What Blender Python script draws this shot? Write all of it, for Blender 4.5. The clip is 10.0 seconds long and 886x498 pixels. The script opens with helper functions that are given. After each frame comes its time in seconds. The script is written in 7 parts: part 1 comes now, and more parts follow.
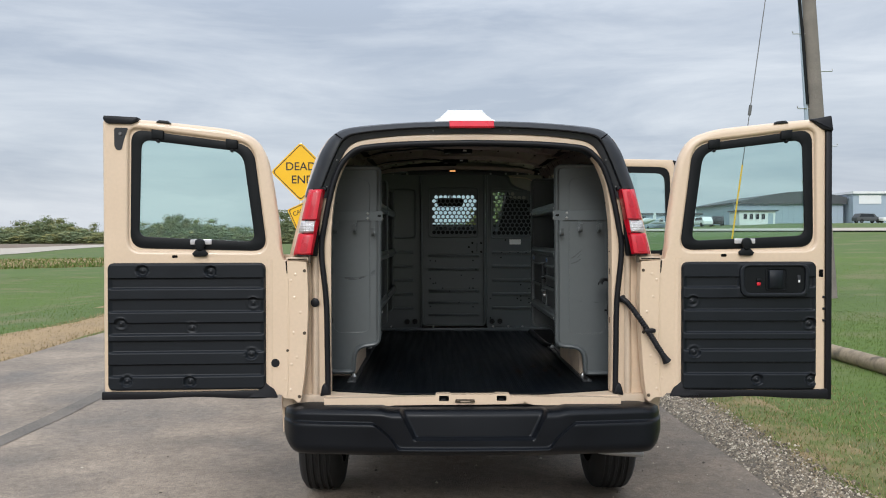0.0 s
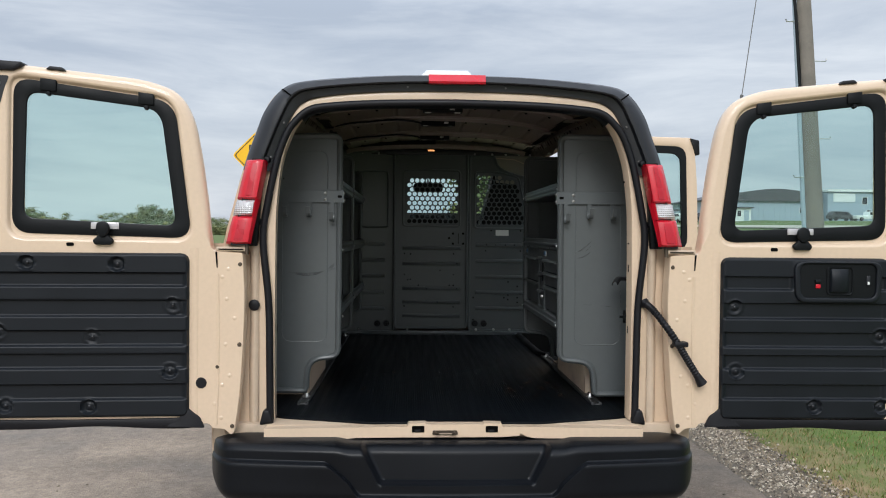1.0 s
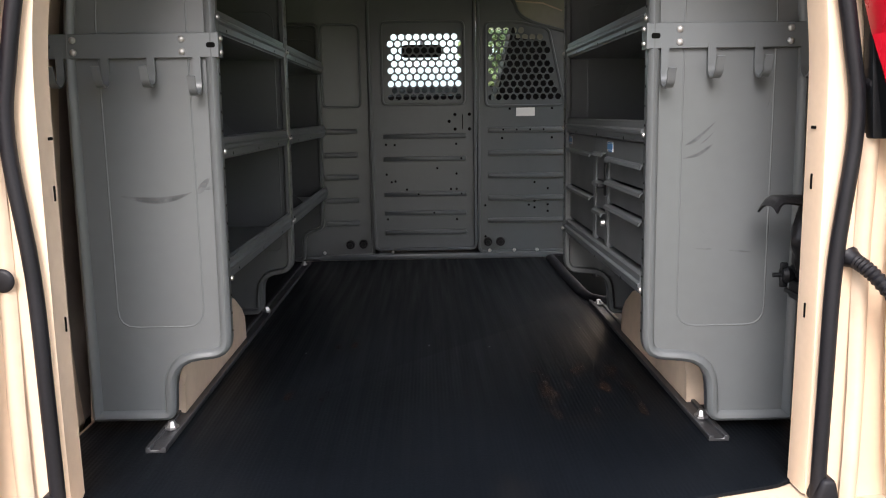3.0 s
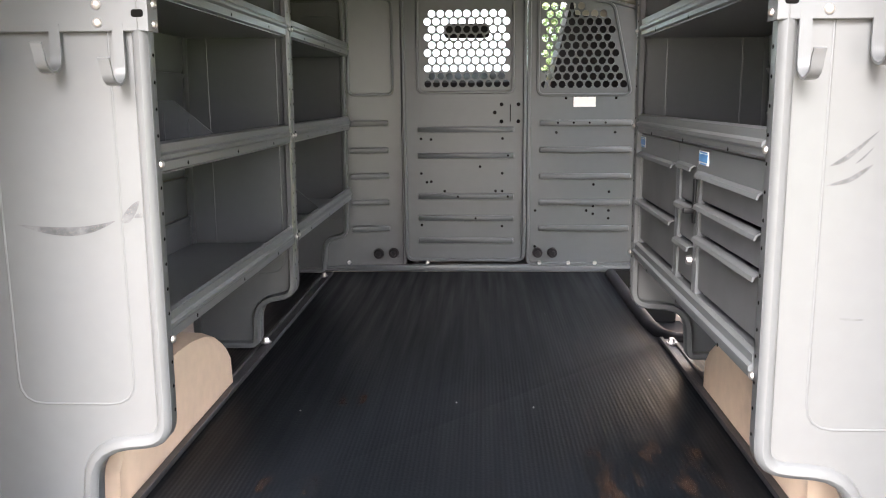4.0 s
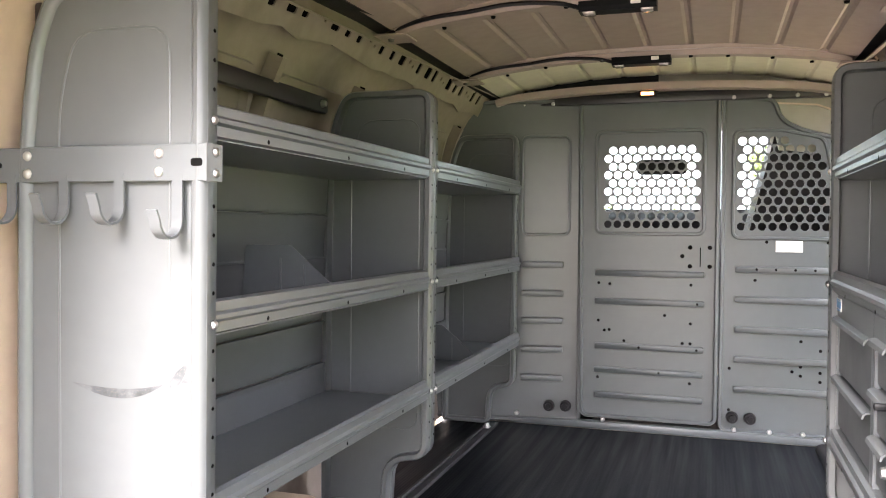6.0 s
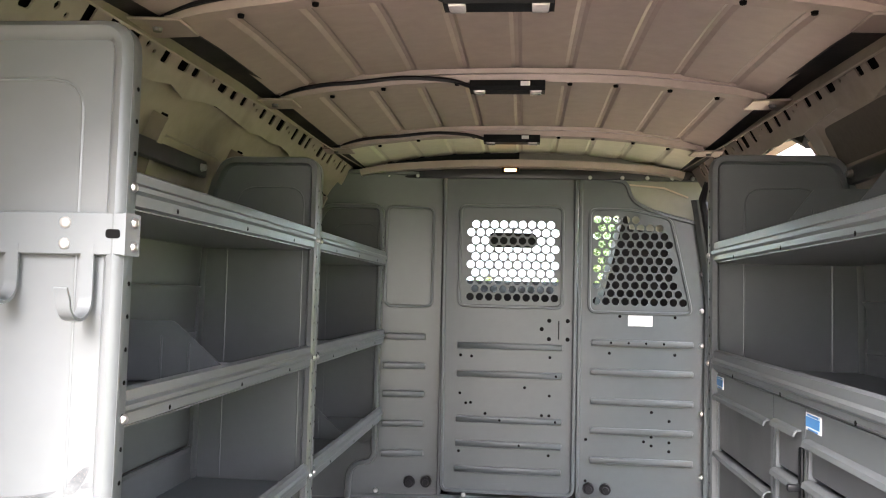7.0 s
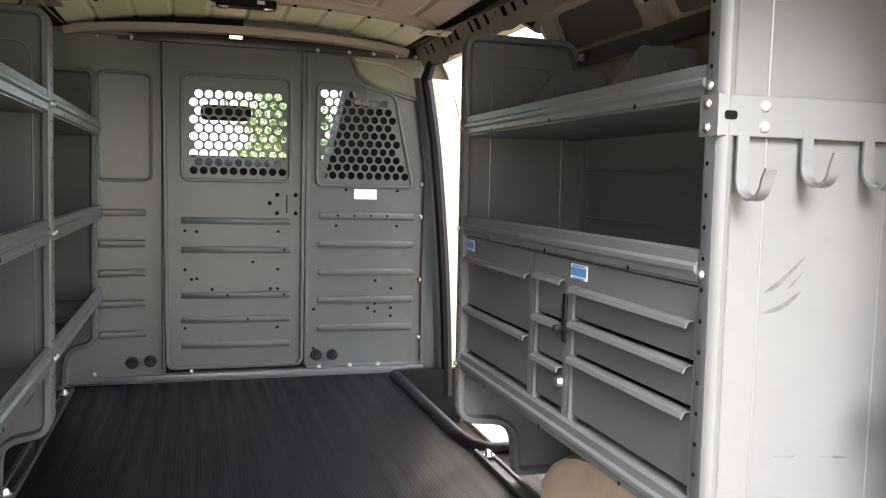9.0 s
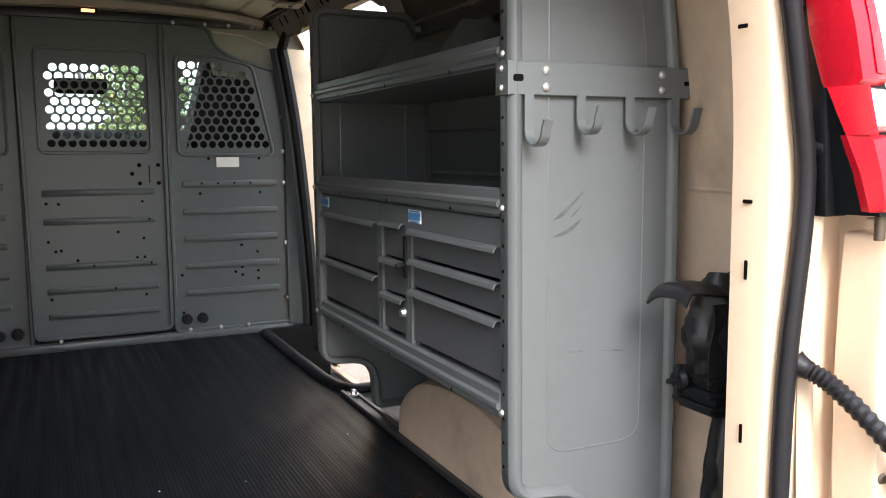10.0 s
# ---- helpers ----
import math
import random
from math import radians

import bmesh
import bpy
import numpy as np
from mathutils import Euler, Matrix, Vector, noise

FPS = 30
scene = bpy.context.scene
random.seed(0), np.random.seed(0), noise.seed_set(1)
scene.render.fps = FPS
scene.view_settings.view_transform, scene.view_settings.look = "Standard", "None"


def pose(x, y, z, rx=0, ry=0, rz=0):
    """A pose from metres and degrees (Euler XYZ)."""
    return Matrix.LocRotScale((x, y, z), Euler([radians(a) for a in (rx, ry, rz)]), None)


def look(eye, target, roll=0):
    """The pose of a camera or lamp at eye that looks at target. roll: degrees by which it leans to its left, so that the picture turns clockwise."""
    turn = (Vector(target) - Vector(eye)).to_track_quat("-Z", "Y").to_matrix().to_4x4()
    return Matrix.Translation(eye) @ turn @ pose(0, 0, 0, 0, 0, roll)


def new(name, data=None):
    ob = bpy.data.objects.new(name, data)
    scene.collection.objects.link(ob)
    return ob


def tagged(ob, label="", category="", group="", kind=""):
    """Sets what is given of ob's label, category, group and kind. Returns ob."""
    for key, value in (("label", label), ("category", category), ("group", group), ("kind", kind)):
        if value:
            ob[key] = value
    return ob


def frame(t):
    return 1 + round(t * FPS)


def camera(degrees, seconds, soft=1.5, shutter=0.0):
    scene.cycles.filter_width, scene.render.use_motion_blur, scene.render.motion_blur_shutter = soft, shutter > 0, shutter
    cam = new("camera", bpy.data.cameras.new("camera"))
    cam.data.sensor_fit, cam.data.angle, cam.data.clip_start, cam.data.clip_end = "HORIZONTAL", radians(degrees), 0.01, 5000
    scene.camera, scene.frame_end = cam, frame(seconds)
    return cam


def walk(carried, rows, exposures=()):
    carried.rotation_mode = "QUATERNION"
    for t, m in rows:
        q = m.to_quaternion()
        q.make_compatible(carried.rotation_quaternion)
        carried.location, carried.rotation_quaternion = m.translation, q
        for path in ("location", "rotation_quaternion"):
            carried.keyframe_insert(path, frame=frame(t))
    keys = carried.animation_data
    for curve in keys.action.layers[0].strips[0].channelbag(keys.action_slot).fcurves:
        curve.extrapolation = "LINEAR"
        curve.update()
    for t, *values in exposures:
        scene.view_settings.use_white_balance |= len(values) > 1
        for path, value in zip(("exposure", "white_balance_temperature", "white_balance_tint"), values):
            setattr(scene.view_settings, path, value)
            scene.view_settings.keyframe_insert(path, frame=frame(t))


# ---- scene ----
cam = camera(56.0, 10.0, soft=1.05)
PATH = [
    (0, (-0.015, -0.053, 1.519), (0.006, 1.947, 1.495), -0.1),
    (0.5, (0.027, 0.402, 1.51), (0.083, 2.401, 1.502), 0.5),
    (1, (-0.002, 0.878, 1.49), (0.075, 2.876, 1.451), 0.5),
    (1.5, (0.001, 1.361, 1.486), (0.103, 3.358, 1.418), -0.9),
    (2, (0.078, 1.837, 1.511), (0.165, 3.832, 1.394), -0.2),
    (2.5, (0.079, 2.315, 1.502), (0.159, 4.303, 1.302), -0.2),
    (2.7, (0.109, 2.486, 1.486), (0.18, 4.47, 1.239), -0.6),
    (3.8, (0.224, 3.261, 1.487), (0.145, 5.212, 1.056), -0.3),
    (4, (0.225, 3.343, 1.513), (0.133, 5.309, 1.157), -0.4),
    (4.5, (0.298, 3.463, 1.542), (0.097, 5.446, 1.378), -0.9),
    (5, (0.408, 3.559, 1.55), (-0.09, 5.495, 1.469), -0.8),
    (5.2, (0.425, 3.588, 1.547), (-0.19, 5.49, 1.463), -0.9),
    (6.3, (0.365, 3.647, 1.569), (-0.219, 5.559, 1.553), 1.6),
    (6.5, (0.324, 3.653, 1.578), (-0.161, 5.593, 1.602), 1.8),
    (7, (0.211, 3.66, 1.582), (0.014, 5.647, 1.691), 1.4),
    (7.5, (0.216, 3.705, 1.578), (0.253, 5.701, 1.694), 0.8),
    (8, (0.171, 3.743, 1.561), (0.48, 5.718, 1.608), 0.9),
    (8.5, (0.004, 3.77, 1.554), (0.559, 5.689, 1.452), 2.5),
    (9, (-0.015, 3.648, 1.551), (0.558, 5.558, 1.392), 1.4),
    (9.5, (-0.007, 3.482, 1.542), (0.736, 5.33, 1.369), 0.0),
    (10, (-0.044, 3.4, 1.527), (0.807, 5.195, 1.298), -0.4),
]
EXPO = [(0, 0.05, 6300, 9), (1.5, 0.1, 6300, 9), (2.0, 0.35, 6350, 10), (2.5, 0.7, 6550, 15), (3.2, 2.0, 6800, 19), (4.0, 3.2, 6950, 21), (4.6, 3.5, 7000, 21), (5.2, 3.65, 6950, 21),
        (6.4, 3.9, 6850, 22), (7.0, 3.7, 6750, 20), (7.5, 3.45, 6850, 18), (8.0, 3.35, 7050, 18), (9.0, 3.2, 7000, 19), (9.5, 2.7, 6900, 17), (10.0, 2.1, 6650, 15)]
walk(cam, [(t, look(eye, target, roll)) for t, eye, target, roll in PATH], EXPO)

# ---- world and sun: an overcast day ----
world = bpy.data.worlds.new("overcast")
scene.world = world
world.use_nodes = True
wt = world.node_tree
for n in list(wt.nodes):
    wt.nodes.remove(n)
w_out = wt.nodes.new("ShaderNodeOutputWorld")
w_bg = wt.nodes.new("ShaderNodeBackground")
w_sky = wt.nodes.new("ShaderNodeTexSky")
w_sky.sky_type = "NISHITA"
w_sky.sun_disc = False
w_sky.sun_elevation = radians(34)
w_sky.sun_rotation = radians(188)
w_sky.air_density, w_sky.dust_density, w_sky.ozone_density = 1.2, 3.0, 1.0
w_tc = wt.nodes.new("ShaderNodeTexCoord")
w_map = wt.nodes.new("ShaderNodeMapping")
w_map.inputs["Scale"].default_value = (1.3, 1.3, 8.0)
w_noise = wt.nodes.new("ShaderNodeTexNoise")
w_noise.inputs["Scale"].default_value = 2.1
w_noise.inputs["Detail"].default_value = 7.0
w_noise.inputs["Roughness"].default_value = 0.6
w_noise.inputs["Distortion"].default_value = 0.35
w_ramp = wt.nodes.new("ShaderNodeValToRGB")
w_ramp.color_ramp.elements[0].position, w_ramp.color_ramp.elements[0].color = 0.34, (4.9, 5.4, 6.3, 1)
w_ramp.color_ramp.elements[1].position, w_ramp.color_ramp.elements[1].color = 0.66, (7.7, 8.0, 8.5, 1)
w_mix = wt.nodes.new("ShaderNodeMixRGB")
w_mix.inputs["Fac"].default_value = 0.86
wt.links.new(w_tc.outputs["Generated"], w_map.inputs["Vector"])
wt.links.new(w_map.outputs["Vector"], w_noise.inputs["Vector"])
wt.links.new(w_noise.outputs["Fac"], w_ramp.inputs["Fac"])
wt.links.new(w_sky.outputs["Color"], w_mix.inputs["Color1"])
wt.links.new(w_ramp.outputs["Color"], w_mix.inputs["Color2"])
w_sep = wt.nodes.new("ShaderNodeSeparateXYZ")
wt.links.new(w_tc.outputs["Generated"], w_sep.inputs["Vector"])
w_rise = wt.nodes.new("ShaderNodeMapRange")
w_rise.inputs["From Min"].default_value, w_rise.inputs["From Max"].default_value = 0.25, 0.9
w_rise.inputs["To Min"].default_value, w_rise.inputs["To Max"].default_value = 1.0, 2.6
wt.links.new(w_sep.outputs["Z"], w_rise.inputs["Value"])
w_lum = wt.nodes.new("ShaderNodeMixRGB")
w_lum.blend_type = "MULTIPLY"
w_lum.inputs["Fac"].default_value = 1.0
wt.links.new(w_mix.outputs["Color"], w_lum.inputs["Color1"])
wt.links.new(w_rise.outputs["Result"], w_lum.inputs["Color2"])
wt.links.new(w_lum.outputs["Color"], w_bg.inputs["Color"])
w_bg.inputs["Strength"].default_value = 0.101
wt.links.new(w_bg.outputs["Background"], w_out.inputs["Surface"])

sun_data = bpy.data.lights.new("sun", "SUN")
sun_data.energy, sun_data.angle, sun_data.color = 1.5, radians(26), (1.0, 0.985, 0.965)
sun = new("sun", sun_data)
sun.matrix_world = look((-2.4, -13.5, 12.6), (0.2, 5, 0))


# ---- materials ----
def mat(name, base, rough=0.5, metal=0.0, vary=0.08, grain=40.0, bump=0.05, blotch=3.0, spots=None, coat=0.0, spec=0.5, rough_vary=0.08):
    """A procedural surface: base colour varied at two scales, roughness variation and fine relief."""
    m = bpy.data.materials.new(name)
    m.use_nodes = True
    t = m.node_tree
    b = t.nodes["Principled BSDF"]
    b.inputs["Metallic"].default_value = metal
    b.inputs["Coat Weight"].default_value = coat
    b.inputs["Specular IOR Level"].default_value = spec
    tc = t.nodes.new("ShaderNodeTexCoord")
    fine = t.nodes.new("ShaderNodeTexNoise")
    fine.inputs["Scale"].default_value = grain
    fine.inputs["Detail"].default_value = 4.0
    wide = t.nodes.new("ShaderNodeTexNoise")
    wide.inputs["Scale"].default_value = blotch
    wide.inputs["Detail"].default_value = 5.0
    t.links.new(tc.outputs["Object"], fine.inputs["Vector"])
    t.links.new(tc.outputs["Object"], wide.inputs["Vector"])
    add = t.nodes.new("ShaderNodeMath")
    add.operation = "ADD"
    t.links.new(fine.outputs["Fac"], add.inputs[0])
    t.links.new(wide.outputs["Fac"], add.inputs[1])
    ramp = t.nodes.new("ShaderNodeMapRange")
    ramp.inputs["From Min"].default_value, ramp.inputs["From Max"].default_value = 0.6, 1.4
    ramp.inputs["To Min"].default_value, ramp.inputs["To Max"].default_value = 1 - vary, 1 + vary
    t.links.new(add.outputs[0], ramp.inputs["Value"])
    mul = t.nodes.new("ShaderNodeMixRGB")
    mul.blend_type = "MULTIPLY"
    mul.inputs["Fac"].default_value = 1.0
    mul.inputs["Color1"].default_value = (*base, 1)
    t.links.new(ramp.outputs["Result"], mul.inputs["Color2"])
    colour = mul.outputs["Color"]
    if spots:
        shade, scale, low, high = spots
        sp = t.nodes.new("ShaderNodeTexNoise")
        sp.inputs["Scale"].default_value = scale
        sp.inputs["Detail"].default_value = 6.0
        t.links.new(tc.outputs["Object"], sp.inputs["Vector"])
        sr = t.nodes.new("ShaderNodeMapRange")
        sr.inputs["From Min"].default_value, sr.inputs["From Max"].default_value = low, high
        t.links.new(sp.outputs["Fac"], sr.inputs["Value"])
        mx = t.nodes.new("ShaderNodeMixRGB")
        mx.inputs["Color2"].default_value = (*shade, 1)
        t.links.new(sr.outputs["Result"], mx.inputs["Fac"])
        t.links.new(colour, mx.inputs["Color1"])
        colour = mx.outputs["Color"]
    t.links.new(colour, b.inputs["Base Color"])
    rr = t.nodes.new("ShaderNodeMapRange")
    rr.inputs["From Min"].default_value, rr.inputs["From Max"].default_value = 0.3, 0.7
    rr.inputs["To Min"].default_value, rr.inputs["To Max"].default_value = max(0.02, rough - rough_vary), min(1, rough + rough_vary)
    t.links.new(wide.outputs["Fac"], rr.inputs["Value"])
    t.links.new(rr.outputs["Result"], b.inputs["Roughness"])
    if bump:
        bp = t.nodes.new("ShaderNodeBump")
        bp.inputs["Strength"].default_value = bump
        bp.inputs["Distance"].default_value = 0.01
        t.links.new(fine.outputs["Fac"], bp.inputs["Height"])
        t.links.new(bp.outputs["Normal"], b.inputs["Normal"])
    return m


def glass(name, colour, rough=0.0, ior=1.45):
    m = bpy.data.materials.new(name)
    m.use_nodes = True
    b = m.node_tree.nodes["Principled BSDF"]
    b.inputs["Base Color"].default_value = (*colour, 1)
    b.inputs["Roughness"].default_value = rough
    b.inputs["IOR"].default_value = ior
    b.inputs["Transmission Weight"].default_value = 1.0
    return m


def glowing(name, colour, strength):
    m = bpy.data.materials.new(name)
    m.use_nodes = True
    b = m.node_tree.nodes["Principled BSDF"]
    b.inputs["Base Color"].default_value = (*colour, 1)
    b.inputs["Emission Color"].default_value = (*colour, 1)
    b.inputs["Emission Strength"].default_value = strength
    return m


PAINT = mat("beige_paint", (0.68, 0.52, 0.37), 0.36, 0, 0.05, 60, 0.0, 2.5, coat=0.4, rough_vary=0.05)
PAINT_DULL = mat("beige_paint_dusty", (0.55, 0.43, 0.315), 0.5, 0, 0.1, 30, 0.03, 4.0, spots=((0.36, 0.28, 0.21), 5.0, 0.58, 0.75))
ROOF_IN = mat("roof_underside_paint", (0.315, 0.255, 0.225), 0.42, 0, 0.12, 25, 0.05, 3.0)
BLACK = mat("black_plastic", (0.004, 0.005, 0.006), 0.48, 0, 0.2, 220, 0.06, 5.0, spec=0.20)
BUMPER = mat("moulded_bumper_plastic", (0.0045, 0.0055, 0.0075), 0.38, 0, 0.2, 240, 0.05, 5.0, spec=0.22)
BLACK_PAINT = mat("black_paint", (0.011, 0.012, 0.015), 0.38, 0, 0.15, 80, 0.0, 3.0)
TRIM = mat("black_trim_board", (0.006, 0.008, 0.011), 0.46, 0, 0.2, 260, 0.08, 4.0, spec=0.28)
RUBBER = mat("black_rubber", (0.007, 0.007, 0.009), 0.5, 0, 0.25, 150, 0.06, 6.0, spec=0.28)
TYRE = mat("tyre_rubber", (0.013, 0.0125, 0.012), 0.8, 0, 0.3, 90, 0.2, 8.0)
GREY = mat("grey_powder_coat", (0.086, 0.099, 0.104), 0.31, 0.0, 0.05, 30, 0.0, 3.0, rough_vary=0.02)
GREY_PANEL = mat("dark_grey_powder_coat", (0.097, 0.107, 0.109), 0.31, 0.0, 0.05, 30, 0.0, 3.0, rough_vary=0.02)
GREY_SHELF = mat("grey_shelf_enamel", (0.105, 0.117, 0.121), 0.30, 0.1, 0.05, 30, 0.0, 3.0, rough_vary=0.015)
GREY_DRAWER = mat("dark_grey_drawer_enamel", (0.072, 0.077, 0.080), 0.40, 0.0, 0.06, 30, 0.0, 4.0)
STEEL = mat("zinc_steel", (0.55, 0.55, 0.54), 0.42, 1.0, 0.08, 90, 0.05, 9.0)
# near-black that paints the shade inside holes, slots and gaps
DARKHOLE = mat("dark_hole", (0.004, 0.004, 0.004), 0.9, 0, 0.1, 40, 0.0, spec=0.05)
WHITE = mat("white_paint", (0.78, 0.79, 0.78), 0.4, 0, 0.04, 50, 0.02)
PAPER = mat("white_label_paper", (0.75, 0.75, 0.73), 0.6, 0, 0.05, 80, 0.01)
BLUE = mat("blue_label", (0.06, 0.24, 0.52), 0.4, 0, 0.08, 80, 0.01)
GLASS = glass("green_tinted_glass", (0.66, 0.84, 0.80))
RED = mat("red_lens", (0.55, 0.008, 0.022), 0.30, 0, 0.1, 30, 0.0, 4.0, coat=0.08)
RED_DEEP = mat("deep_red_reflector", (0.44, 0.006, 0.018), 0.32, 0, 0.1, 160, 0.0, 12.0)
CLEAR = mat("clear_lens", (0.55, 0.53, 0.53), 0.15, 0.2, 0.12, 120, 0.1, 8.0, coat=0.6)
ASPHALT = mat("worn_asphalt", (0.262, 0.210, 0.160), 0.85, 0, 0.55, 110, 0.9, 1.3, spots=((0.165, 0.142, 0.120), 0.9, 0.46, 0.72))


def darker_edge(m, x0, x1, tone):
    """The lane's edge, darker than its middle."""
    t = m.node_tree
    b = t.nodes["Principled BSDF"]
    src = b.inputs["Base Color"].links[0].from_socket
    g = t.nodes.new("ShaderNodeNewGeometry")
    sx = t.nodes.new("ShaderNodeSeparateXYZ")
    n = t.nodes.new("ShaderNodeTexNoise")
    n.inputs["Scale"].default_value = 0.9
    n.inputs["Detail"].default_value = 6.0
    ad = t.nodes.new("ShaderNodeMath")
    ad.operation = "ADD"
    r = t.nodes.new("ShaderNodeMapRange")
    r.inputs["From Min"].default_value, r.inputs["From Max"].default_value = x0 + 0.5, x1 + 0.5
    mx = t.nodes.new("ShaderNodeMix")
    mx.data_type = "RGBA"
    mx.blend_type = "MULTIPLY"
    mx.inputs["B"].default_value = (*tone, 1)
    t.links.new(g.outputs["Position"], sx.inputs["Vector"])
    t.links.new(g.outputs["Position"], n.inputs["Vector"])
    t.links.new(sx.outputs["X"], ad.inputs[0])
    t.links.new(n.outputs["Fac"], ad.inputs[1])
    t.links.new(ad.outputs["Value"], r.inputs["Value"])
    t.links.new(r.outputs["Result"], mx.inputs["Factor"])
    t.links.new(src, mx.inputs["A"])
    # grit and worn aggregate
    gn = t.nodes.new("ShaderNodeTexNoise")
    gn.inputs["Scale"].default_value = 16.0
    gn.inputs["Detail"].default_value = 9.0
    gn.inputs["Roughness"].default_value = 0.8
    gr = t.nodes.new("ShaderNodeMapRange")
    gr.inputs["From Min"].default_value, gr.inputs["From Max"].default_value = 0.32, 0.68
    gr.inputs["To Min"].default_value, gr.inputs["To Max"].default_value = 0.66, 1.34
    gm = t.nodes.new("ShaderNodeMix")
    gm.data_type = "RGBA"
    gm.blend_type = "MULTIPLY"
    gm.inputs["Factor"].default_value = 1.0
    t.links.new(g.outputs["Position"], gn.inputs["Vector"])
    t.links.new(gn.outputs["Fac"], gr.inputs["Value"])
    t.links.new(mx.outputs["Result"], gm.inputs["A"])
    t.links.new(gr.outputs["Result"], gm.inputs["B"])
    t.links.new(gm.outputs["Result"], b.inputs["Base Color"])


darker_edge(ASPHALT, 0.4, 1.5, (0.70, 0.69, 0.68))
GRASS_GROUND = mat("grass_ground", (0.072, 0.116, 0.012), 0.9, 0, 0.35, 7, 0.4, 0.09, spots=((0.17, 0.145, 0.07), 0.5, 0.52, 0.78))
YELLOW = mat("yellow_sign_sheeting", (0.86, 0.48, 0.004), 0.4, 0, 0.05, 80, 0.01, 4.0)
WOOD_POLE = mat("weathered_pole_wood", (0.20, 0.175, 0.15), 0.85, 0, 0.3, 45, 0.4, 3.0)
SKIN_WALL = mat("blue_grey_metal_cladding", (0.36, 0.43, 0.50), 0.55, 0, 0.06, 4, 0.02, 0.3)
ROOF_DARK = mat("dark_roof_sheet", (0.07, 0.075, 0.08), 0.7, 0, 0.1, 4, 0.02, 0.3)


def floor_mat_material():
    m = mat("ribbed_floor_rubber", (0.0034, 0.0046, 0.0062), 0.42, 0, 0.35, 120, 0.05, 2.0, rough_vary=0.12, spec=0.085, spots=((0.009, 0.009, 0.009), 3.0, 0.60, 0.85))
    t = m.node_tree
    tc = [n for n in t.nodes if n.type == "TEX_COORD"][0]
    w = t.nodes.new("ShaderNodeTexWave")
    w.bands_direction = "X"
    w.inputs["Scale"].default_value = 30.0
    w.inputs["Distortion"].default_value = 0.05
    t.links.new(tc.outputs["Object"], w.inputs["Vector"])
    bp = [n for n in t.nodes if n.type == "BUMP"][0]
    b2 = t.nodes.new("ShaderNodeBump")
    b2.inputs["Strength"].default_value = 0.14
    b2.inputs["Distance"].default_value = 0.003
    t.links.new(w.outputs["Fac"], b2.inputs["Height"])
    t.links.new(bp.outputs["Normal"], b2.inputs["Normal"])
    b = t.nodes["Principled BSDF"]
    t.links.new(b2.outputs["Normal"], b.inputs["Normal"])
    # rubbed streaks along the ribs, smoother where feet and loads have polished them
    mp = t.nodes.new("ShaderNodeMapping")
    mp.inputs["Scale"].default_value = (34.0, 1.1, 1.0)
    sn = t.nodes.new("ShaderNodeTexNoise")
    sn.inputs["Scale"].default_value = 1.0
    sn.inputs["Detail"].default_value = 5.0
    sr = t.nodes.new("ShaderNodeMapRange")
    sr.inputs["From Min"].default_value, sr.inputs["From Max"].default_value = 0.35, 0.68
    sr.inputs["To Min"].default_value, sr.inputs["To Max"].default_value = 0.35, 0.50
    t.links.new(tc.outputs["Object"], mp.inputs["Vector"])
    t.links.new(mp.outputs["Vector"], sn.inputs["Vector"])
    t.links.new(sn.outputs["Fac"], sr.inputs["Value"])
    t.links.new(sr.outputs["Result"], b.inputs["Roughness"])
    return m


FLOOR_MAT = floor_mat_material()
GREY_TRACK = mat("dark_track_steel", (0.055, 0.057, 0.06), 0.42, 0.5, 0.2, 80, 0.08, 6.0)
AMBER_GLOW = glowing("warm_bulb", (1.0, 0.42, 0.14), 0.9)

WOOD_LOG = mat("weathered_log", (0.27, 0.21, 0.14), 0.85, 0, 0.3, 24, 0.5, 5.0, spots=((0.12, 0.095, 0.07), 6.0, 0.52, 0.66))
GRAVEL_BED = mat("gravel_bed", (0.120, 0.098, 0.072), 0.9, 0, 0.5, 55, 0.5, 12.0)
STRAW_GROUND = mat("dry_soil", (0.30, 0.205, 0.105), 0.9, 0, 0.3, 14, 0.4, 0.8)
DRY_TURF = mat("thin_dry_turf", (0.105, 0.120, 0.030), 0.9, 0, 0.35, 9, 0.4, 0.5, spots=((0.25, 0.18, 0.09), 1.6, 0.46, 0.62))
STUBBLE = mat("stubble", (0.17, 0.125, 0.085), 0.9, 0, 0.2, 1.0, 0.1, 0.05)
PALE_ROAD = mat("pale_concrete", (0.42, 0.37, 0.30), 0.85, 0, 0.1, 3.0, 0.05, 0.2)
DARK_PANE = mat("dark_window_glass", (0.02, 0.025, 0.03), 0.1, 0, 0.1, 20, 0.0, 2.0)


def leafy(name, dark, light, dry, share):
    m = mat(name, light, 0.75, 0, 0.1, 30, 0.0)
    t = m.node_tree
    b = t.nodes["Principled BSDF"]
    g = t.nodes.new("ShaderNodeNewGeometry")
    r = t.nodes.new("ShaderNodeValToRGB")
    e = r.color_ramp.elements
    e[0].position, e[0].color = 0.0, (*dark, 1)
    e[1].position, e[1].color = 1 - share, (*light, 1)
    x = e.new(1.0)
    x.color = (*dry, 1)
    t.links.new(g.outputs["Random Per Island"], r.inputs["Fac"])
    t.links.new(r.outputs["Color"], b.inputs["Base Color"])
    return m


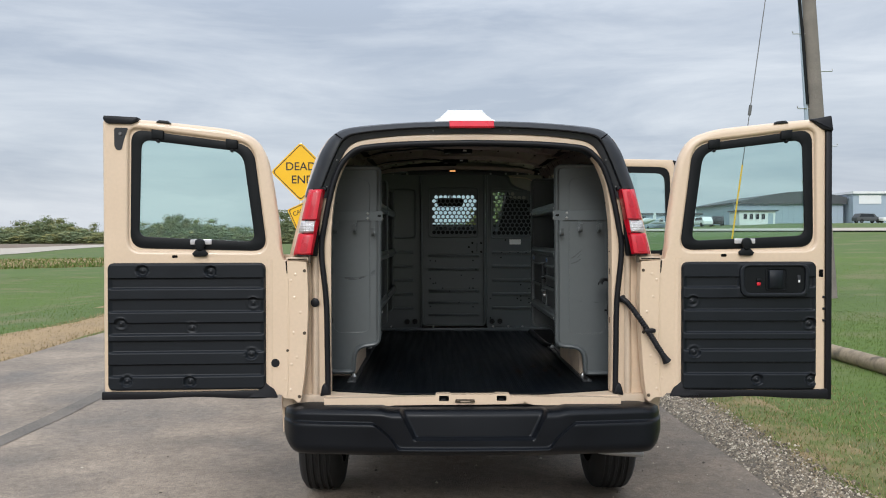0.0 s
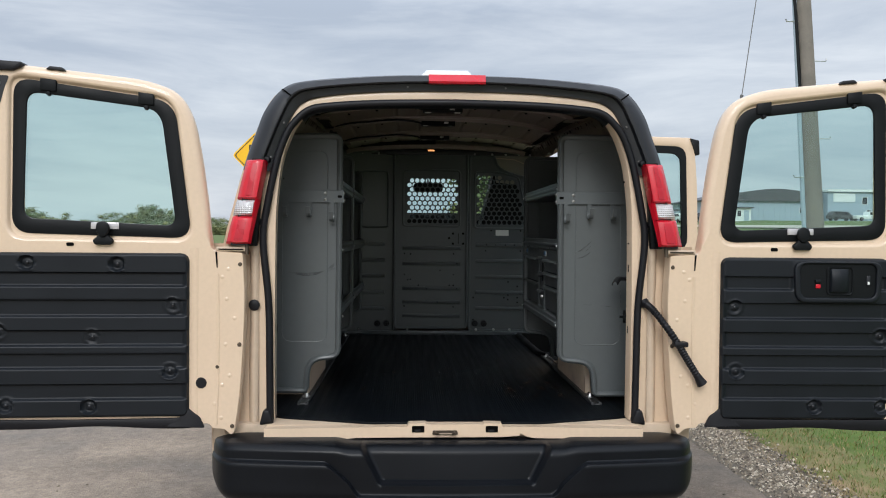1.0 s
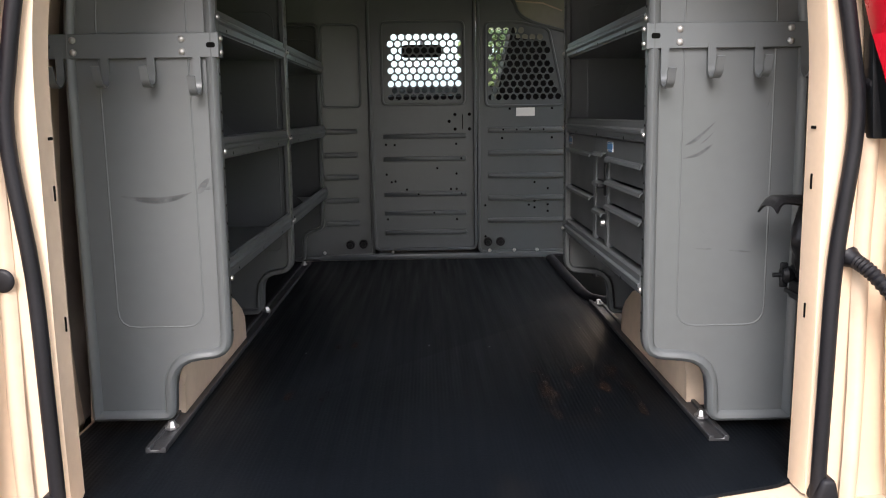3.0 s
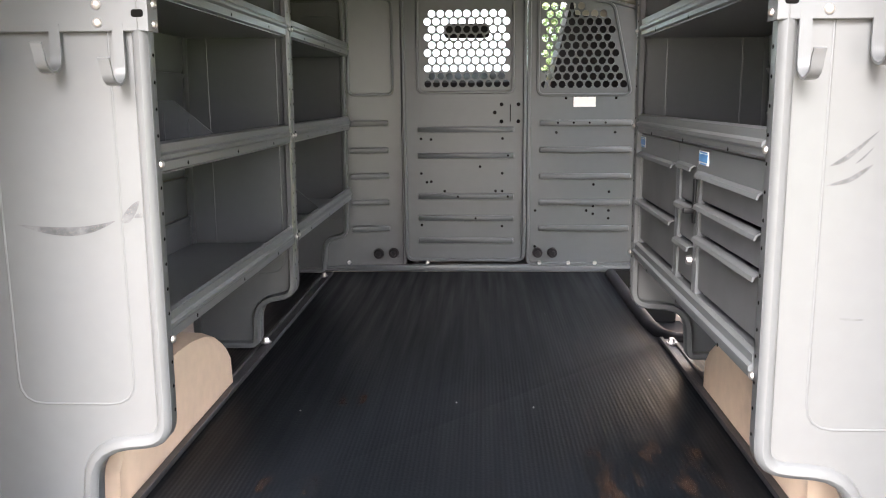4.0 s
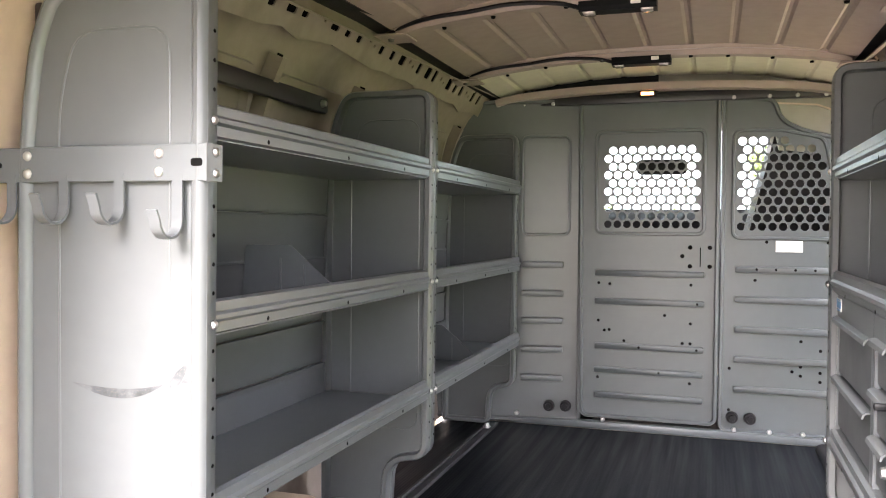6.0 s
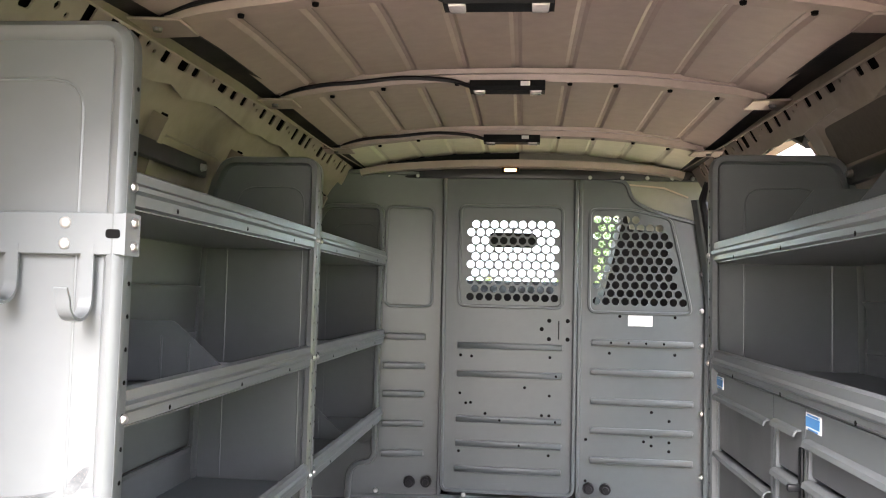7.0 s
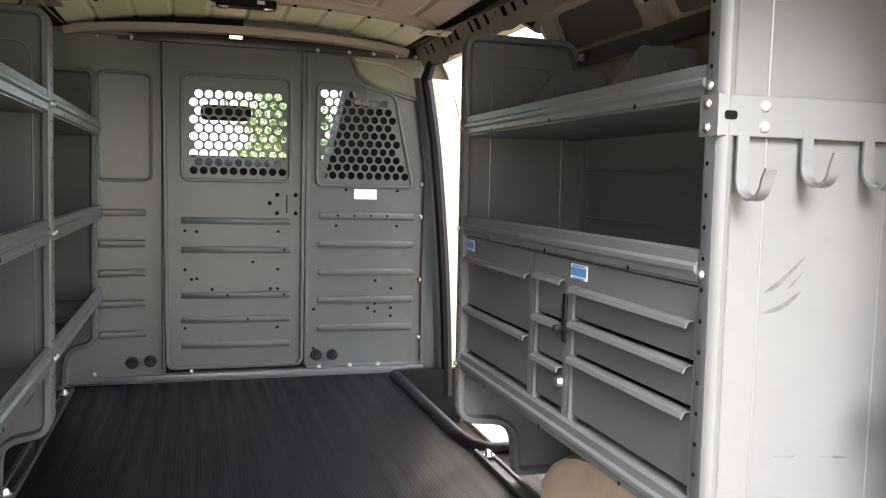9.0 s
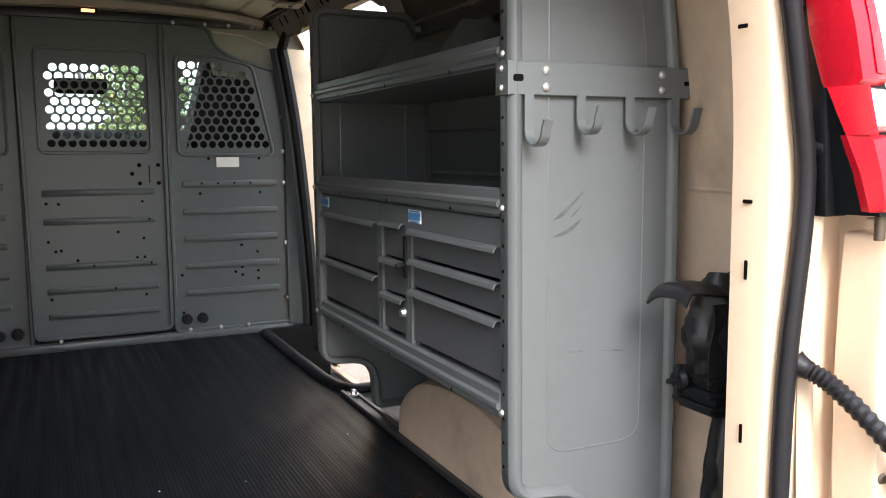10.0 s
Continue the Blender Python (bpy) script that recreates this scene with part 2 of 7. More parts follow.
BLADES = leafy("grass_blades", (0.066, 0.110, 0.013), (0.115, 0.172, 0.022), (0.24, 0.20, 0.07), 0.10)
STRAW = leafy("straw_blades", (0.19, 0.14, 0.06), (0.34, 0.25, 0.12), (0.45, 0.34, 0.19), 0.3)
FOLIAGE = leafy("foliage", (0.098, 0.130, 0.062), (0.170, 0.210, 0.100), (0.27, 0.26, 0.11), 0.14)


def mixed_species(m, tint, scale):
    """Whole crowns that lean to another hue."""
    t = m.node_tree
    b = t.nodes["Principled BSDF"]
    src = b.inputs["Base Color"].links[0].from_socket
    tc = t.nodes.new("ShaderNodeTexCoord")
    n = t.nodes.new("ShaderNodeTexNoise")
    n.inputs["Scale"].default_value = scale
    n.inputs["Detail"].default_value = 2.0
    r = t.nodes.new("ShaderNodeMapRange")
    r.inputs["From Min"].default_value, r.inputs["From Max"].default_value = 0.48, 0.62
    mx = t.nodes.new("ShaderNodeMix")
    mx.data_type = "RGBA"
    mx.blend_type = "MULTIPLY"
    mx.inputs["B"].default_value = (*tint, 1)
    t.links.new(tc.outputs["Object"], n.inputs["Vector"])
    t.links.new(n.outputs["Fac"], r.inputs["Value"])
    t.links.new(r.outputs["Result"], mx.inputs["Factor"])
    t.links.new(src, mx.inputs["A"])
    t.links.new(mx.outputs["Result"], b.inputs["Base Color"])


mixed_species(FOLIAGE, (1.30, 1.08, 0.80), 0.09)
# the wall's dusty beige, darkened for the dimmer light deep in the van
INNER = mat("shaded_dusty_inner_beige", (0.245, 0.203, 0.172), 0.5, 0, 0.14, 30, 0.05, 4.0, spots=((0.17, 0.14, 0.115), 5.0, 0.56, 0.72))
GRAVEL = leafy("gravel_stone", (0.050, 0.039, 0.028), (0.270, 0.222, 0.160), (0.62, 0.55, 0.44), 0.26)
# roof paint with the brightness of the lit front strip put into its colour
ROOF_PALE = mat("lit_roof_paint", (0.62, 0.60, 0.48), 0.42, 0, 0.1, 25, 0.05, 3.0)
# dark brown that stands for the shade inside the upper wall openings
RECESS = mat("recess_shade", (0.075, 0.062, 0.052), 0.7, 0, 0.2, 60, 0.08, 5.0)
PILLAR_DULL = mat("dull_pillar_paint", (0.27, 0.265, 0.215), 0.45, 0, 0.1, 25, 0.03, 3.0)
VINYL = mat("black_vinyl", (0.006, 0.006, 0.007), 0.40, 0, 0.2, 60, 0.1, 6.0, spec=0.3)
TAR = mat("tar_seam", (0.140, 0.120, 0.098), 0.85, 0, 0.45, 60, 0.4, 2.0)


def worn(name, colour, rough, scale, low, high, stretch=(1, 1, 1)):
    """A broken film of dirt: colour where the noise is high, nothing elsewhere."""
    m = mat(name, colour, rough, 0, 0.15, 80, 0.0, spec=0.12)
    t = m.node_tree
    out = t.nodes["Material Output"]
    b = t.nodes["Principled BSDF"]
    tc = [n for n in t.nodes if n.type == "TEX_COORD"][0]
    mp = t.nodes.new("ShaderNodeMapping")
    mp.inputs["Scale"].default_value = stretch
    n = t.nodes.new("ShaderNodeTexNoise")
    n.inputs["Scale"].default_value = scale
    n.inputs["Detail"].default_value = 8.0
    n.inputs["Roughness"].default_value = 0.65
    r = t.nodes.new("ShaderNodeMapRange")
    r.inputs["From Min"].default_value, r.inputs["From Max"].default_value = low, high
    t.links.new(tc.outputs["Object"], mp.inputs["Vector"])
    t.links.new(mp.outputs["Vector"], n.inputs["Vector"])
    t.links.new(n.outputs["Fac"], r.inputs["Value"])
    tr = t.nodes.new("ShaderNodeBsdfTransparent")
    mx = t.nodes.new("ShaderNodeMixShader")
    t.links.new(r.outputs["Result"], mx.inputs["Fac"])
    t.links.new(tr.outputs["BSDF"], mx.inputs[1])
    t.links.new(b.outputs["BSDF"], mx.inputs[2])
    t.links.new(mx.outputs["Shader"], out.inputs["Surface"])
    return m


SCUFF = worn("dark_scuff", (0.036, 0.037, 0.039), 0.6, 26.0, 0.36, 0.95)
RUST = worn("brown_floor_wear", (0.040, 0.023, 0.014), 0.6, 12.0, 0.54, 1.08, (1.5, 0.5, 1))
ZINC_DULL = mat("dull_zinc", (0.40, 0.40, 0.39), 0.5, 0.6, 0.1, 60, 0.05)
STEEL_DULL = mat("dull_grey_plastic", (0.12, 0.118, 0.115), 0.5, 0.2, 0.1, 60, 0.05)
BRONZE = mat("dull_bronze_steel", (0.11, 0.085, 0.062), 0.45, 0.7, 0.15, 80, 0.05)


def gridded_lens():
    m = mat("gridded_clear_lens", (0.60, 0.58, 0.58), 0.14, 0.2, 0.1, 120, 0.0, 8.0, coat=0.6)
    t = m.node_tree
    tc = [n for n in t.nodes if n.type == "TEX_COORD"][0]
    last = None
    for axis in ("X", "Z"):
        w = t.nodes.new("ShaderNodeTexWave")
        w.bands_direction = axis
        w.inputs["Scale"].default_value = 38.0
        t.links.new(tc.outputs["Object"], w.inputs["Vector"])
        bp = t.nodes.new("ShaderNodeBump")
        bp.inputs["Strength"].default_value = 0.45
        bp.inputs["Distance"].default_value = 0.004
        t.links.new(w.outputs["Fac"], bp.inputs["Height"])
        if last:
            t.links.new(last.outputs["Normal"], bp.inputs["Normal"])
        last = bp
    t.links.new(last.outputs["Normal"], t.nodes["Principled BSDF"].inputs["Normal"])
    return m


CLEAR_GRID = gridded_lens()
DASH = mat("dashboard_vinyl", (0.008, 0.008, 0.009), 0.85, 0, 0.2, 120, 0.05, 4.0, spec=0.1)


# ---- mesh helpers ----
VX = 0.18            # the van's centre line


def world_of(ob):
    m = ob.matrix_basis.copy()
    while ob.parent:
        ob = ob.parent
        m = ob.matrix_basis @ m
    return m


def part(name, bm, material, parent=None, label="", local=False, smooth=40, at=None):
    """Link a bmesh as one mesh object; its points are in world metres, or in the parent's own space when local."""
    me = bpy.data.meshes.new(name)
    bmesh.ops.recalc_face_normals(bm, faces=bm.faces)
    bm.to_mesh(me)
    bm.free()
    if smooth:
        for p in me.polygons:
            p.use_smooth = True
        me.set_sharp_from_angle(angle=radians(smooth))
    for m in (material if isinstance(material, (list, tuple)) else [material]):
        me.materials.append(m)
    ob = new(name, me)
    if parent is not None:
        ob.parent = parent
        if not local:
            me.transform(world_of(parent).inverted())
    if at is not None:
        ob.matrix_basis = at
    if label:
        tagged(ob, label)
    return ob


def empty(name, m, label="", category="", group="", kind=""):
    ob = new(name)
    ob.empty_display_size = 0.1
    ob.matrix_basis = m
    return tagged(ob, label, category, group, kind)


def thing(name, bm, material, label, category, group="", kind="", smooth=40, base=None):
    """A top-level mesh; its origin goes to base."""
    ob = part(name, bm, material, smooth=smooth)
    if base is not None:
        ob.data.transform(Matrix.Translation(base).inverted())
        ob.matrix_basis = Matrix.Translation(base)
    return tagged(ob, label, category, group, kind)


def soften(bm, width, segments=2, angle=30):
    es = [e for e in bm.edges if len(e.link_faces) == 2 and e.calc_face_angle(0) > radians(angle)]
    if es and width:
        bmesh.ops.bevel(bm, geom=es, offset=width, segments=segments, affect="EDGES", profile=0.5)
    return bm


def box(x0, x1, y0, y1, z0, z1, r=0.0, seg=2, bm=None):
    b = bmesh.new()
    bmesh.ops.create_cube(b, size=1.0, matrix=Matrix.Translation(((x0 + x1) / 2, (y0 + y1) / 2, (z0 + z1) / 2)) @ Matrix.Diagonal((abs(x1 - x0), abs(y1 - y0), abs(z1 - z0), 1)))
    if r:
        soften(b, r, seg)
    return join(bm, b)


def join(bm, b):
    if bm is None:
        return b
    me = bpy.data.meshes.new("tmp")
    b.to_mesh(me)
    b.free()
    bm.from_mesh(me)
    bpy.data.meshes.remove(me)
    return bm


AXES = {"x": lambda a, b, d: (d, a, b), "y": lambda a, b, d: (a, d, b), "z": lambda a, b, d: (a, b, d)}


def plate(outer, d0, d1, axis="y", holes=(), r=0.0, bm=None):
    """A flat plate with an outline (and holes) in the plane across the axis, from d0 to d1 along it."""
    b = bmesh.new()
    put = AXES[axis]
    edges = []
    for loop in (outer, *holes):
        vs = [b.verts.new(put(p[0], p[1], d0)) for p in loop]
        edges += [b.edges.new((vs[i], vs[(i + 1) % len(vs)])) for i in range(len(vs))]
    if holes:
        bmesh.ops.triangle_fill(b, use_beauty=True, use_dissolve=False, edges=edges)
    else:
        b.faces.new(list(b.verts))
    if abs(d1 - d0) > 1e-6:
        ext = bmesh.ops.extrude_face_region(b, geom=list(b.faces))
        step = Vector(put(0, 0, d1 - d0))
        for v in ext["geom"]:
            if isinstance(v, bmesh.types.BMVert):
                v.co += step
        bmesh.ops.recalc_face_normals(b, faces=b.faces)
        if r:
            soften(b, r, 2, 50)
    return join(bm, b)


def rounded(points, r, n=4):
    """An outline with its corners rounded; r one number or one a corner."""
    out = []
    k = len(points)
    for i in range(k):
        p0, p, p1 = Vector(points[i - 1]), Vector(points[i]), Vector(points[(i + 1) % k])
        rr = r[i] if isinstance(r, (list, tuple)) else r
        a, c = p0 - p, p1 - p
        rr = min(rr, a.length * 0.49, c.length * 0.49)
        if rr < 1e-5:
            out.append(tuple(p))
            continue
        s, e = p + a.normalized() * rr, p + c.normalized() * rr
        for j in range(n + 1):
            q = j / n
            out.append(tuple((1 - q) ** 2 * s + 2 * q * (1 - q) * p + q * q * e))
    return out


def rect(a0, a1, b0, b1, r=0.0, n=4):
    pts = [(a0, b0), (a1, b0), (a1, b1), (a0, b1)]
    return rounded(pts, r, n) if r else pts


def circle(a, b, r, n=8, turn=0.0):
    return [(a + r * math.cos(turn + 2 * math.pi * i / n), b + r * math.sin(turn + 2 * math.pi * i / n)) for i in range(n)]


def sweep(points, profile, closed=False, bm=None, up=(0, 0, 1)):
    """A profile of (side, up) pairs carried along a line of points."""
    b = bmesh.new()
    pts = [Vector(p) for p in points]
    k = len(pts)
    rings = []
    for i, p in enumerate(pts):
        if closed:
            d = pts[(i + 1) % k] - pts[i - 1]
        else:
            d = pts[min(i + 1, k - 1)] - pts[max(i - 1, 0)]
        d.normalize()
        side = d.cross(Vector(up))
        if side.length < 1e-4:
            side = d.cross(Vector((0, 1, 0.01)))
        side.normalize()
        top = side.cross(d)
        rings.append([b.verts.new(p + side * s + top * u) for s, u in profile])
    n = len(profile)
    for i in range(k if closed else k - 1):
        r0, r1 = rings[i], rings[(i + 1) % k]
        for j in range(n):
            b.faces.new((r0[j], r0[(j + 1) % n], r1[(j + 1) % n], r1[j]))
    if not closed:
        b.faces.new(rings[0])
        b.faces.new(rings[-1][::-1])
    return join(bm, b)


def tube(points, r, n=8, closed=False, bm=None, up=(0, 0, 1)):
    return sweep(points, circle(0, 0, r, n), closed, bm, up)


def cone(p0, p1, r0, r1, n=12, bm=None):
    b = bmesh.new()
    d = Vector(p1) - Vector(p0)
    m = Matrix.Translation((Vector(p0) + Vector(p1)) / 2) @ d.to_track_quat("Z", "Y").to_matrix().to_4x4()
    bmesh.ops.create_cone(b, cap_ends=True, segments=n, radius1=r0, radius2=r1, depth=d.length, matrix=m)
    return join(bm, b)


def loft(rings, closed=False, caps=False, bm=None):
    """Faces between rows of points of equal length."""
    b = bmesh.new()
    vs = [[b.verts.new(p) for p in ring] for ring in rings]
    n = len(rings[0])
    for i in range(len(vs) - 1):
        for j in range(n if closed else n - 1):
            b.faces.new((vs[i][j], vs[i][(j + 1) % n], vs[i + 1][(j + 1) % n], vs[i + 1][j]))
    if caps:
        b.faces.new(vs[0])
        b.faces.new(vs[-1][::-1])
    return join(bm, b)


def lathe(profile, centre, axis="x", n=24, bm=None):
    """A profile of (along, radius) turned round an axis through centre."""
    rings = []
    for i in range(n):
        a = 2 * math.pi * i / n
        ring = []
        for d, r in profile:
            c, s = r * math.cos(a), r * math.sin(a)
            v = {"x": (d, c, s), "y": (c, d, s), "z": (c, s, d)}[axis]
            ring.append((centre[0] + v[0], centre[1] + v[1], centre[2] + v[2]))
        rings.append(ring)
    rings.append(rings[0])
    b = loft(rings)
    bmesh.ops.remove_doubles(b, verts=b.verts, dist=1e-5)
    return join(bm, b)


def spline(keys, n=4):
    """A smooth line through key points (Catmull-Rom)."""
    k = [Vector(p) for p in keys]
    out = []
    for i in range(len(k) - 1):
        p0, p1, p2, p3 = k[max(i - 1, 0)], k[i], k[i + 1], k[min(i + 2, len(k) - 1)]
        for j in range(n):
            t = j / n
            out.append(0.5 * ((2 * p1) + (p2 - p0) * t + (2 * p0 - 5 * p1 + 4 * p2 - p3) * t * t + (3 * p1 - p0 - 3 * p2 + p3) * t ** 3))
    out.append(k[-1])
    return [tuple(p) for p in out]


def both(half):
    """A half outline from the low right side up to the middle, made whole: right to left."""
    return list(half) + [(-p[0], *p[1:]) for p in reversed(half[:-1])]


def solid(bm, thickness):
    """Give an open sheet a thickness."""
    bmesh.ops.recalc_face_normals(bm, faces=bm.faces)
    bmesh.ops.solidify(bm, geom=list(bm.faces), thickness=thickness)
    return bm


# ---- ground ----
def ground_z(x, y):
    s = min(1, max(0, (x - 3) / 17))
    s = s * s * (3 - 2 * s)
    far = min(max(0, y - 20), 400)
    z = -0.03 + 0.035 * min(max(0, x - 3), 60) + 0.017 * far * s
    l = min(1, max(0, (-x - 7) / 6))
    return z - 0.45 * l * l * (3 - 2 * l)


def axis_steps(lo, hi, fine_lo, fine_hi, fine):
    out = [fine_lo + fine * i for i in range(int((fine_hi - fine_lo) / fine) + 1)]
    s, v = fine, out[-1]
    while v < hi:
        s *= 1.25
        v += s
        out.append(v)
    s, v = fine, out[0]
    while v > lo:
        s *= 1.25
        v -= s
        out.insert(0, v)
    return out


xs = axis_steps(-2500, 2500, -24, 30, 1.0)
ys = axis_steps(-600, 3000, -6, 40, 1.0)
bm = loft([[(x, y, ground_z(x, y) - 0.03) for x in xs] for y in ys])
ground = tagged(part("ground", bm, GRASS_GROUND), "short green mown grass field with dry patches", "ground", kind="structure")

ROAD_L, ROAD_R = -5.6, 2.12
rx = [ROAD_L, ROAD_L + 0.07] + [ROAD_L + (ROAD_R - ROAD_L) * i / 14 for i in range(1, 14)] + [ROAD_R - 0.07, ROAD_R]
ry = [-12 + 0.8 * i for i in range(151)]
rows_ = []
for y in ry:
    row = []
    for i, x in enumerate(rx):
        wob = (noise.noise((x * 0.4, y * 0.6, 0.0)) * 0.10) if i in (0, 1, 15, 16) else 0
        row.append((x + wob, y, -0.03 - (0.05 if i in (0, 16) else 0)))
    rows_.append(row)
road = tagged(part("road", loft(rows_), ASPHALT), "worn grey asphalt road with patches and tar seams", "road", kind="structure")
bm = loft([[(-3.34 + w + 0.03 * noise.noise((y * 0.9, w, 4.0)), y, -0.026) for w in (-0.09, 0.09)] for y in np.arange(-6, 40, 0.7)])
tagged(part("tar_seam", bm, TAR), "dark tar seam along the asphalt", "road", kind="structure")

# ---- cargo van: shell ----
V = lambda u, y, z: (VX + u, y, z)
van = empty("cargo_van", Matrix.Translation((VX, 5.9, -0.03)), "beige cargo van with black rear trim, all cargo doors open", "van")

REAR = 4.292
# half sections of the body, outside and inside, at the rear corner and amidships
OUT_REAR = spline([(0.985, 0.50), (0.995, 0.8), (0.985, 1.1), (0.965, 1.3), (0.945, 1.44), (0.905, 1.60), (0.858, 1.77), (0.785, 1.97), (0.72, 2.06), (0.60, 2.10), (0.30, 2.125), (0, 2.13)], 3)
OUT_MID = spline([(0.985, 0.50), (0.995, 0.8), (0.995, 1.1), (0.985, 1.3), (0.975, 1.44), (0.955, 1.60), (0.93, 1.77), (0.875, 1.97), (0.80, 2.09), (0.66, 2.14), (0.33, 2.195), (0, 2.205)], 3)
INN_REAR = spline([(0.90, 0.72), (0.905, 0.9), (0.90, 1.1), (0.885, 1.3), (0.865, 1.44), (0.82, 1.60), (0.775, 1.77), (0.71, 1.94), (0.66, 2.03), (0.57, 2.07), (0.30, 2.095), (0, 2.10)], 3)
INN_MID = spline([(0.91, 0.72), (0.925, 0.9), (0.925, 1.1), (0.92, 1.3), (0.912, 1.44), (0.90, 1.60), (0.88, 1.77), (0.83, 1.93), (0.755, 2.05), (0.63, 2.115), (0.3, 2.175), (0, 2.185)], 3)
SIDE_TOP = 24      # index of the roof rail in these sections


def ease(a):
    a = min(1, max(0, a))
    return a * a * (3 - 2 * a)


def section(rear, mid, y):
    q, r = ease((y - 4.36) / 0.45), ease((y - 4.36) / 1.3)
    return [(a[0] + (b_[0] - a[0]) * q, a[1] + (b_[1] - a[1]) * r) for a, b_ in zip(rear, mid)]


def raised(y, z):
    """The roof's crown rises from its rear edge."""
    return z + 0.075 * ease((y - 4.36) / 1.3) * min(1, max(0, (z - 1.7) / 0.33))


def wall_strip(pair, i0, i1, y0, y1, sign=1, yn=14):
    rows_ = []
    for k in range(yn + 1):
        y = y0 + (y1 - y0) * (k / yn) ** 1.5
        rows_.append([V(sign * u, y, z) for u, z in section(*pair, y)[i0:i1 + 1]])
    return rows_


OUT, INN = (OUT_REAR, OUT_MID), (INN_REAR, INN_MID)
# left side (driver): whole from the rear corner to the cab door
DOOR0, DOOR1 = 5.98, 7.08      # side opening
part("left_body_side", solid(loft(wall_strip(OUT, 0, SIDE_TOP, REAR + 0.07, 7.3, -1)), -0.012), PAINT, van)
# one beige wall in two tones: shade painted in forward, lit tone by the rear
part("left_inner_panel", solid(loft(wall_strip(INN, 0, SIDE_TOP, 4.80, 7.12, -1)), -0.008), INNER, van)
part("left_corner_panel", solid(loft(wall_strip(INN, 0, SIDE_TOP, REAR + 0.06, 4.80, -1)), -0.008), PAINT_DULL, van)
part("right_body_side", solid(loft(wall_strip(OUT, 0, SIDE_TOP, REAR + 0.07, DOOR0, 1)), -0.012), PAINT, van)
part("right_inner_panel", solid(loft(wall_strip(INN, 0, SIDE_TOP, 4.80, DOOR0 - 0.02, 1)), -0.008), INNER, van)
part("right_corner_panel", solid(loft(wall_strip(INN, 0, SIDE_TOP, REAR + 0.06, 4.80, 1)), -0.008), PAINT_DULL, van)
for sg in (-1, 1):
    crease = [min(section(*INN, y), key=lambda p: abs(p[1] - 1.455)) for y in (4.37, 4.45, 4.55, 4.65)]
    part("panel_crease", tube([V(sg * (p[0] - 0.001), y, 1.455) for p, y in zip(crease, (4.37, 4.45, 4.55, 4.65))], 0.005, 6), PAINT_DULL, van)
# header over the side opening and its posts
i_top = min(range(SIDE_TOP), key=lambda i: abs(OUT_MID[i][1] - 2.085))
part("side_opening_header", solid(loft(wall_strip(OUT, i_top, SIDE_TOP, DOOR0, 7.3, 1, 3)), -0.012), PAINT, van)
part("side_opening_soffit", solid(loft([[V(OUT_MID[i_top][0] - 0.004, y, OUT_MID[i_top][1]), V(0.755, y, 2.088)] for y in (DOOR0 - 0.02, 6.5, 7.12)]), 0.006), PAINT_DULL, van)
ring = [(OUT_MID[i], INN_MID[i]) for i in range(0, i_top + 1)]
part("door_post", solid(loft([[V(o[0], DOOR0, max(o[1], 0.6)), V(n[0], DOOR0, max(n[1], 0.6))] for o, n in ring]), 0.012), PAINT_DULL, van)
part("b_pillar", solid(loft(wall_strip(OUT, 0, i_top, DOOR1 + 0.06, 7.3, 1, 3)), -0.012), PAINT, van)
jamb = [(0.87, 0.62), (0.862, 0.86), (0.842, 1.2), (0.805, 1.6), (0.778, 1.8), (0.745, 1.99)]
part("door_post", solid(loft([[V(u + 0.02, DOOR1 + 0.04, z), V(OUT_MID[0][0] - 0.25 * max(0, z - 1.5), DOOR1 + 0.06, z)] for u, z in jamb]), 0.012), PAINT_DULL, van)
part("pillar_trim", solid(loft([[V(0.76, DOOR1 + 0.06, z), V(u - 0.045, DOOR1 + 0.05, z), V(u - 0.03, DOOR1 + 0.02, z), V(u, DOOR1 + 0.015, z)] for u, z in jamb]), 0.006), GREY, van)
seal_pts = [V(u, DOOR1 + 0.005, z) for u, z in spline(jamb, 3)]
seal_pts += [V(0.755, DOOR1 - 0.06, 2.05), V(0.79, 6.8, 2.078), V(0.79, 6.4, 2.082), V(0.795, DOOR0 + 0.16, 2.08), V(0.81, DOOR0 + 0.05, 2.03)]
part("side_door_seal", tube(seal_pts, 0.024, 8, up=(0, 1, 0)), RUBBER, van)

# roof skin over the whole van
rows_ = []
for y in (REAR + 0.03, REAR + 0.06, 4.5, 4.6, 4.7, 4.8, 5.0, 5.2, 5.4, 5.7, 6.0, 7.0, 7.8, 8.2):
    drop = 0.02 if y < REAR + 0.05 else (0.05 if y > 8.1 else 0.0)
    rows_.append([V(u, y, z - drop) for u, z in both(section(*OUT, y)[SIDE_TOP:])])
part("roof", solid(loft(rows_), 0.012), PAINT, van)


def lining_z(u):
    return 2.112 - 0.050 * (abs(u) / 0.57) ** 2.6


us_ = [-0.652]
for k in range(-4, 5):
    c = k * 0.138
    us_ += [c - 0.015, c - 0.006, c + 0.006, c + 0.015]
us_.append(0.652)


def lining(y_list, material, label=""):
    rows_ = []
    for y in y_list:
        rows_.append([V(u, y, raised(y, lining_z(u)) + (0.006 if i % 4 in (2, 3) and 0 < i < len(us_) - 1 else 0.0)) for i, u in enumerate(us_)])
    part("roof_lining", solid(loft(rows_), 0.004), material, van, label, smooth=20)


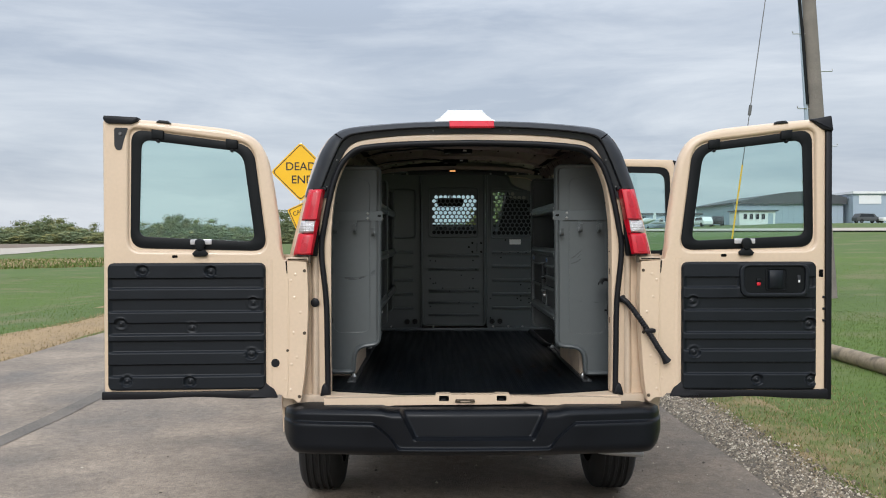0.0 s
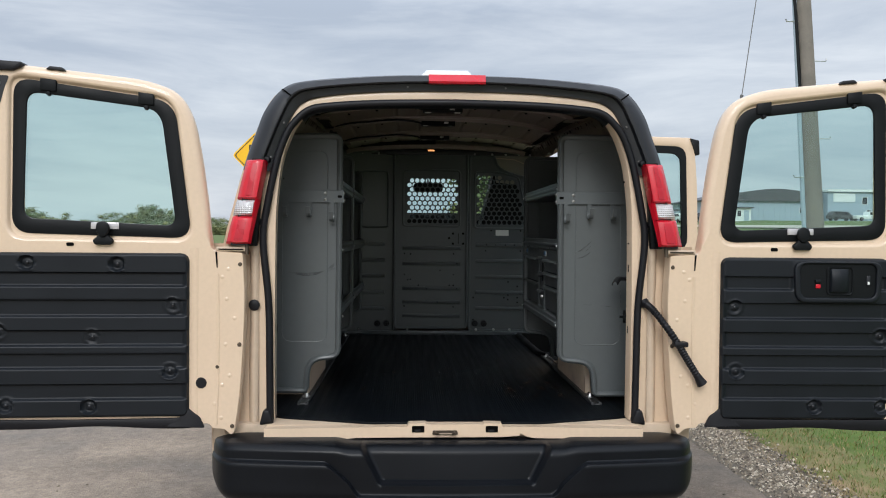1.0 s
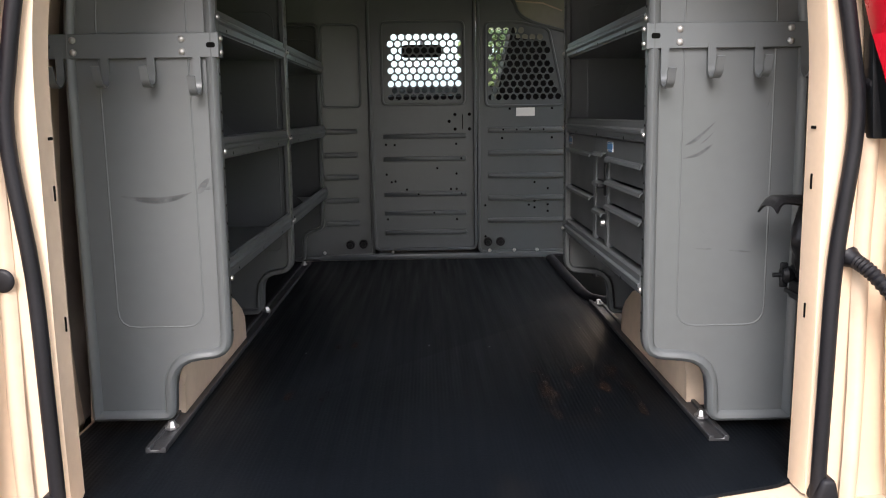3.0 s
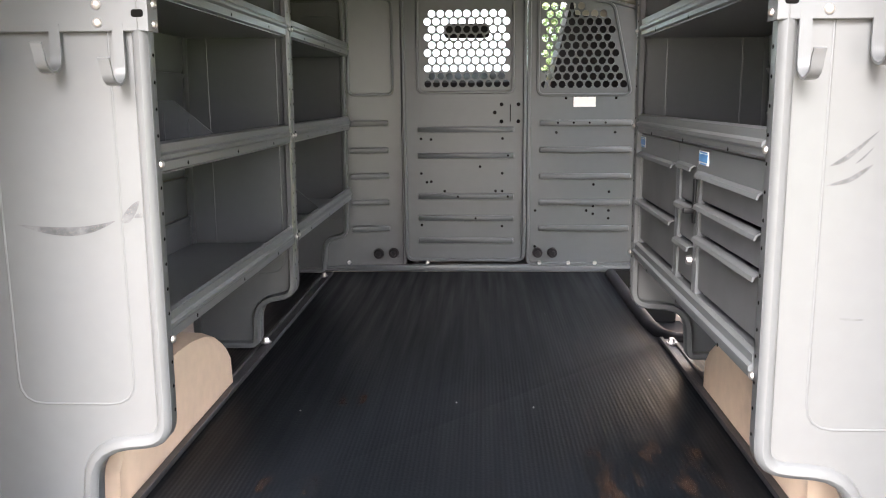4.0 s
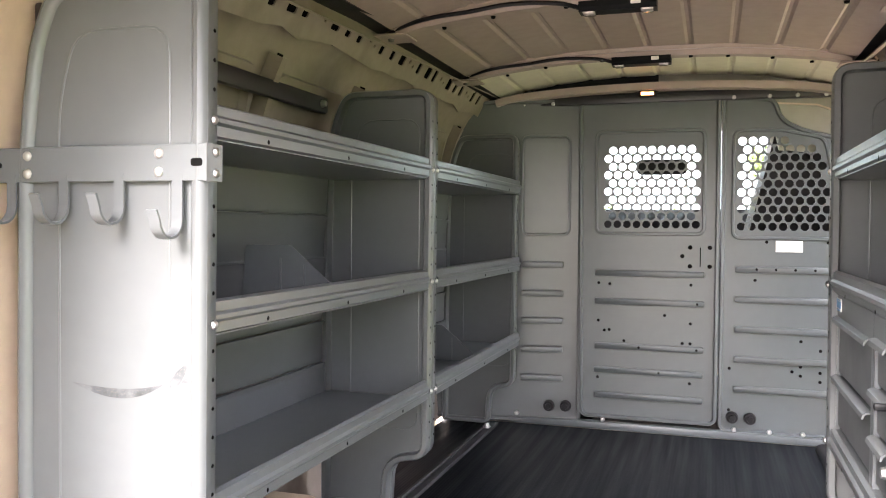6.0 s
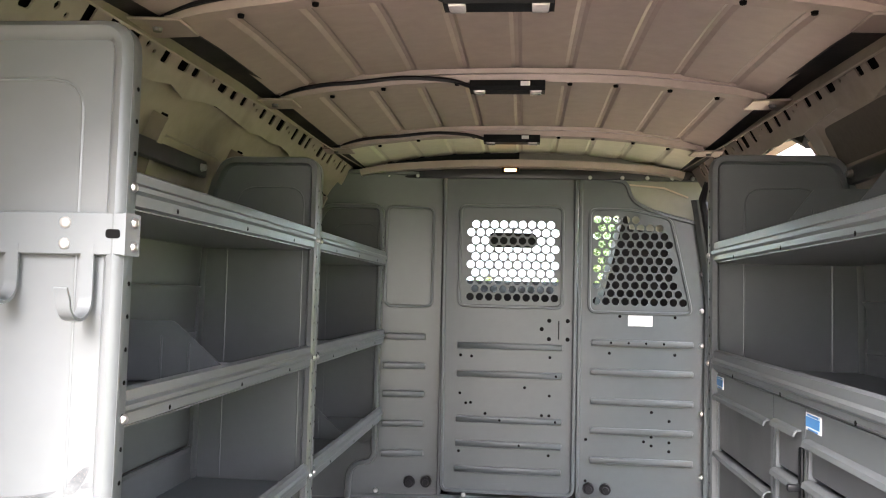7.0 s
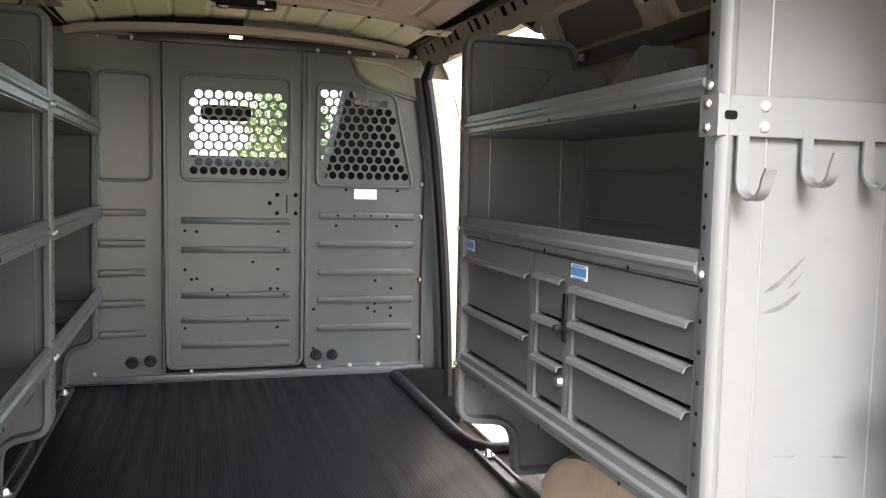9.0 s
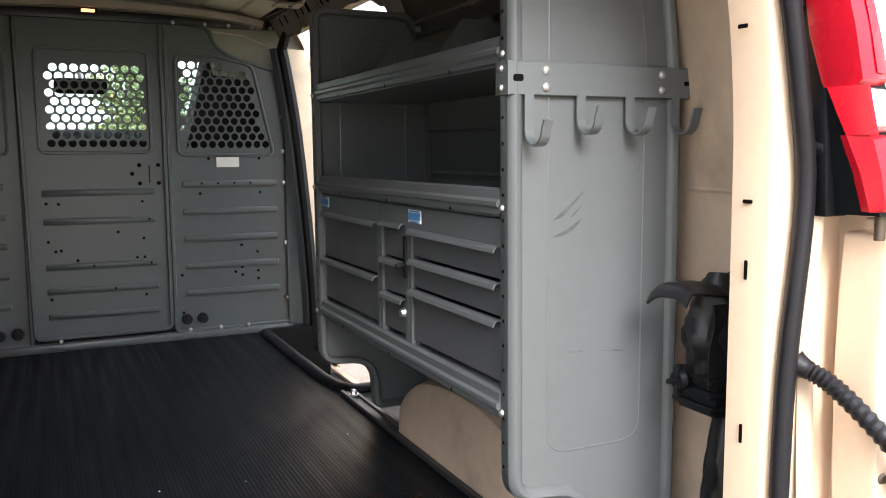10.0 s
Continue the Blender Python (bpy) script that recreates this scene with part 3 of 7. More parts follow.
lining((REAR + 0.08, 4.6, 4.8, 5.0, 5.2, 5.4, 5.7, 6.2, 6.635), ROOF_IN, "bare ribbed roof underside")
# paler colour stands in for light reaching the roof from windscreen and side door
lining((6.635, 7.15), ROOF_PALE, "roof panel before the header, paler for the light on it")
for s in (-1, 1):
    part("roof_edge_foam", solid(loft([[V(s * 0.642, y, raised(y, 2.052)), V(s * 0.700, y, raised(y, 2.044))] for y in (REAR + 0.12, 4.8, 5.2, 5.7, 7.12)]), 0.012), RUBBER, van)

def inset_loop(loop, d):
    """The outline moved inwards by d, or outwards where d is below nought."""
    cx = sum(p[0] for p in loop) / len(loop)
    cz = sum(p[1] for p in loop) / len(loop)
    hx, hz = max(abs(p[0] - cx) for p in loop), max(abs(p[1] - cz) for p in loop)
    return [(cx + (p[0] - cx) * (1 - d / hx), cz + (p[1] - cz) * (1 - d / hz)) for p in loop]


# roof bows with hat section
for y in (5.14, 5.875, 6.625):
    line = [V(u, y, raised(y, z) - 0.018) for u, z in both(spline([(0.64, 2.05), (0.57, 2.072), (0.30, 2.102), (0, 2.109)], 3))]
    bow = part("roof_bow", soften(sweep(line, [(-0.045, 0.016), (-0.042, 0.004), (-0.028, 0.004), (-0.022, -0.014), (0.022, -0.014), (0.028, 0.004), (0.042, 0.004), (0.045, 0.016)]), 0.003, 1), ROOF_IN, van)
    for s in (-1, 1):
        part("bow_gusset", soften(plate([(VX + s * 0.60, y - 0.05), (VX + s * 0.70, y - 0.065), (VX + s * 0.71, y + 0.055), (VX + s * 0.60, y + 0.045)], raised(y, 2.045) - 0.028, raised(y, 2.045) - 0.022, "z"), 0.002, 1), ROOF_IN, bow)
        part("gusset_bolt", lathe([(-0.008, 0.0), (-0.007, 0.008), (0.0, 0.010)], V(s * 0.66, y - 0.01, raised(y, 2.045) - 0.028), "z", 8), STEEL_DULL, bow)
    for u in (-0.5, -0.36, -0.16, 0.14, 0.26, 0.40, 0.52):
        part("bow_hole", lathe([(-0.002, 0.0), (-0.002, 0.006), (0.004, 0.007)], V(u, y - 0.012, raised(y, lining_z(u)) - 0.040), "z", 8), DARKHOLE, bow)
line = [V(u, 7.10, z) for u, z in both(spline([(0.66, 2.075), (0.57, 2.095), (0.30, 2.115), (0, 2.122)], 3))]
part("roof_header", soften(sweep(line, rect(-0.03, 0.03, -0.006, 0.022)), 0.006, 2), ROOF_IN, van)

# upper side rails, with punched slots
for s in (-1, 1):
    holes = []
    y = REAR + 0.35
    k = 0
    while y < 7.0:
        wide = 0.03 if k % 3 else 0.045
        if k % 4 != 3:
            holes.append(rect(y, y + wide, 0.036, 0.088, 0.004, 1))
        else:
            holes.append(circle(y, 0.06, 0.008, 6))
            holes.append(circle(y + 0.035, 0.05, 0.006, 6))
        y += 0.075 if k % 2 else 0.085
        k += 1
    edge = [(REAR + 0.1 + k * 0.09, -0.010 * (0.5 + 0.5 * math.sin(k * 2.1)) - (0.015 if k % 5 == 2 else 0)) for k in range(31)]
    b = plate(edge + [(7.12, 0.0), (7.12, 0.105), (REAR + 0.1, 0.105)], 0, 0.004, "x", holes)
    box(0, 0.004 * 9, REAR + 0.1, 7.12, 0.103, 0.107, bm=b)
    # lean the rail against the roof edge
    m = Matrix.Translation(V(s * 0.746, 0, 2.038)) @ Matrix.Rotation(s * radians(-30), 4, "Y")
    b.transform(m if s < 0 else m @ Matrix.Diagonal((-1, 1, 1, 1)))
    for v in b.verts:
        v.co.z -= 0.10 * (1 - ease((v.co.y - 4.36) / 1.3))
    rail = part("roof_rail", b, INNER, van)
    # sheet put behind the slots, its near-black colour in place of their shade
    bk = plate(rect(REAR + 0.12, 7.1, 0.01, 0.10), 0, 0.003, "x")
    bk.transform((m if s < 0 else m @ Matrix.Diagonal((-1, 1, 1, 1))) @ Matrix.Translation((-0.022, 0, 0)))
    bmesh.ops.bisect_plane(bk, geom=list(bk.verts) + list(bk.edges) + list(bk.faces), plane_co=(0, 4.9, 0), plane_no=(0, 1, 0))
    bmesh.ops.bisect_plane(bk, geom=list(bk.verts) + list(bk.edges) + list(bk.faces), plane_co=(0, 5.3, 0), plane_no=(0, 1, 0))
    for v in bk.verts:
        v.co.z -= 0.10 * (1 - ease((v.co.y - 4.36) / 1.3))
    part("rail_slot_shade", bk, DARKHOLE, rail)
    # side struts of the inner panel
    for y in ((4.9, 5.45, 5.95, 6.45, 6.95) if s < 0 else (4.9, 5.36)):
        line = [V(s * (u - 0.012), y, z) for u, z in [p for p in section(*INN, y) if 1.3 < p[1] < 2.0]]
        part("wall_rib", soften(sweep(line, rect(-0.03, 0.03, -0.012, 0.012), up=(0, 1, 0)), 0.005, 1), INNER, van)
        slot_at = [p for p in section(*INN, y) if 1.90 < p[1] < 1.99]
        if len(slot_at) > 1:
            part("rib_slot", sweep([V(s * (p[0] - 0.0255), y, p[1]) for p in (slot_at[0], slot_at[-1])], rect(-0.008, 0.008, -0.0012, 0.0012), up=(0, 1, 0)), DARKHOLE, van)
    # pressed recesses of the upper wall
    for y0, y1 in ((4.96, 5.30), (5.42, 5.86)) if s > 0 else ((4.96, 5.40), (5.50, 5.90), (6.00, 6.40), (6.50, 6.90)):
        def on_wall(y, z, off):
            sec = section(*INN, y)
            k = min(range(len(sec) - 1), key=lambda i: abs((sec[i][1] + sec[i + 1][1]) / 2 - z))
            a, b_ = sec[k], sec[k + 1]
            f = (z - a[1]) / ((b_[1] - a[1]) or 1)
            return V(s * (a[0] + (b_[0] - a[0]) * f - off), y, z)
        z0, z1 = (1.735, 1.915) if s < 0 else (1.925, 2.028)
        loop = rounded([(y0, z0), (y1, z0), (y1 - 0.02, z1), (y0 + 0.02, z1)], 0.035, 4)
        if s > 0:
            # no opening is cut; the plate's dark colour stands in for its unlit depth
            part("recess_shade_plate", loft([[on_wall(y0 + (y1 - y0) * k / 6, z0 + (z1 - z0) * j / 3, 0.003) for j in range(4)] for k in range(7)]), RECESS, van, "dark plate standing in for the unlit wall opening")
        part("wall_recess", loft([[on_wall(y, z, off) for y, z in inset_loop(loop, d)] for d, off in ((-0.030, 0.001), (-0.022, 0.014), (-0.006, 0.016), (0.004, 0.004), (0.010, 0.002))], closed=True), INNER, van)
    wr = part("waist_rail", soften(box(VX + s * 0.795, VX + s * 0.818, REAR + 0.42, 5.74, 1.868, 1.912), 0.006), BLACK_PAINT, van)
    part("rail_bolt", lathe([(-s * 0.014, 0.0), (-s * 0.012, 0.008), (0.0, 0.011)], (VX + s * 0.795, 5.70, 1.89), "x", 8), STEEL, wr)

# floor pan, sills and step well
pan = [(-0.9, REAR - 0.03), (0.9, REAR - 0.03), (0.9, DOOR0 + 0.04), (0.64, DOOR0 + 0.06), (0.64, 7.2), (-0.9, 7.2)]
part("floor_pan", soften(plate([(VX + a, b_) for a, b_ in pan], 0.60, 0.712, "z"), 0.006), PAINT_DULL, van)
part("step_riser", box(VX + 0.625, VX + 0.66, DOOR0 + 0.06, 7.1, 0.50, 0.711), BLACK, van)
part("side_step", soften(box(VX + 0.64, VX + 0.97, DOOR0 + 0.02, 7.10, 0.46, 0.50), 0.01), BLACK, van)
part("step_front", box(VX + 0.64, VX + 0.93, 7.07, 7.11, 0.46, 0.74), BLACK, van)
part("chassis", soften(box(VX - 0.55, VX + 0.55, 4.6, 9.5, 0.36, 0.59), 0.03), BLACK, van)

# wheel housings inside
for s in (-1, 1):
    rings = []
    for q in range(13):
        a = math.pi * q / 12
        yy, zz = 5.19 - 0.375 * math.cos(a), 0.70 + 0.245 * math.sin(a) ** 0.55
        rings.append([V(s * 0.90, yy, zz), V(s * 0.70, yy, zz), V(s * 0.665, yy, zz - 0.012), V(s * 0.655, yy, zz - 0.05 * math.sin(a)), V(s * 0.655, yy, 0.70)])
    part("wheel_housing", loft(rings), PAINT_DULL, van)

# ---- rear end ----
O = [(0.985, 0.66), (0.985, 0.95), (0.980, 1.2), (0.945, 1.44), (0.907, 1.60), (0.862, 1.77), (0.820, 1.89), (0.782, 1.985), (0.715, 2.068), (0.61, 2.103), (0.30, 2.128), (0, 2.134)]
B = [(0.84, 0.66), (0.84, 0.95), (0.835, 1.2), (0.808, 1.42), (0.790, 1.60), (0.748, 1.76), (0.716, 1.86), (0.680, 1.94), (0.632, 2.008), (0.54, 2.040), (0.30, 2.062), (0, 2.068)]
S = [(0.753, 0.66), (0.757, 0.95), (0.764, 1.2), (0.796, 1.46), (0.774, 1.60), (0.737, 1.76), (0.704, 1.86), (0.664, 1.94), (0.613, 1.996), (0.53, 2.015), (0.30, 2.030), (0, 2.036)]
A = [(0.733, 0.72), (0.735, 0.95), (0.735, 1.2), (0.734, 1.44), (0.730, 1.60), (0.711, 1.76), (0.682, 1.86), (0.646, 1.932), (0.598, 1.982), (0.512, 2.000), (0.30, 2.014), (0, 2.020)]
R = [(0.86, 0.66), (0.86, 0.95), (0.856, 1.2), (0.838, 1.42), (0.818, 1.60), (0.786, 1.76), (0.750, 1.86), (0.712, 1.95), (0.662, 2.036), (0.57, 2.068), (0.30, 2.092), (0, 2.100)]
o, bb, sl, ap, rg = [both(spline(k, 5)) for k in (O, B, S, A, R)]
n = len(o)
part("rear_frame", loft([[V(p[0] * 0.998, REAR + 0.06, p[1]) for p in o], [V(p[0] * 0.97, REAR + 0.02, p[1] - 0.004) for p in o], [V(p[0], REAR + 0.005, p[1]) for p in bb], [V(p[0], REAR, p[1]) for p in sl],
                         [V(p[0], REAR + 0.005, p[1]) for p in ap], [V(p[0] - 0.003, REAR + 0.012, p[1] - 0.002) for p in ap], [V(p[0] - 0.004, REAR + 0.078, p[1] - 0.002) for p in ap], [V(p[0] * 1.05, REAR + 0.085, p[1] + 0.01) for p in ap]]), PAINT, van)
# black cover over the upper corners and the roof edge
i0 = min(range(n // 2), key=lambda i: abs(o[i][1] - 1.74))
cut = slice(i0, n - i0)
rows_ = [[V(p[0] * 1.012, REAR + 0.15, p[1] + 0.006) for p in o[cut]], [V(p[0] * 1.004, REAR + 0.05, p[1] + 0.004) for p in o[cut]], [V(p[0] * 0.988, REAR + 0.002, p[1]) for p in o[cut]],
         [V(p[0] * 0.955, REAR - 0.026, p[1] - 0.008) for p in o[cut]], [V(p[0] * 1.006, REAR - 0.040, p[1] + 0.003) for p in rg[cut]], [V(p[0] * 0.998, REAR - 0.038, p[1] - 0.001) for p in rg[cut]], [V(p[0] * 0.992, REAR - 0.012, p[1] - 0.003) for p in rg[cut]],
         [V(p[0] * 1.004, REAR - 0.008, p[1] + 0.001) for p in bb[cut]], [V(p[0] * 0.998, REAR - 0.006, p[1]) for p in bb[cut]], [V(p[0] * 0.996, REAR + 0.004, p[1] - 0.002) for p in bb[cut]]]
part("rear_cover", loft(rows_), BLACK_PAINT, van, "black painted rear corner and roof edge")
# the joint between corner and roof cover, and small clips in the channel
for s in (-1, 1):
    part("cover_joint", tube([V(s * 0.668, REAR - 0.0395, 2.036), V(s * 0.690, REAR - 0.034, 2.052), V(s * 0.700, REAR - 0.026, 2.060), V(s * 0.708, REAR - 0.006, 2.064)], 0.003, 6), DARKHOLE, van)
    for u, z in ((0.752, 1.79), (0.700, 1.93), (0.20, 2.082)):
        part("cover_clip", lathe([(-0.006, 0.0), (-0.005, 0.004), (0.0, 0.0055)], V(s * u, REAR - 0.008, z), "y", 8), STEEL_DULL, van)
# hinge pillars below the lamps: hollow beige jambs
for s in (-1, 1):
    prof = spline([(0.80, REAR - 0.002), (0.815, REAR - 0.012), (0.832, REAR + 0.004), (0.846, REAR + 0.055), (0.882, REAR + 0.058), (0.90, REAR + 0.012), (0.93, REAR - 0.02), (0.985, REAR + 0.02)], 3)
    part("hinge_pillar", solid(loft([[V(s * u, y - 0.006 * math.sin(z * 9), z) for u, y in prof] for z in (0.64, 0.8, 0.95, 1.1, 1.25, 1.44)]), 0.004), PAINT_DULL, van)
    s < 0 and part("pillar_plug", lathe([(-0.005, 0.0), (-0.005, 0.016), (-0.003, 0.021), (0.0, 0.023)], V(s * 0.815, REAR - 0.014, 1.19), "y", 20), RUBBER, van)
    for z in (1.53, 1.78):
        part("bumper_stop", lathe([(-0.024, 0.0), (-0.022, 0.010), (-0.010, 0.013), (0.0, 0.016)], V(s * (0.803 if z < 1.6 else 0.765), REAR - 0.008, z), "y", 12), RUBBER, van)
# the seal round the opening
line = []
for p, q in zip(sl, ap):
    k = 0.75 - 0.80 * ease((q[1] - 1.88) / 0.12)
    line.append(V(p[0] * k + q[0] * (1 - k), REAR - 0.015, p[1] * k + q[1] * (1 - k)))
part("rear_opening_seal", sweep(line, [(x * 0.0148, y * 0.015) for x, y in circle(0, 0, 1, 10)], up=(0, 1, 0)), RUBBER, van, "black rubber weather seal")
head = [p for p in ap if p[1] > 1.955]
part("header_trim", solid(loft([[V(p[0] * 0.995, REAR + dy, p[1] - dz) for p in head] for dy, dz in ((-0.004, 0.002), (0.010, 0.010), (0.050, 0.013), (0.088, 0.009), (0.098, 0.000))]), 0.003), TRIM, van, "black plastic header trim over the rear opening")
for s in (-1, 1):
    part("seal_foot", soften(plate([(VX + s * 0.732, 0.716), (VX + s * 0.790, 0.704), (VX + s * 0.774, 0.768), (VX + s * 0.748, 0.768)], REAR - 0.04, REAR + 0.01, "y"), 0.010, 3), RUBBER, van)
for s in (-1, 1):
    for u, z, w, h in ((0.7075, 1.708, 0.018, 0.006), (0.7285, 1.451, 0.018, 0.006), (0.7295, 1.347, 0.005, 0.03), (0.7305, 1.09, 0.005, 0.03)):
        part("flange_slot", plate(rounded(rect(REAR + 0.045 - w / 2, REAR + 0.045 + w / 2, z - h / 2, z + h / 2), 0.002, 2), VX + s * (u - 0.0012), VX + s * (u + 0.001), "x"), DARKHOLE, van)
# sill, striker and clips
sill = spline([(-0.757, 0.655), (-0.45, 0.652), (-0.40, 0.672), (0.2, 0.676), (0.26, 0.69), (0.31, 0.672), (0.50, 0.668), (0.54, 0.65), (0.757, 0.652)], 3)
top = [(0.757, 0.707), (0.3, 0.7155), (0.192, 0.7165), (0.186, 0.729), (0.118, 0.731), (0.112, 0.726), (-0.112, 0.726), (-0.118, 0.731), (-0.186, 0.729), (-0.192, 0.7165), (-0.3, 0.7155), (-0.757, 0.707)]
pockets = [rounded(rect(VX + u - 0.025, VX + u + 0.025, 0.692, 0.720), 0.004, 2) for u in (-0.147, 0.147)]
part("rear_sill", plate([(VX + a, b_) for a, b_ in sill + top], REAR - 0.11, REAR - 0.062, "y", holes=pockets), PAINT, van)
part("sill_ledge", box(VX - 0.757, VX + 0.757, REAR - 0.060, REAR + 0.02, 0.660, 0.7105, 0.004), PAINT, van)
part("striker", tube([V(-0.078, REAR - 0.112, 0.694), V(-0.074, REAR - 0.140, 0.697), V(-0.064, REAR - 0.150, 0.698), V(-0.016, REAR - 0.150, 0.698), V(-0.006, REAR - 0.140, 0.697), V(-0.002, REAR - 0.112, 0.694)], 0.006, 8), BRONZE, van, "dull bronze door striker loop")
part("striker_plate", soften(plate(rounded([(VX - 0.092, 0.687), (VX - 0.066, 0.685), (VX - 0.062, 0.693), (VX - 0.018, 0.693), (VX - 0.014, 0.685), (VX + 0.012, 0.687), (VX + 0.008, 0.703), (VX - 0.088, 0.703)], 0.004, 2), REAR - 0.117, REAR - 0.1105, "y"), 0.001, 1), BRONZE, van)
for u in (-0.147, 0.147):
    part("sill_clip", box(VX + u - 0.030, VX + u + 0.030, REAR - 0.098, REAR - 0.064, 0.688, 0.7225, 0.003), DARKHOLE, van)
    part("clip_tongue", box(VX + u - 0.014, VX + u + 0.010, REAR - 0.107, REAR - 0.097, 0.695, 0.703, 0.002), RUBBER, van)

# ---- step bumper ----
def smooth_step(a, b, x):
    return ease((x - a) / (b - a))


def bumper_face(u, z, hi, lo):
    """How far back the face lies: a proud lower band, a step along its top, a trapezoid recess in the middle."""
    a = abs(u)
    end = max(0, (a - 0.83) / 0.13)
    y = REAR - 0.30 + 0.08 * a * a + 0.12 * end ** 3
    y += 0.026 * smooth_step(step_of(a) - 0.004, step_of(a) + 0.010, z)
    y += (1 - smooth_step(0.280, 0.302, a)) * smooth_step(0.528, 0.540, z) * (0.045 + 0.10 * max(0, z - 0.535))
    y += 0.028 * max(0, 1 - (hi - z) / 0.028) ** 2 + 0.045 * max(0, 1 - (z - lo) / 0.05) ** 2
    return y


def step_of(a):
    return 0.486 + 0.124 * smooth_step(0.360, 0.465, a)


half_us = [0.0, 0.10, 0.2, 0.25, 0.27, 0.278, 0.284, 0.290, 0.296, 0.302, 0.31, 0.33, 0.345] + [0.356 + 0.0075 * k for k in range(16)] + [0.49, 0.52, 0.6, 0.7, 0.78, 0.83, 0.85, 0.87, 0.89, 0.905, 0.92, 0.93, 0.94, 0.948, 0.954, 0.958, 0.960]
rows_ = []
for u in [-a for a in reversed(half_us[1:])] + half_us:
    a = abs(u)
    end = max(0, (a - 0.83) / 0.13)
    dip = 0.010 * (1 - smooth_step(0.34, 0.40, a))
    hi, lo = 0.676 - dip - 0.022 * end * end, 0.452 + 0.055 * end ** 3
    st = step_of(a)
    marks = [(hi, 14), (max(0.540, st + 0.022), 4), (max(0.528, st + 0.015), 3), (st + 0.010, 6), (st - 0.004, 12), (lo, 0)]
    zs_ = [z0 + (z1 - z0) * j / k for (z0, k), (z1, _) in zip(marks[:-1], marks[1:]) for j in range(k)] + [lo]
    w = min(1, max(0, (a - 0.2) / 0.06)) * min(1, max(0, (0.78 - a) / 0.33))
    slant = lambda z: u + math.copysign(0.52 * w * min(0.14, max(0, z - 0.535)), u)
    rows_.append([V(slant(hi), REAR - 0.02, hi)] + [V(slant(z), min(REAR - 0.03, bumper_face(u, z, hi, lo)), z) for z in zs_] + [V(u, REAR - 0.02, lo)])
part("rear_bumper", loft(rows_, closed=True, caps=True), BUMPER, van, "black plastic step bumper", smooth=50)
pipe = [V(u, y, z) for u, y, z in spline([(0.30, 5.0, 0.46), (0.50, 4.66, 0.42), (0.66, 4.50, 0.37), (0.80, 4.455, 0.357), (0.935, 4.44, 0.354)], 4)]
part("tailpipe", solid(tube(pipe, 0.019, 12), 0.002), ZINC_DULL, van, "dull grey steel tailpipe")

# ---- tail lamps ----
def lamp_edge(z):
    """Inner and outer edge of the lamp and how far its face stands out, at a height."""
    q = (z - 1.44) / 0.335
    return 0.818 - 0.054 * q, 0.920 - 0.073 * q, REAR - 0.122 + 0.044 * q


def side_depth(z):
    """Where the red of the lamp's inner side ends and its black housing begins."""
    f_ = lamp_edge(z)[2] + 0.026
    return f_ + (REAR - 0.016 - f_) * ease((z - 1.46) / 0.28)


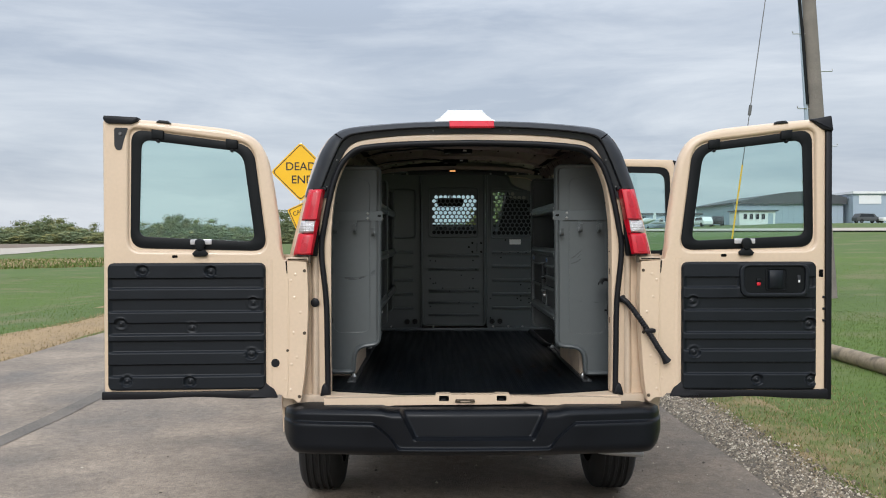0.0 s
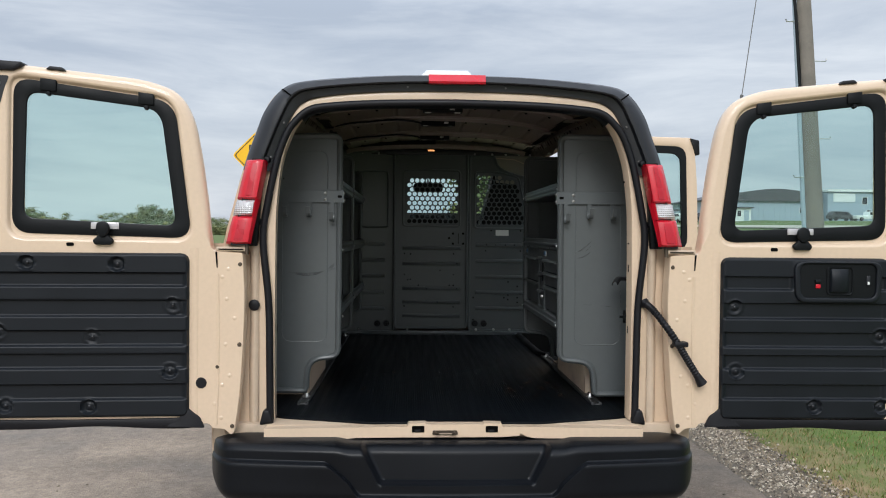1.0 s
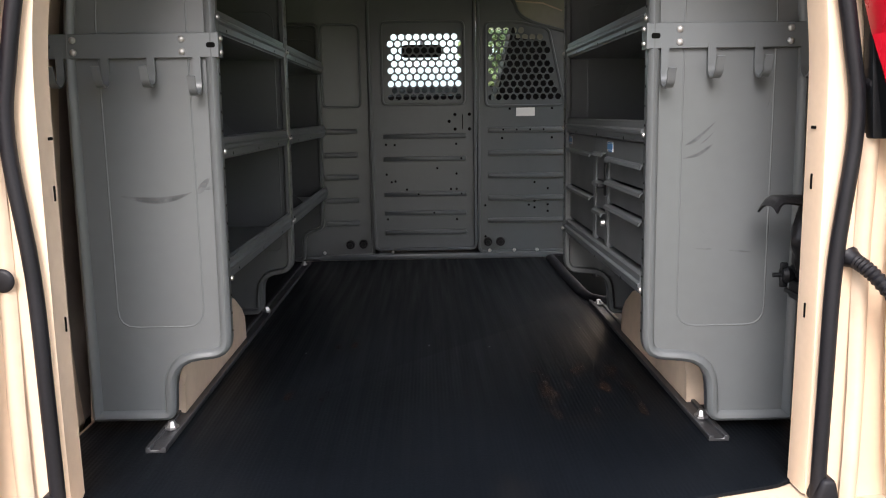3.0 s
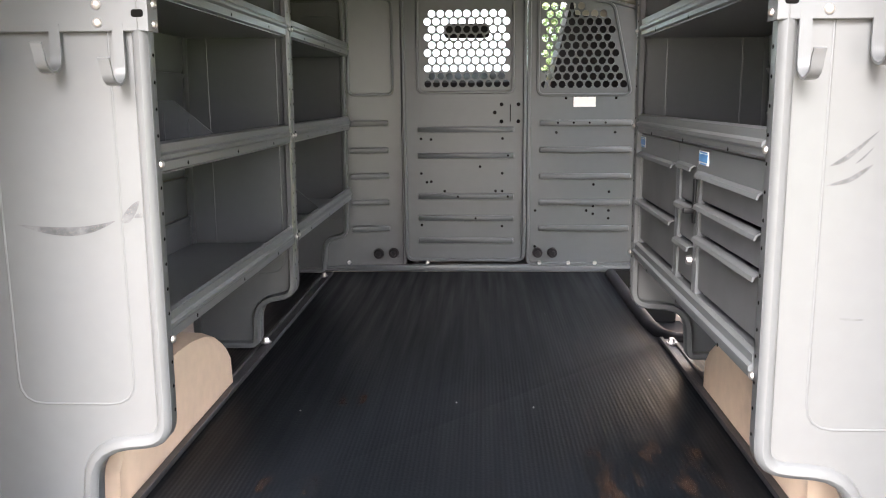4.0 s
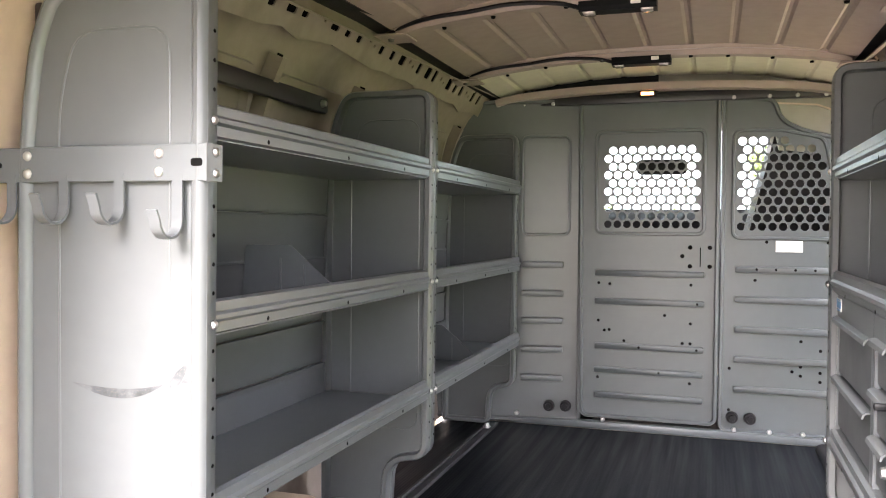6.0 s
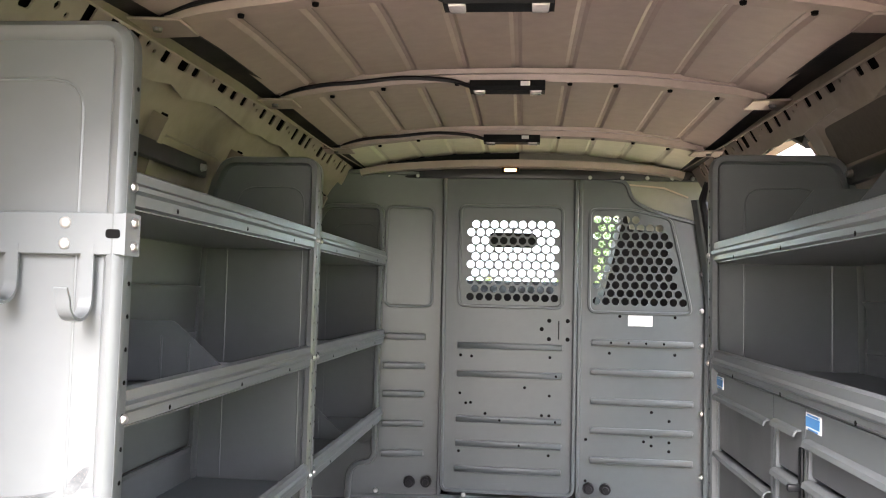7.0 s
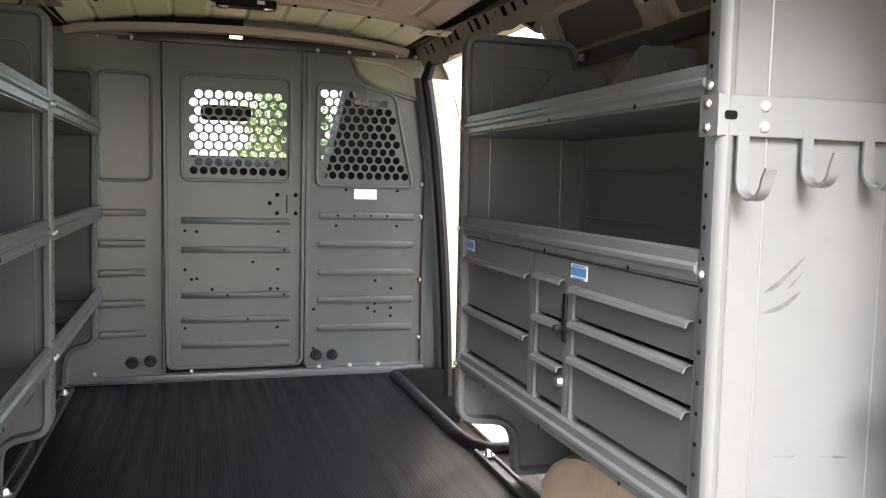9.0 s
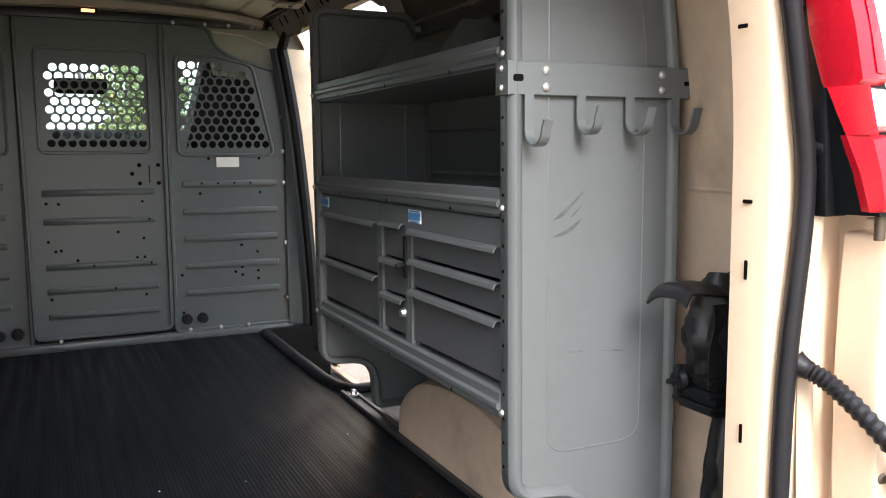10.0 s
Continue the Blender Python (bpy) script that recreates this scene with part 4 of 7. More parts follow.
for s in (-1, 1):
    lamp = None
    for z0, z1, material, nm in ((1.44, 1.548, RED, "red_lens"), (1.551, 1.613, CLEAR_GRID, "reversing_lens"), (1.616, 1.775, RED, "red_lens")):
        rings = []
        for z, back in ((z0, 0.012), (z0 + 0.008, 0.0), ((z0 + z1) / 2, -0.003), (z1 - 0.008, 0.0), (z1, 0.012)):
            i_, o_, f_ = lamp_edge(z)
            k_ = 0.006 if nm == "reversing_lens" else 0.0
            rings.append([V(s * (i_ + k_ - 0.004), f_ + 0.026 if k_ else side_depth(z), z), V(s * (i_ + 0.005 + k_), f_ + 0.006 + back, z), V(s * (i_ + 0.022 + k_), f_ + back, z), V(s * (o_ - 0.034), f_ + 0.006 + back, z), V(s * (o_ - 0.006), f_ + 0.036 + back * 0.5, z), V(s * (o_ + 0.006), REAR + 0.06, z), V(s * (o_ - 0.024), REAR + 0.10, z)])
        bm = soften(loft(rings, closed=True, caps=True), 0.002, 1, 60)
        if lamp is None:
            body = loft([[V(s * (lamp_edge(z)[0] - 0.001), REAR - 0.012, z), V(s * (lamp_edge(z)[0] + 0.006), lamp_edge(z)[2] + 0.018, z), V(s * (lamp_edge(z)[1] - 0.03), lamp_edge(z)[2] + 0.016, z), V(s * (lamp_edge(z)[1] - 0.004), REAR + 0.05, z), V(s * (lamp_edge(z)[1] - 0.04), REAR + 0.1, z)] for z in (1.434, 1.6, 1.780)], closed=True, caps=True)
            lamp = part("tail_lamp", body, BLACK, van, "red tail lamp with clear reversing lens")
            inner_strip = loft([[V(s * (lamp_edge(z)[0] + a), lamp_edge(z)[2] + b_, z) for a, b_ in ((-0.004, side_depth(z) - lamp_edge(z)[2]), (0.003, 0.004), (0.008, -0.001), (0.008, 0.012), (0.004, 0.020))] for z in (1.548, 1.58, 1.616)], closed=True, caps=True)
            part("lens_edge", inner_strip, RED, lamp)
        lens = part(nm, bm, material, lamp)
        if nm == "red_lens":
            rows_ = []
            for j in range(6):
                z = z0 + 0.016 + (z1 - z0 - 0.032) * j / 5
                i_, o_, f_ = lamp_edge(z)
                f_ -= 0.0016 + 0.003 * (1 - abs(2 * (z - z0) / (z1 - z0) - 1))
                rows_.append([V(s * (i_ + 0.026), f_, z), V(s * (i_ + 0.044), f_ + 0.001, z), V(s * (o_ - 0.040), f_ + 0.0045, z)])
            part("reflector", solid(loft(rows_), 0.001), RED_DEEP, lens, "darker red reflector panel")
    part("lamp_bracket", soften(plate([(VX + s * 0.802, 1.43), (VX + s * 0.85, 1.43), (VX + s * 0.81, 1.64), (VX + s * 0.788, 1.64)], REAR - 0.035, REAR, "y"), 0.004), BLACK, van)
part("high_brake_lamp", loft([[V(u, REAR - 0.045, 2.092), V(u, REAR - 0.05, 2.10), V(u, REAR - 0.03, 2.130), V(u, REAR + 0.04, 2.136), V(u, REAR + 0.04, 2.095)] for u in (-0.115, -0.10, 0.10, 0.115)], closed=True, caps=True), RED, van, "red high-level brake lamp")
vent = [(5.20, 0.100, 2.326), (5.23, 0.108, 2.335), (5.52, 0.108, 2.335), (5.56, 0.098, 2.325)]
part("roof_vent", soften(loft([[V(-0.188, y, 2.225 + 0.1 * (y - 5.2)), V(-0.188, y, 2.268), V(-0.165, y, 2.276), V(-w, y, h), V(w, y, h), V(0.165, y, 2.276), V(0.188, y, 2.268), V(0.188, y, 2.225 + 0.1 * (y - 5.2))] for y, w, h in vent], closed=True, caps=True), 0.008), WHITE, van, "white roof vent cover")

# ---- wheels ----
def wheel(u, y, dual=False):
    c = V(u, y, 0.35)
    s = 1 if u > 0 else -1
    prof = [(-0.12, 0.215), (-0.125, 0.26), (-0.118, 0.335), (-0.095, 0.366)]
    for g in (-0.06, -0.022, 0.018, 0.056):
        prof += [(g - 0.012, 0.376), (g - 0.006, 0.366), (g + 0.006, 0.366), (g + 0.012, 0.376)]
    prof += [(0.095, 0.366), (0.118, 0.335), (0.125, 0.26), (0.12, 0.215)]
    tyre = lathe(prof, c, "x", 40)
    w = part("wheel", tyre, TYRE, van, "dusty black road tyre on steel rim")
    part("rim", lathe([(s * 0.10, 0.222), (s * 0.06, 0.20), (s * 0.05, 0.12), (s * 0.075, 0.07), (s * 0.075, 0.0)], c, "x", 24), STEEL, w)
    return w


for y in (5.15, 8.75):
    for u in (-0.875, 0.875):
        wheel(u, y)
part("rear_axle", tube([V(-0.75, 5.15, 0.35), V(-0.2, 5.15, 0.35), V(0.2, 5.15, 0.35), V(0.75, 5.15, 0.35)], 0.045, 10), BLACK, van)

# unseen underbody, added to block light below: rockers, frame rails, tank and front dam
for s in (-1, 1):
    part("unseen_rocker_panel", soften(box(VX + s * 0.975 - 0.02, VX + s * 0.975 + 0.015, 5.58, 8.30, 0.33, 0.515), 0.008), PAINT, van)
    part("unseen_frame_rail", soften(box(VX + s * 0.46 - 0.04, VX + s * 0.46 + 0.04, 4.40, 9.4, 0.42, 0.56), 0.01), BLACK, van)
part("unseen_fuel_tank", soften(box(VX - 0.36, VX + 0.36, 5.45, 6.9, 0.26, 0.55), 0.05, 3), BLACK, van)
part("unseen_front_dam", soften(box(VX - 0.92, VX + 0.92, 9.55, 9.70, 0.24, 0.55), 0.03, 3), BLACK, van)

# ---- cab ----
def cab_side(s):
    outer = [(7.3, 0.50), (8.3, 0.50), (8.34, 0.75), (8.75, 0.86), (9.15, 0.75), (9.2, 0.5), (9.78, 0.5), (9.85, 0.75), (9.80, 1.02), (8.95, 1.32), (8.28, 2.03), (7.3, 2.06)]
    hole = [(7.42, 1.36), (8.72, 1.36), (8.22, 1.93), (7.42, 1.95)]
    b = plate(outer, 0, 0.02, "x", [rounded(hole, 0.05)])
    for v in b.verts:
        lean = 0 if v.co.z < 1.25 else 0.30 * (v.co.z - 1.25) + 0.05 * (v.co.z - 1.25) ** 2
        v.co.x = VX + s * (0.985 - lean - v.co.x - 0.10 * max(0, (v.co.y - 9.0)))
    part("cab_side", b, PAINT, van)


cab_side(-1)
cab_side(1)
part("hood", solid(loft([[V(u, y, z - 0.05 * u * u - d * abs(u)) for u in (-0.9, -0.5, 0, 0.5, 0.9)] for y, z, d in ((8.92, 1.36, 0.0), (9.3, 1.25, 0), (9.7, 1.11, 0), (9.86, 0.98, 0.0), (9.9, 0.55, 0))]), 0.015), PAINT, van)
part("windscreen", solid(loft([[V(u, y - 0.08 * u * u, z) for u in (-w, -w / 2, 0, w / 2, w)] for y, z, w in ((9.0, 1.34, 0.88), (8.62, 1.70, 0.80), (8.26, 2.02, 0.70))]), 0.006), GLASS, van).visible_shadow = False
part("dashboard", soften(loft([[V(u, y, z) for y, z in ((8.15, 0.9), (8.12, 1.25), (8.17, 1.60), (8.28, 1.665), (8.60, 1.665), (8.92, 1.33), (8.92, 0.9))] for u in (-0.86, 0, 0.86)], closed=True, caps=True), 0.02, 3), DASH, van)
part("cab_floor", box(VX - 0.9, VX + 0.9, 7.2, 9.0, 0.56, 0.60), BLACK, van)
part("cab_headlining", solid(loft([[V(u, y, z) for u, z in both([(0.70, 2.01), (0.6, 2.05), (0.3, 2.075), (0, 2.08)])] for y in (7.18, 8.22)]), 0.006), PAINT_DULL, van)
for u in (-0.52, 0.57):
    b = loft([[V(u - w, y, z), V(u - w * 0.9, y - 0.09, z), V(u + w * 0.9, y - 0.09, z), V(u + w, y, z), V(u + w * 0.8, y + 0.05, z), V(u - w * 0.8, y + 0.05, z)] for z, y, w in ((0.95, 7.62, 0.25), (1.3, 7.54, 0.25), (1.55, 7.50, 0.225), (1.75, 7.46, 0.175), (1.95, 7.44, 0.125), (1.99, 7.45, 0.10))], closed=True, caps=True)
    seat = part("cab_seat", soften(b, 0.02, 2), RUBBER, van, "dark high-backed cab seat")
    part("seat_cushion", soften(box(VX + u - 0.27, VX + u + 0.27, 7.5, 8.05, 0.80, 1.0), 0.05, 3), RUBBER, seat)
    part("seat_base", soften(box(VX + u - 0.22, VX + u + 0.22, 7.55, 8.0, 0.60, 0.80), 0.02), BLACK, seat)
part("inside_mirror", soften(plate(rounded([(0.015, 1.84), (0.27, 1.84), (0.27, 1.92), (0.015, 1.92)], 0.03), 8.10, 8.13, "y"), 0.008), BLACK, van)
part("mirror_stem", tube([(0.143, 8.12, 1.90), (0.143, 8.2, 1.95), (0.143, 8.33, 1.965)], 0.01, 8), BLACK, van)


# ---- rear doors, swung right round; own space: x from the hinge edge out, y to the outside skin, z up ----
def inset(loop, d):
    """The outline moved inwards by d, or by d(x, z)."""
    n = len(loop)
    area = sum(loop[i - 1][0] * loop[i][1] - loop[i][0] * loop[i - 1][1] for i in range(n))
    sgn = 1 if area > 0 else -1
    out = []
    for i in range(n):
        t = Vector(loop[(i + 1) % n]) - Vector(loop[i - 1])
        t.normalize()
        k = d(*loop[i]) if callable(d) else d
        out.append((loop[i][0] - t.y * k * sgn, loop[i][1] + t.x * k * sgn))
    return out


def trim_surface(x0, x1, z0, z1, cups, pod=None):
    """A moulded board: proud bands with recesses between, sunk screw cups, rounded corners."""
    bands = [(1.323, 1.274), (1.216, 1.157), (1.098, 1.042), (1.006, 0.953), (0.888, 0.832)]    # recesses: top, foot

    def height(x, z):
        h = 0.020
        for t, f in bands:
            end = smooth_step(x0 + 0.010, x0 + 0.026, x) * (1 - smooth_step(x1 - 0.026, x1 - 0.010, x))
            h = min(h, 0.020 - 0.015 * end * smooth_step(f - 0.007, f + 0.002, z) * (1 - smooth_step(t - 0.001, t + 0.003, z)))
        if pod:
            px = max(pod[0] - x, x - pod[1], 0)
            pz = max(pod[2] - z, z - pod[3], 0)
            h += (0.022 - h) * (1 - smooth_step(0.0, 0.012, math.hypot(px, pz)))
        for cx, cz in cups:
            r = math.hypot(x - cx, z - cz)
            if r < 0.036:
                sunk = 0.003 + 0.005 * (1 - smooth_step(0.012, 0.015, r)) + 0.003 * smooth_step(0.016, 0.026, r)
                h += (sunk - h) * (1 - smooth_step(0.024, 0.031, r))
                h += 0.003 * math.exp(-((r - 0.031) / 0.004) ** 2)
        edge = min(x - x0, x1 - x, z - z0, z1 - z)
        return -0.004 + (h + 0.004) * (1 - max(0, 1 - max(0, edge) / 0.012) ** 2.5)

    rad = 0.035
    rows_ = []
    nz, nx = 172, 100
    for i in range(nz + 1):
        z = z0 + (z1 - z0) * i / nz
        d = min(z - z0, z1 - z)
        cut = rad - math.sqrt(max(0, rad * rad - (rad - d) ** 2)) if d < rad else 0
        rows_.append([(x, -height(x, z) if 0 < j < nx else 0.004, z) for j, x in ((j, x0 + cut + (x1 - x0 - 2 * cut) * j / nx) for j in range(nx + 1))])
    return loft(rows_)


def rear_door(s):
    hinge = pose(s * 0.845 + (0.018 if s > 0 else 0), 4.20 - 5.9, 0.03, 0, 0, 3.0 if s < 0 else -1.2)
    flip = Matrix.Diagonal((s, 1, 1, 1))
    fl = lambda b: (b.transform(flip), b)[1]
    wide = 1.018 if s < 0 else 0.946      # where the inner panel ends
    outer = rounded([(0.012, 0.81), (0.030, 0.69), (0.045, 0.678), (0.07, 0.702), (0.118, 0.706), (0.13, 0.725), (wide, 0.725 if s < 0 else 0.712), (wide, 2.133), (0.83, 2.126), (0.51, 2.094), (0.37, 2.078), (0.25, 2.034), (0.195, 1.94), (0.165, 1.79), (0.135, 1.57), (0.125, 1.43), (0.115, 1.412), (0.0, 1.405), (-0.010, 1.23), (-0.004, 1.04)],
                    [0.1, 0.01, 0.008, 0.01, 0.01, 0.01, 0.03, 0.03, 0.2, 0.2, 0.1, 0.06, 0.1, 0.2, 0.2, 0.02, 0.01, 0.01, 0.1, 0.1])
    hole = rounded([(0.190, 1.447), (0.90, 1.452), (0.893, 2.092), (0.262, 2.013)], [0.075, 0.075, 0.065, 0.09], 7)
    band_out = rounded([(0.201, 1.459), (0.884, 1.476), (0.876, 2.078), (0.268, 1.998)], [0.075, 0.075, 0.07, 0.09], 7)
    glass_edge = rounded([(0.262, 1.508), (0.840, 1.534), (0.826, 2.024), (0.322, 1.964)], [0.045, 0.045, 0.05, 0.07], 6)
    # the upper frame is rolled over at its edge, the hinge flange is flat
    roll = lambda x, z: 1.0 if z > 1.47 or x > 0.9 else (0.12 if x < 0.2 else 0.4)
    lean = lambda k: inset(outer, lambda x, z: k * roll(x, z))
    door = part("rear_door", fl(plate(lean(0.030), 0, 0.010, "y", [inset(hole, -0.006)])), PAINT, van, "beige rear cargo door swung fully open", local=True, at=hinge)
    rim = loft([[(x, y, z) for x, z in lean(k)] for k, y in ((0.030, 0.0), (0.020, 0.0012), (0.011, 0.0055), (0.004, 0.013), (0.0, 0.026), (0.001, 0.045), (0.004, 0.070))], closed=True)
    part("door_edge", fl(rim), PAINT, door, local=True)
    skin = plate(lean(0.006), 0.062, 0.075, "y", [inset(hole, 0.03)])
    part("outer_skin", fl(skin), PAINT, door, local=True)
    reveal = loft([[(x, y, z) for x, z in inset(hole, k)] for k, y in ((-0.006, 0.0), (-0.001, 0.0012), (0.004, 0.006), (0.007, 0.013), (0.010, 0.017), (0.018, 0.0185), (0.042, 0.019), (0.046, 0.06))], closed=True)
    part("window_reveal", fl(reveal), PAINT, door, local=True)
    # a shallow pressed bend beside the trim board
    part("panel_bend", fl(loft([[(0.172, 0.0, z), (0.180, -0.004, z), (0.190, -0.0045, z), (0.204, 0.0, z)] for z in (0.74, 0.80, 1.34, 1.42)])), PAINT, door, local=True)
    part("flange_bend", fl(loft([[(0.090 + q, 0.0, z), (0.094 + q, -0.003, z), (0.104 + q, 0.0, z)] for z, q in ((0.72, 0.006), (0.9, 0.0), (1.1, -0.002), (1.32, 0.002))])), PAINT, door, local=True)
    # window: black band, pane, hinges and catch
    part("window_band", fl(soften(plate(band_out, 0.012, 0.026, "y", [glass_edge]), 0.004, 2, 60)), BLACK, door, local=True)
    pane = part("window_pane", fl(plate(inset(band_out, 0.02), 0.028, 0.032, "y")), GLASS, door, "green-tinted glass", local=True)
    pane.visible_shadow = False
    for x, z in ((0.376, 2.006), (0.744, 2.052)):
        h = part("window_hinge", fl(soften(plate([(x - 0.03, z - 0.028), (x + 0.03, z - 0.024), (x + 0.03, z + 0.026), (x - 0.03, z + 0.020)], 0.004, 0.02, "y"), 0.004)), BLACK, door, local=True)
        part("hinge_knob", fl(lathe([(-0.004, 0), (-0.003, 0.008), (0.014, 0.010)], (x, 0.006, z - 0.036), "y", 10)), BLACK, h, local=True)
    cx = 0.532
    catch = part("window_catch", fl(soften(plate(rounded([(cx - 0.018, 1.470), (cx + 0.018, 1.470), (cx + 0.040, 1.448), (cx + 0.030, 1.432), (cx - 0.030, 1.432), (cx - 0.040, 1.448)], 0.006), -0.020, 0.002, "y"), 0.005)), BLACK, door, local=True)
    part("catch_lever", fl(soften(plate(rounded([(cx - 0.010, 1.462), (cx + 0.010, 1.462), (cx + 0.026, 1.490), (cx + 0.022, 1.515), (cx, 1.526), (cx - 0.022, 1.515), (cx - 0.026, 1.490)], 0.008), -0.030, -0.008, "y"), 0.006)), BLACK, catch, local=True)
    part("catch_plate", fl(box(cx - 0.053, cx + 0.053, 0.006, 0.014, 1.493, 1.519, 0.002)), CLEAR, catch, "clear catch plate", local=True)
    # trim board
    if s < 0:
        cups = [(0.817, 1.362), (0.479, 1.358), (0.268, 1.197), (0.925, 1.095), (0.573, 1.073), (0.279, 0.939), (0.897, 0.808), (0.585, 0.802)]
        x0, x1 = 0.205, 0.994
    else:
        cups = [(0.262, 1.199), (0.855, 1.086), (0.270, 0.941), (0.588, 0.800), (0.863, 0.800)]
        x0, x1 = 0.204, 0.892
    part("trim_board", fl(trim_surface(x0, x1, 0.757 if s < 0 else 0.746, 1.402, cups, (0.50, 0.842, 1.226, 1.38) if s > 0 else None)), TRIM, door, "ribbed black plastic trim board", local=True, smooth=60)
    for x, z in cups:
        part("screw", fl(lathe([(-0.013, 0.0), (-0.013, 0.003), (-0.011, 0.006), (-0.006, 0.007)], (x, 0, z), "y", 10)), BLACK_PAINT, door, local=True)
    if s > 0:
        pod = fl(soften(plate(rounded([(0.500, 1.232), (0.842, 1.232), (0.850, 1.398), (0.492, 1.398)], 0.045, 6), -0.036, -0.016, "y", [rounded([(0.520, 1.252), (0.822, 1.252), (0.826, 1.388), (0.516, 1.388)], 0.032, 6)]), 0.006, 3, 60))
        pod = part("handle_pod", pod, TRIM, door, local=True, at=Matrix.Translation((0, 0, -0.010)))
        part("pod_well", fl(plate(rounded([(0.512, 1.244), (0.830, 1.244), (0.832, 1.392), (0.508, 1.392)], 0.03), -0.0255, -0.023, "y")), BLACK, pod, local=True)
        part("handle_cup", fl(soften(plate(rounded([(0.625, 1.262), (0.735, 1.262), (0.735, 1.378), (0.625, 1.378)], 0.02), -0.030, -0.024, "y", [rounded([(0.634, 1.268), (0.728, 1.268), (0.728, 1.372), (0.634, 1.372)], 0.016)]), 0.002, 1, 60)), BLACK, pod, local=True)
        part("inner_handle", fl(soften(loft([[(0.638, -0.026, z), (0.643, -0.040 + k, z), (0.668, -0.047 + k, z), (0.700, -0.040 + k, z), (0.716, -0.026, z)] for z, k in ((1.275, 0.008), (1.285, 0.002), (1.33, 0.0), (1.36, 0.004), (1.368, 0.010))], closed=True, caps=True), 0.005)), TRIM, pod, local=True)
        part("lock_button", fl(box(0.581, 0.600, -0.031, -0.025, 1.290, 1.306, 0.002)), RED, pod, "red lock marker", local=True)
        part("lock_switch", fl(box(0.578, 0.602, -0.034, -0.025, 1.310, 1.325, 0.003)), BLACK, pod, local=True)
        lb = part("lock_label", fl(box(0.786, 0.802, -0.030, -0.025, 1.302, 1.342, 0.002)), BLACK_PAINT, pod, local=True)
        part("lock_mark", fl(box(0.790, 0.798, -0.031, -0.0295, 1.306, 1.318, 0.0)), PAPER, lb, local=True)
    # hinge flange: plugs, bolts and weld marks
    if s < 0:
        part("flange_plug", fl(lathe([(-0.006, 0.0), (-0.006, 0.019), (-0.001, 0.022)], (0.161, 0, 0.889), "y", 20)), RUBBER, door, local=True)
    for x, z, r in ((0.012, 1.358, 0.0085), (0.013, 1.040, 0.009), (0.098, 0.952, 0.008), (0.040, 0.716, 0.009)):
        if s > 0 and x > 0.09:
            continue
        part("flange_bolt", fl(lathe([(-0.005, 0.0), (-0.005, r * 0.7), (0.0, r)], (x, 0, z), "y", 10)), BRONZE, door, local=True)
    for x, z in ((0.057, 1.339), (0.080, 1.308), (0.063, 1.221), (0.032, 1.145), (0.093, 1.130), (0.067, 1.041), (0.051, 0.917), (0.080, 0.880), (0.107, 0.805), (0.083, 0.750)):
        part("weld_mark", fl(lathe([(-0.0022, 0.0), (-0.0015, 0.006), (0.0, 0.009)], (x, 0, z), "y", 8)), PAINT, door, local=True)
    part("hinge_slot", fl(plate([(0.098, 1.345), (0.102, 1.345), (0.108, 1.408), (0.100, 1.408)], -0.0025, 0.002, "y")), DARKHOLE, door, local=True)
    strap = part("hinge_strap", fl(soften(plate(rounded([(-0.012, 1.411), (0.105, 1.411), (0.105, 1.426), (-0.012, 1.430)], 0.004), 0.000, 0.03, "y"), 0.003)), PAINT_DULL, door, local=True)
    part("hinge_gap", fl(box(0.0, 0.095, -0.002, 0.002, 1.415, 1.420)), DARKHOLE, strap, local=True)
    part("hinge_pin", fl(lathe([(-0.022, 0.0), (-0.022, 0.008), (0.022, 0.008), (0.022, 0.0)], (-0.014, 0.004, 1.42), "z", 10)), BRONZE, strap, local=True)
    dx = 0.66 if s < 0 else 0.422
    part("drain_slot", fl(plate(rounded([(dx - 0.014, 1.426), (dx + 0.014, 1.426), (dx + 0.014, 1.440), (dx - 0.014, 1.440)], 0.006), -0.002, 0.002, "y")), DARKHOLE, door, local=True)
    # seals and stops: along the foot, the meeting edge and the top
    sag = [(0.20 + (wide - 0.195) * k / 12, (0.754 if s < 0 else 0.750) - 0.004 * math.sin(math.pi * k / 12) ** 0.7) for k in range(13)]
    low = [(x, (0.709 if s < 0 else 0.706 - 0.012 * x) + 0.010 * math.sin(math.pi * min(1, max(0, (x - 0.2) / 0.8))) + 0.003 * math.sin(x * 14)) for x, z in reversed(sag)]
    part("foot_seal", fl(soften(plate(sag + low, -0.010, 0.066, "y"), 0.006, 2, 50)), RUBBER, door, local=True)
    part("foot_seal_end", fl(soften(plate(rounded([(0.145, 0.712), (0.30, 0.716), (0.25, 0.748), (0.212, 0.792), (0.165, 0.755)], 0.008), -0.012, 0.004, "y"), 0.004)), RUBBER, door, local=True)
    part("top_stop", fl(soften(plate([(0.675, 2.102), (0.751, 2.108), (0.735, 2.120), (0.69, 2.116)], -0.004, 0.03, "y"), 0.003)), RUBBER, door, local=True)
    if s > 0:
        part("edge_seal", fl(soften(box(0.942, 0.976, 0.002, 0.085, 0.692, 2.10), 0.008)), RUBBER, door, local=True)
        part("latch_pocket", fl(box(0.906, 0.929, -0.002, 0.006, 1.322, 1.360, 0.002)), DARKHOLE, door, local=True)
        part("corner_seal", fl(soften(plate(rounded([(0.856, 2.124), (0.965, 2.144), (0.975, 2.065), (0.920, 2.074)], 0.008), -0.012, 0.06, "y"), 0.006)), RUBBER, door, local=True)
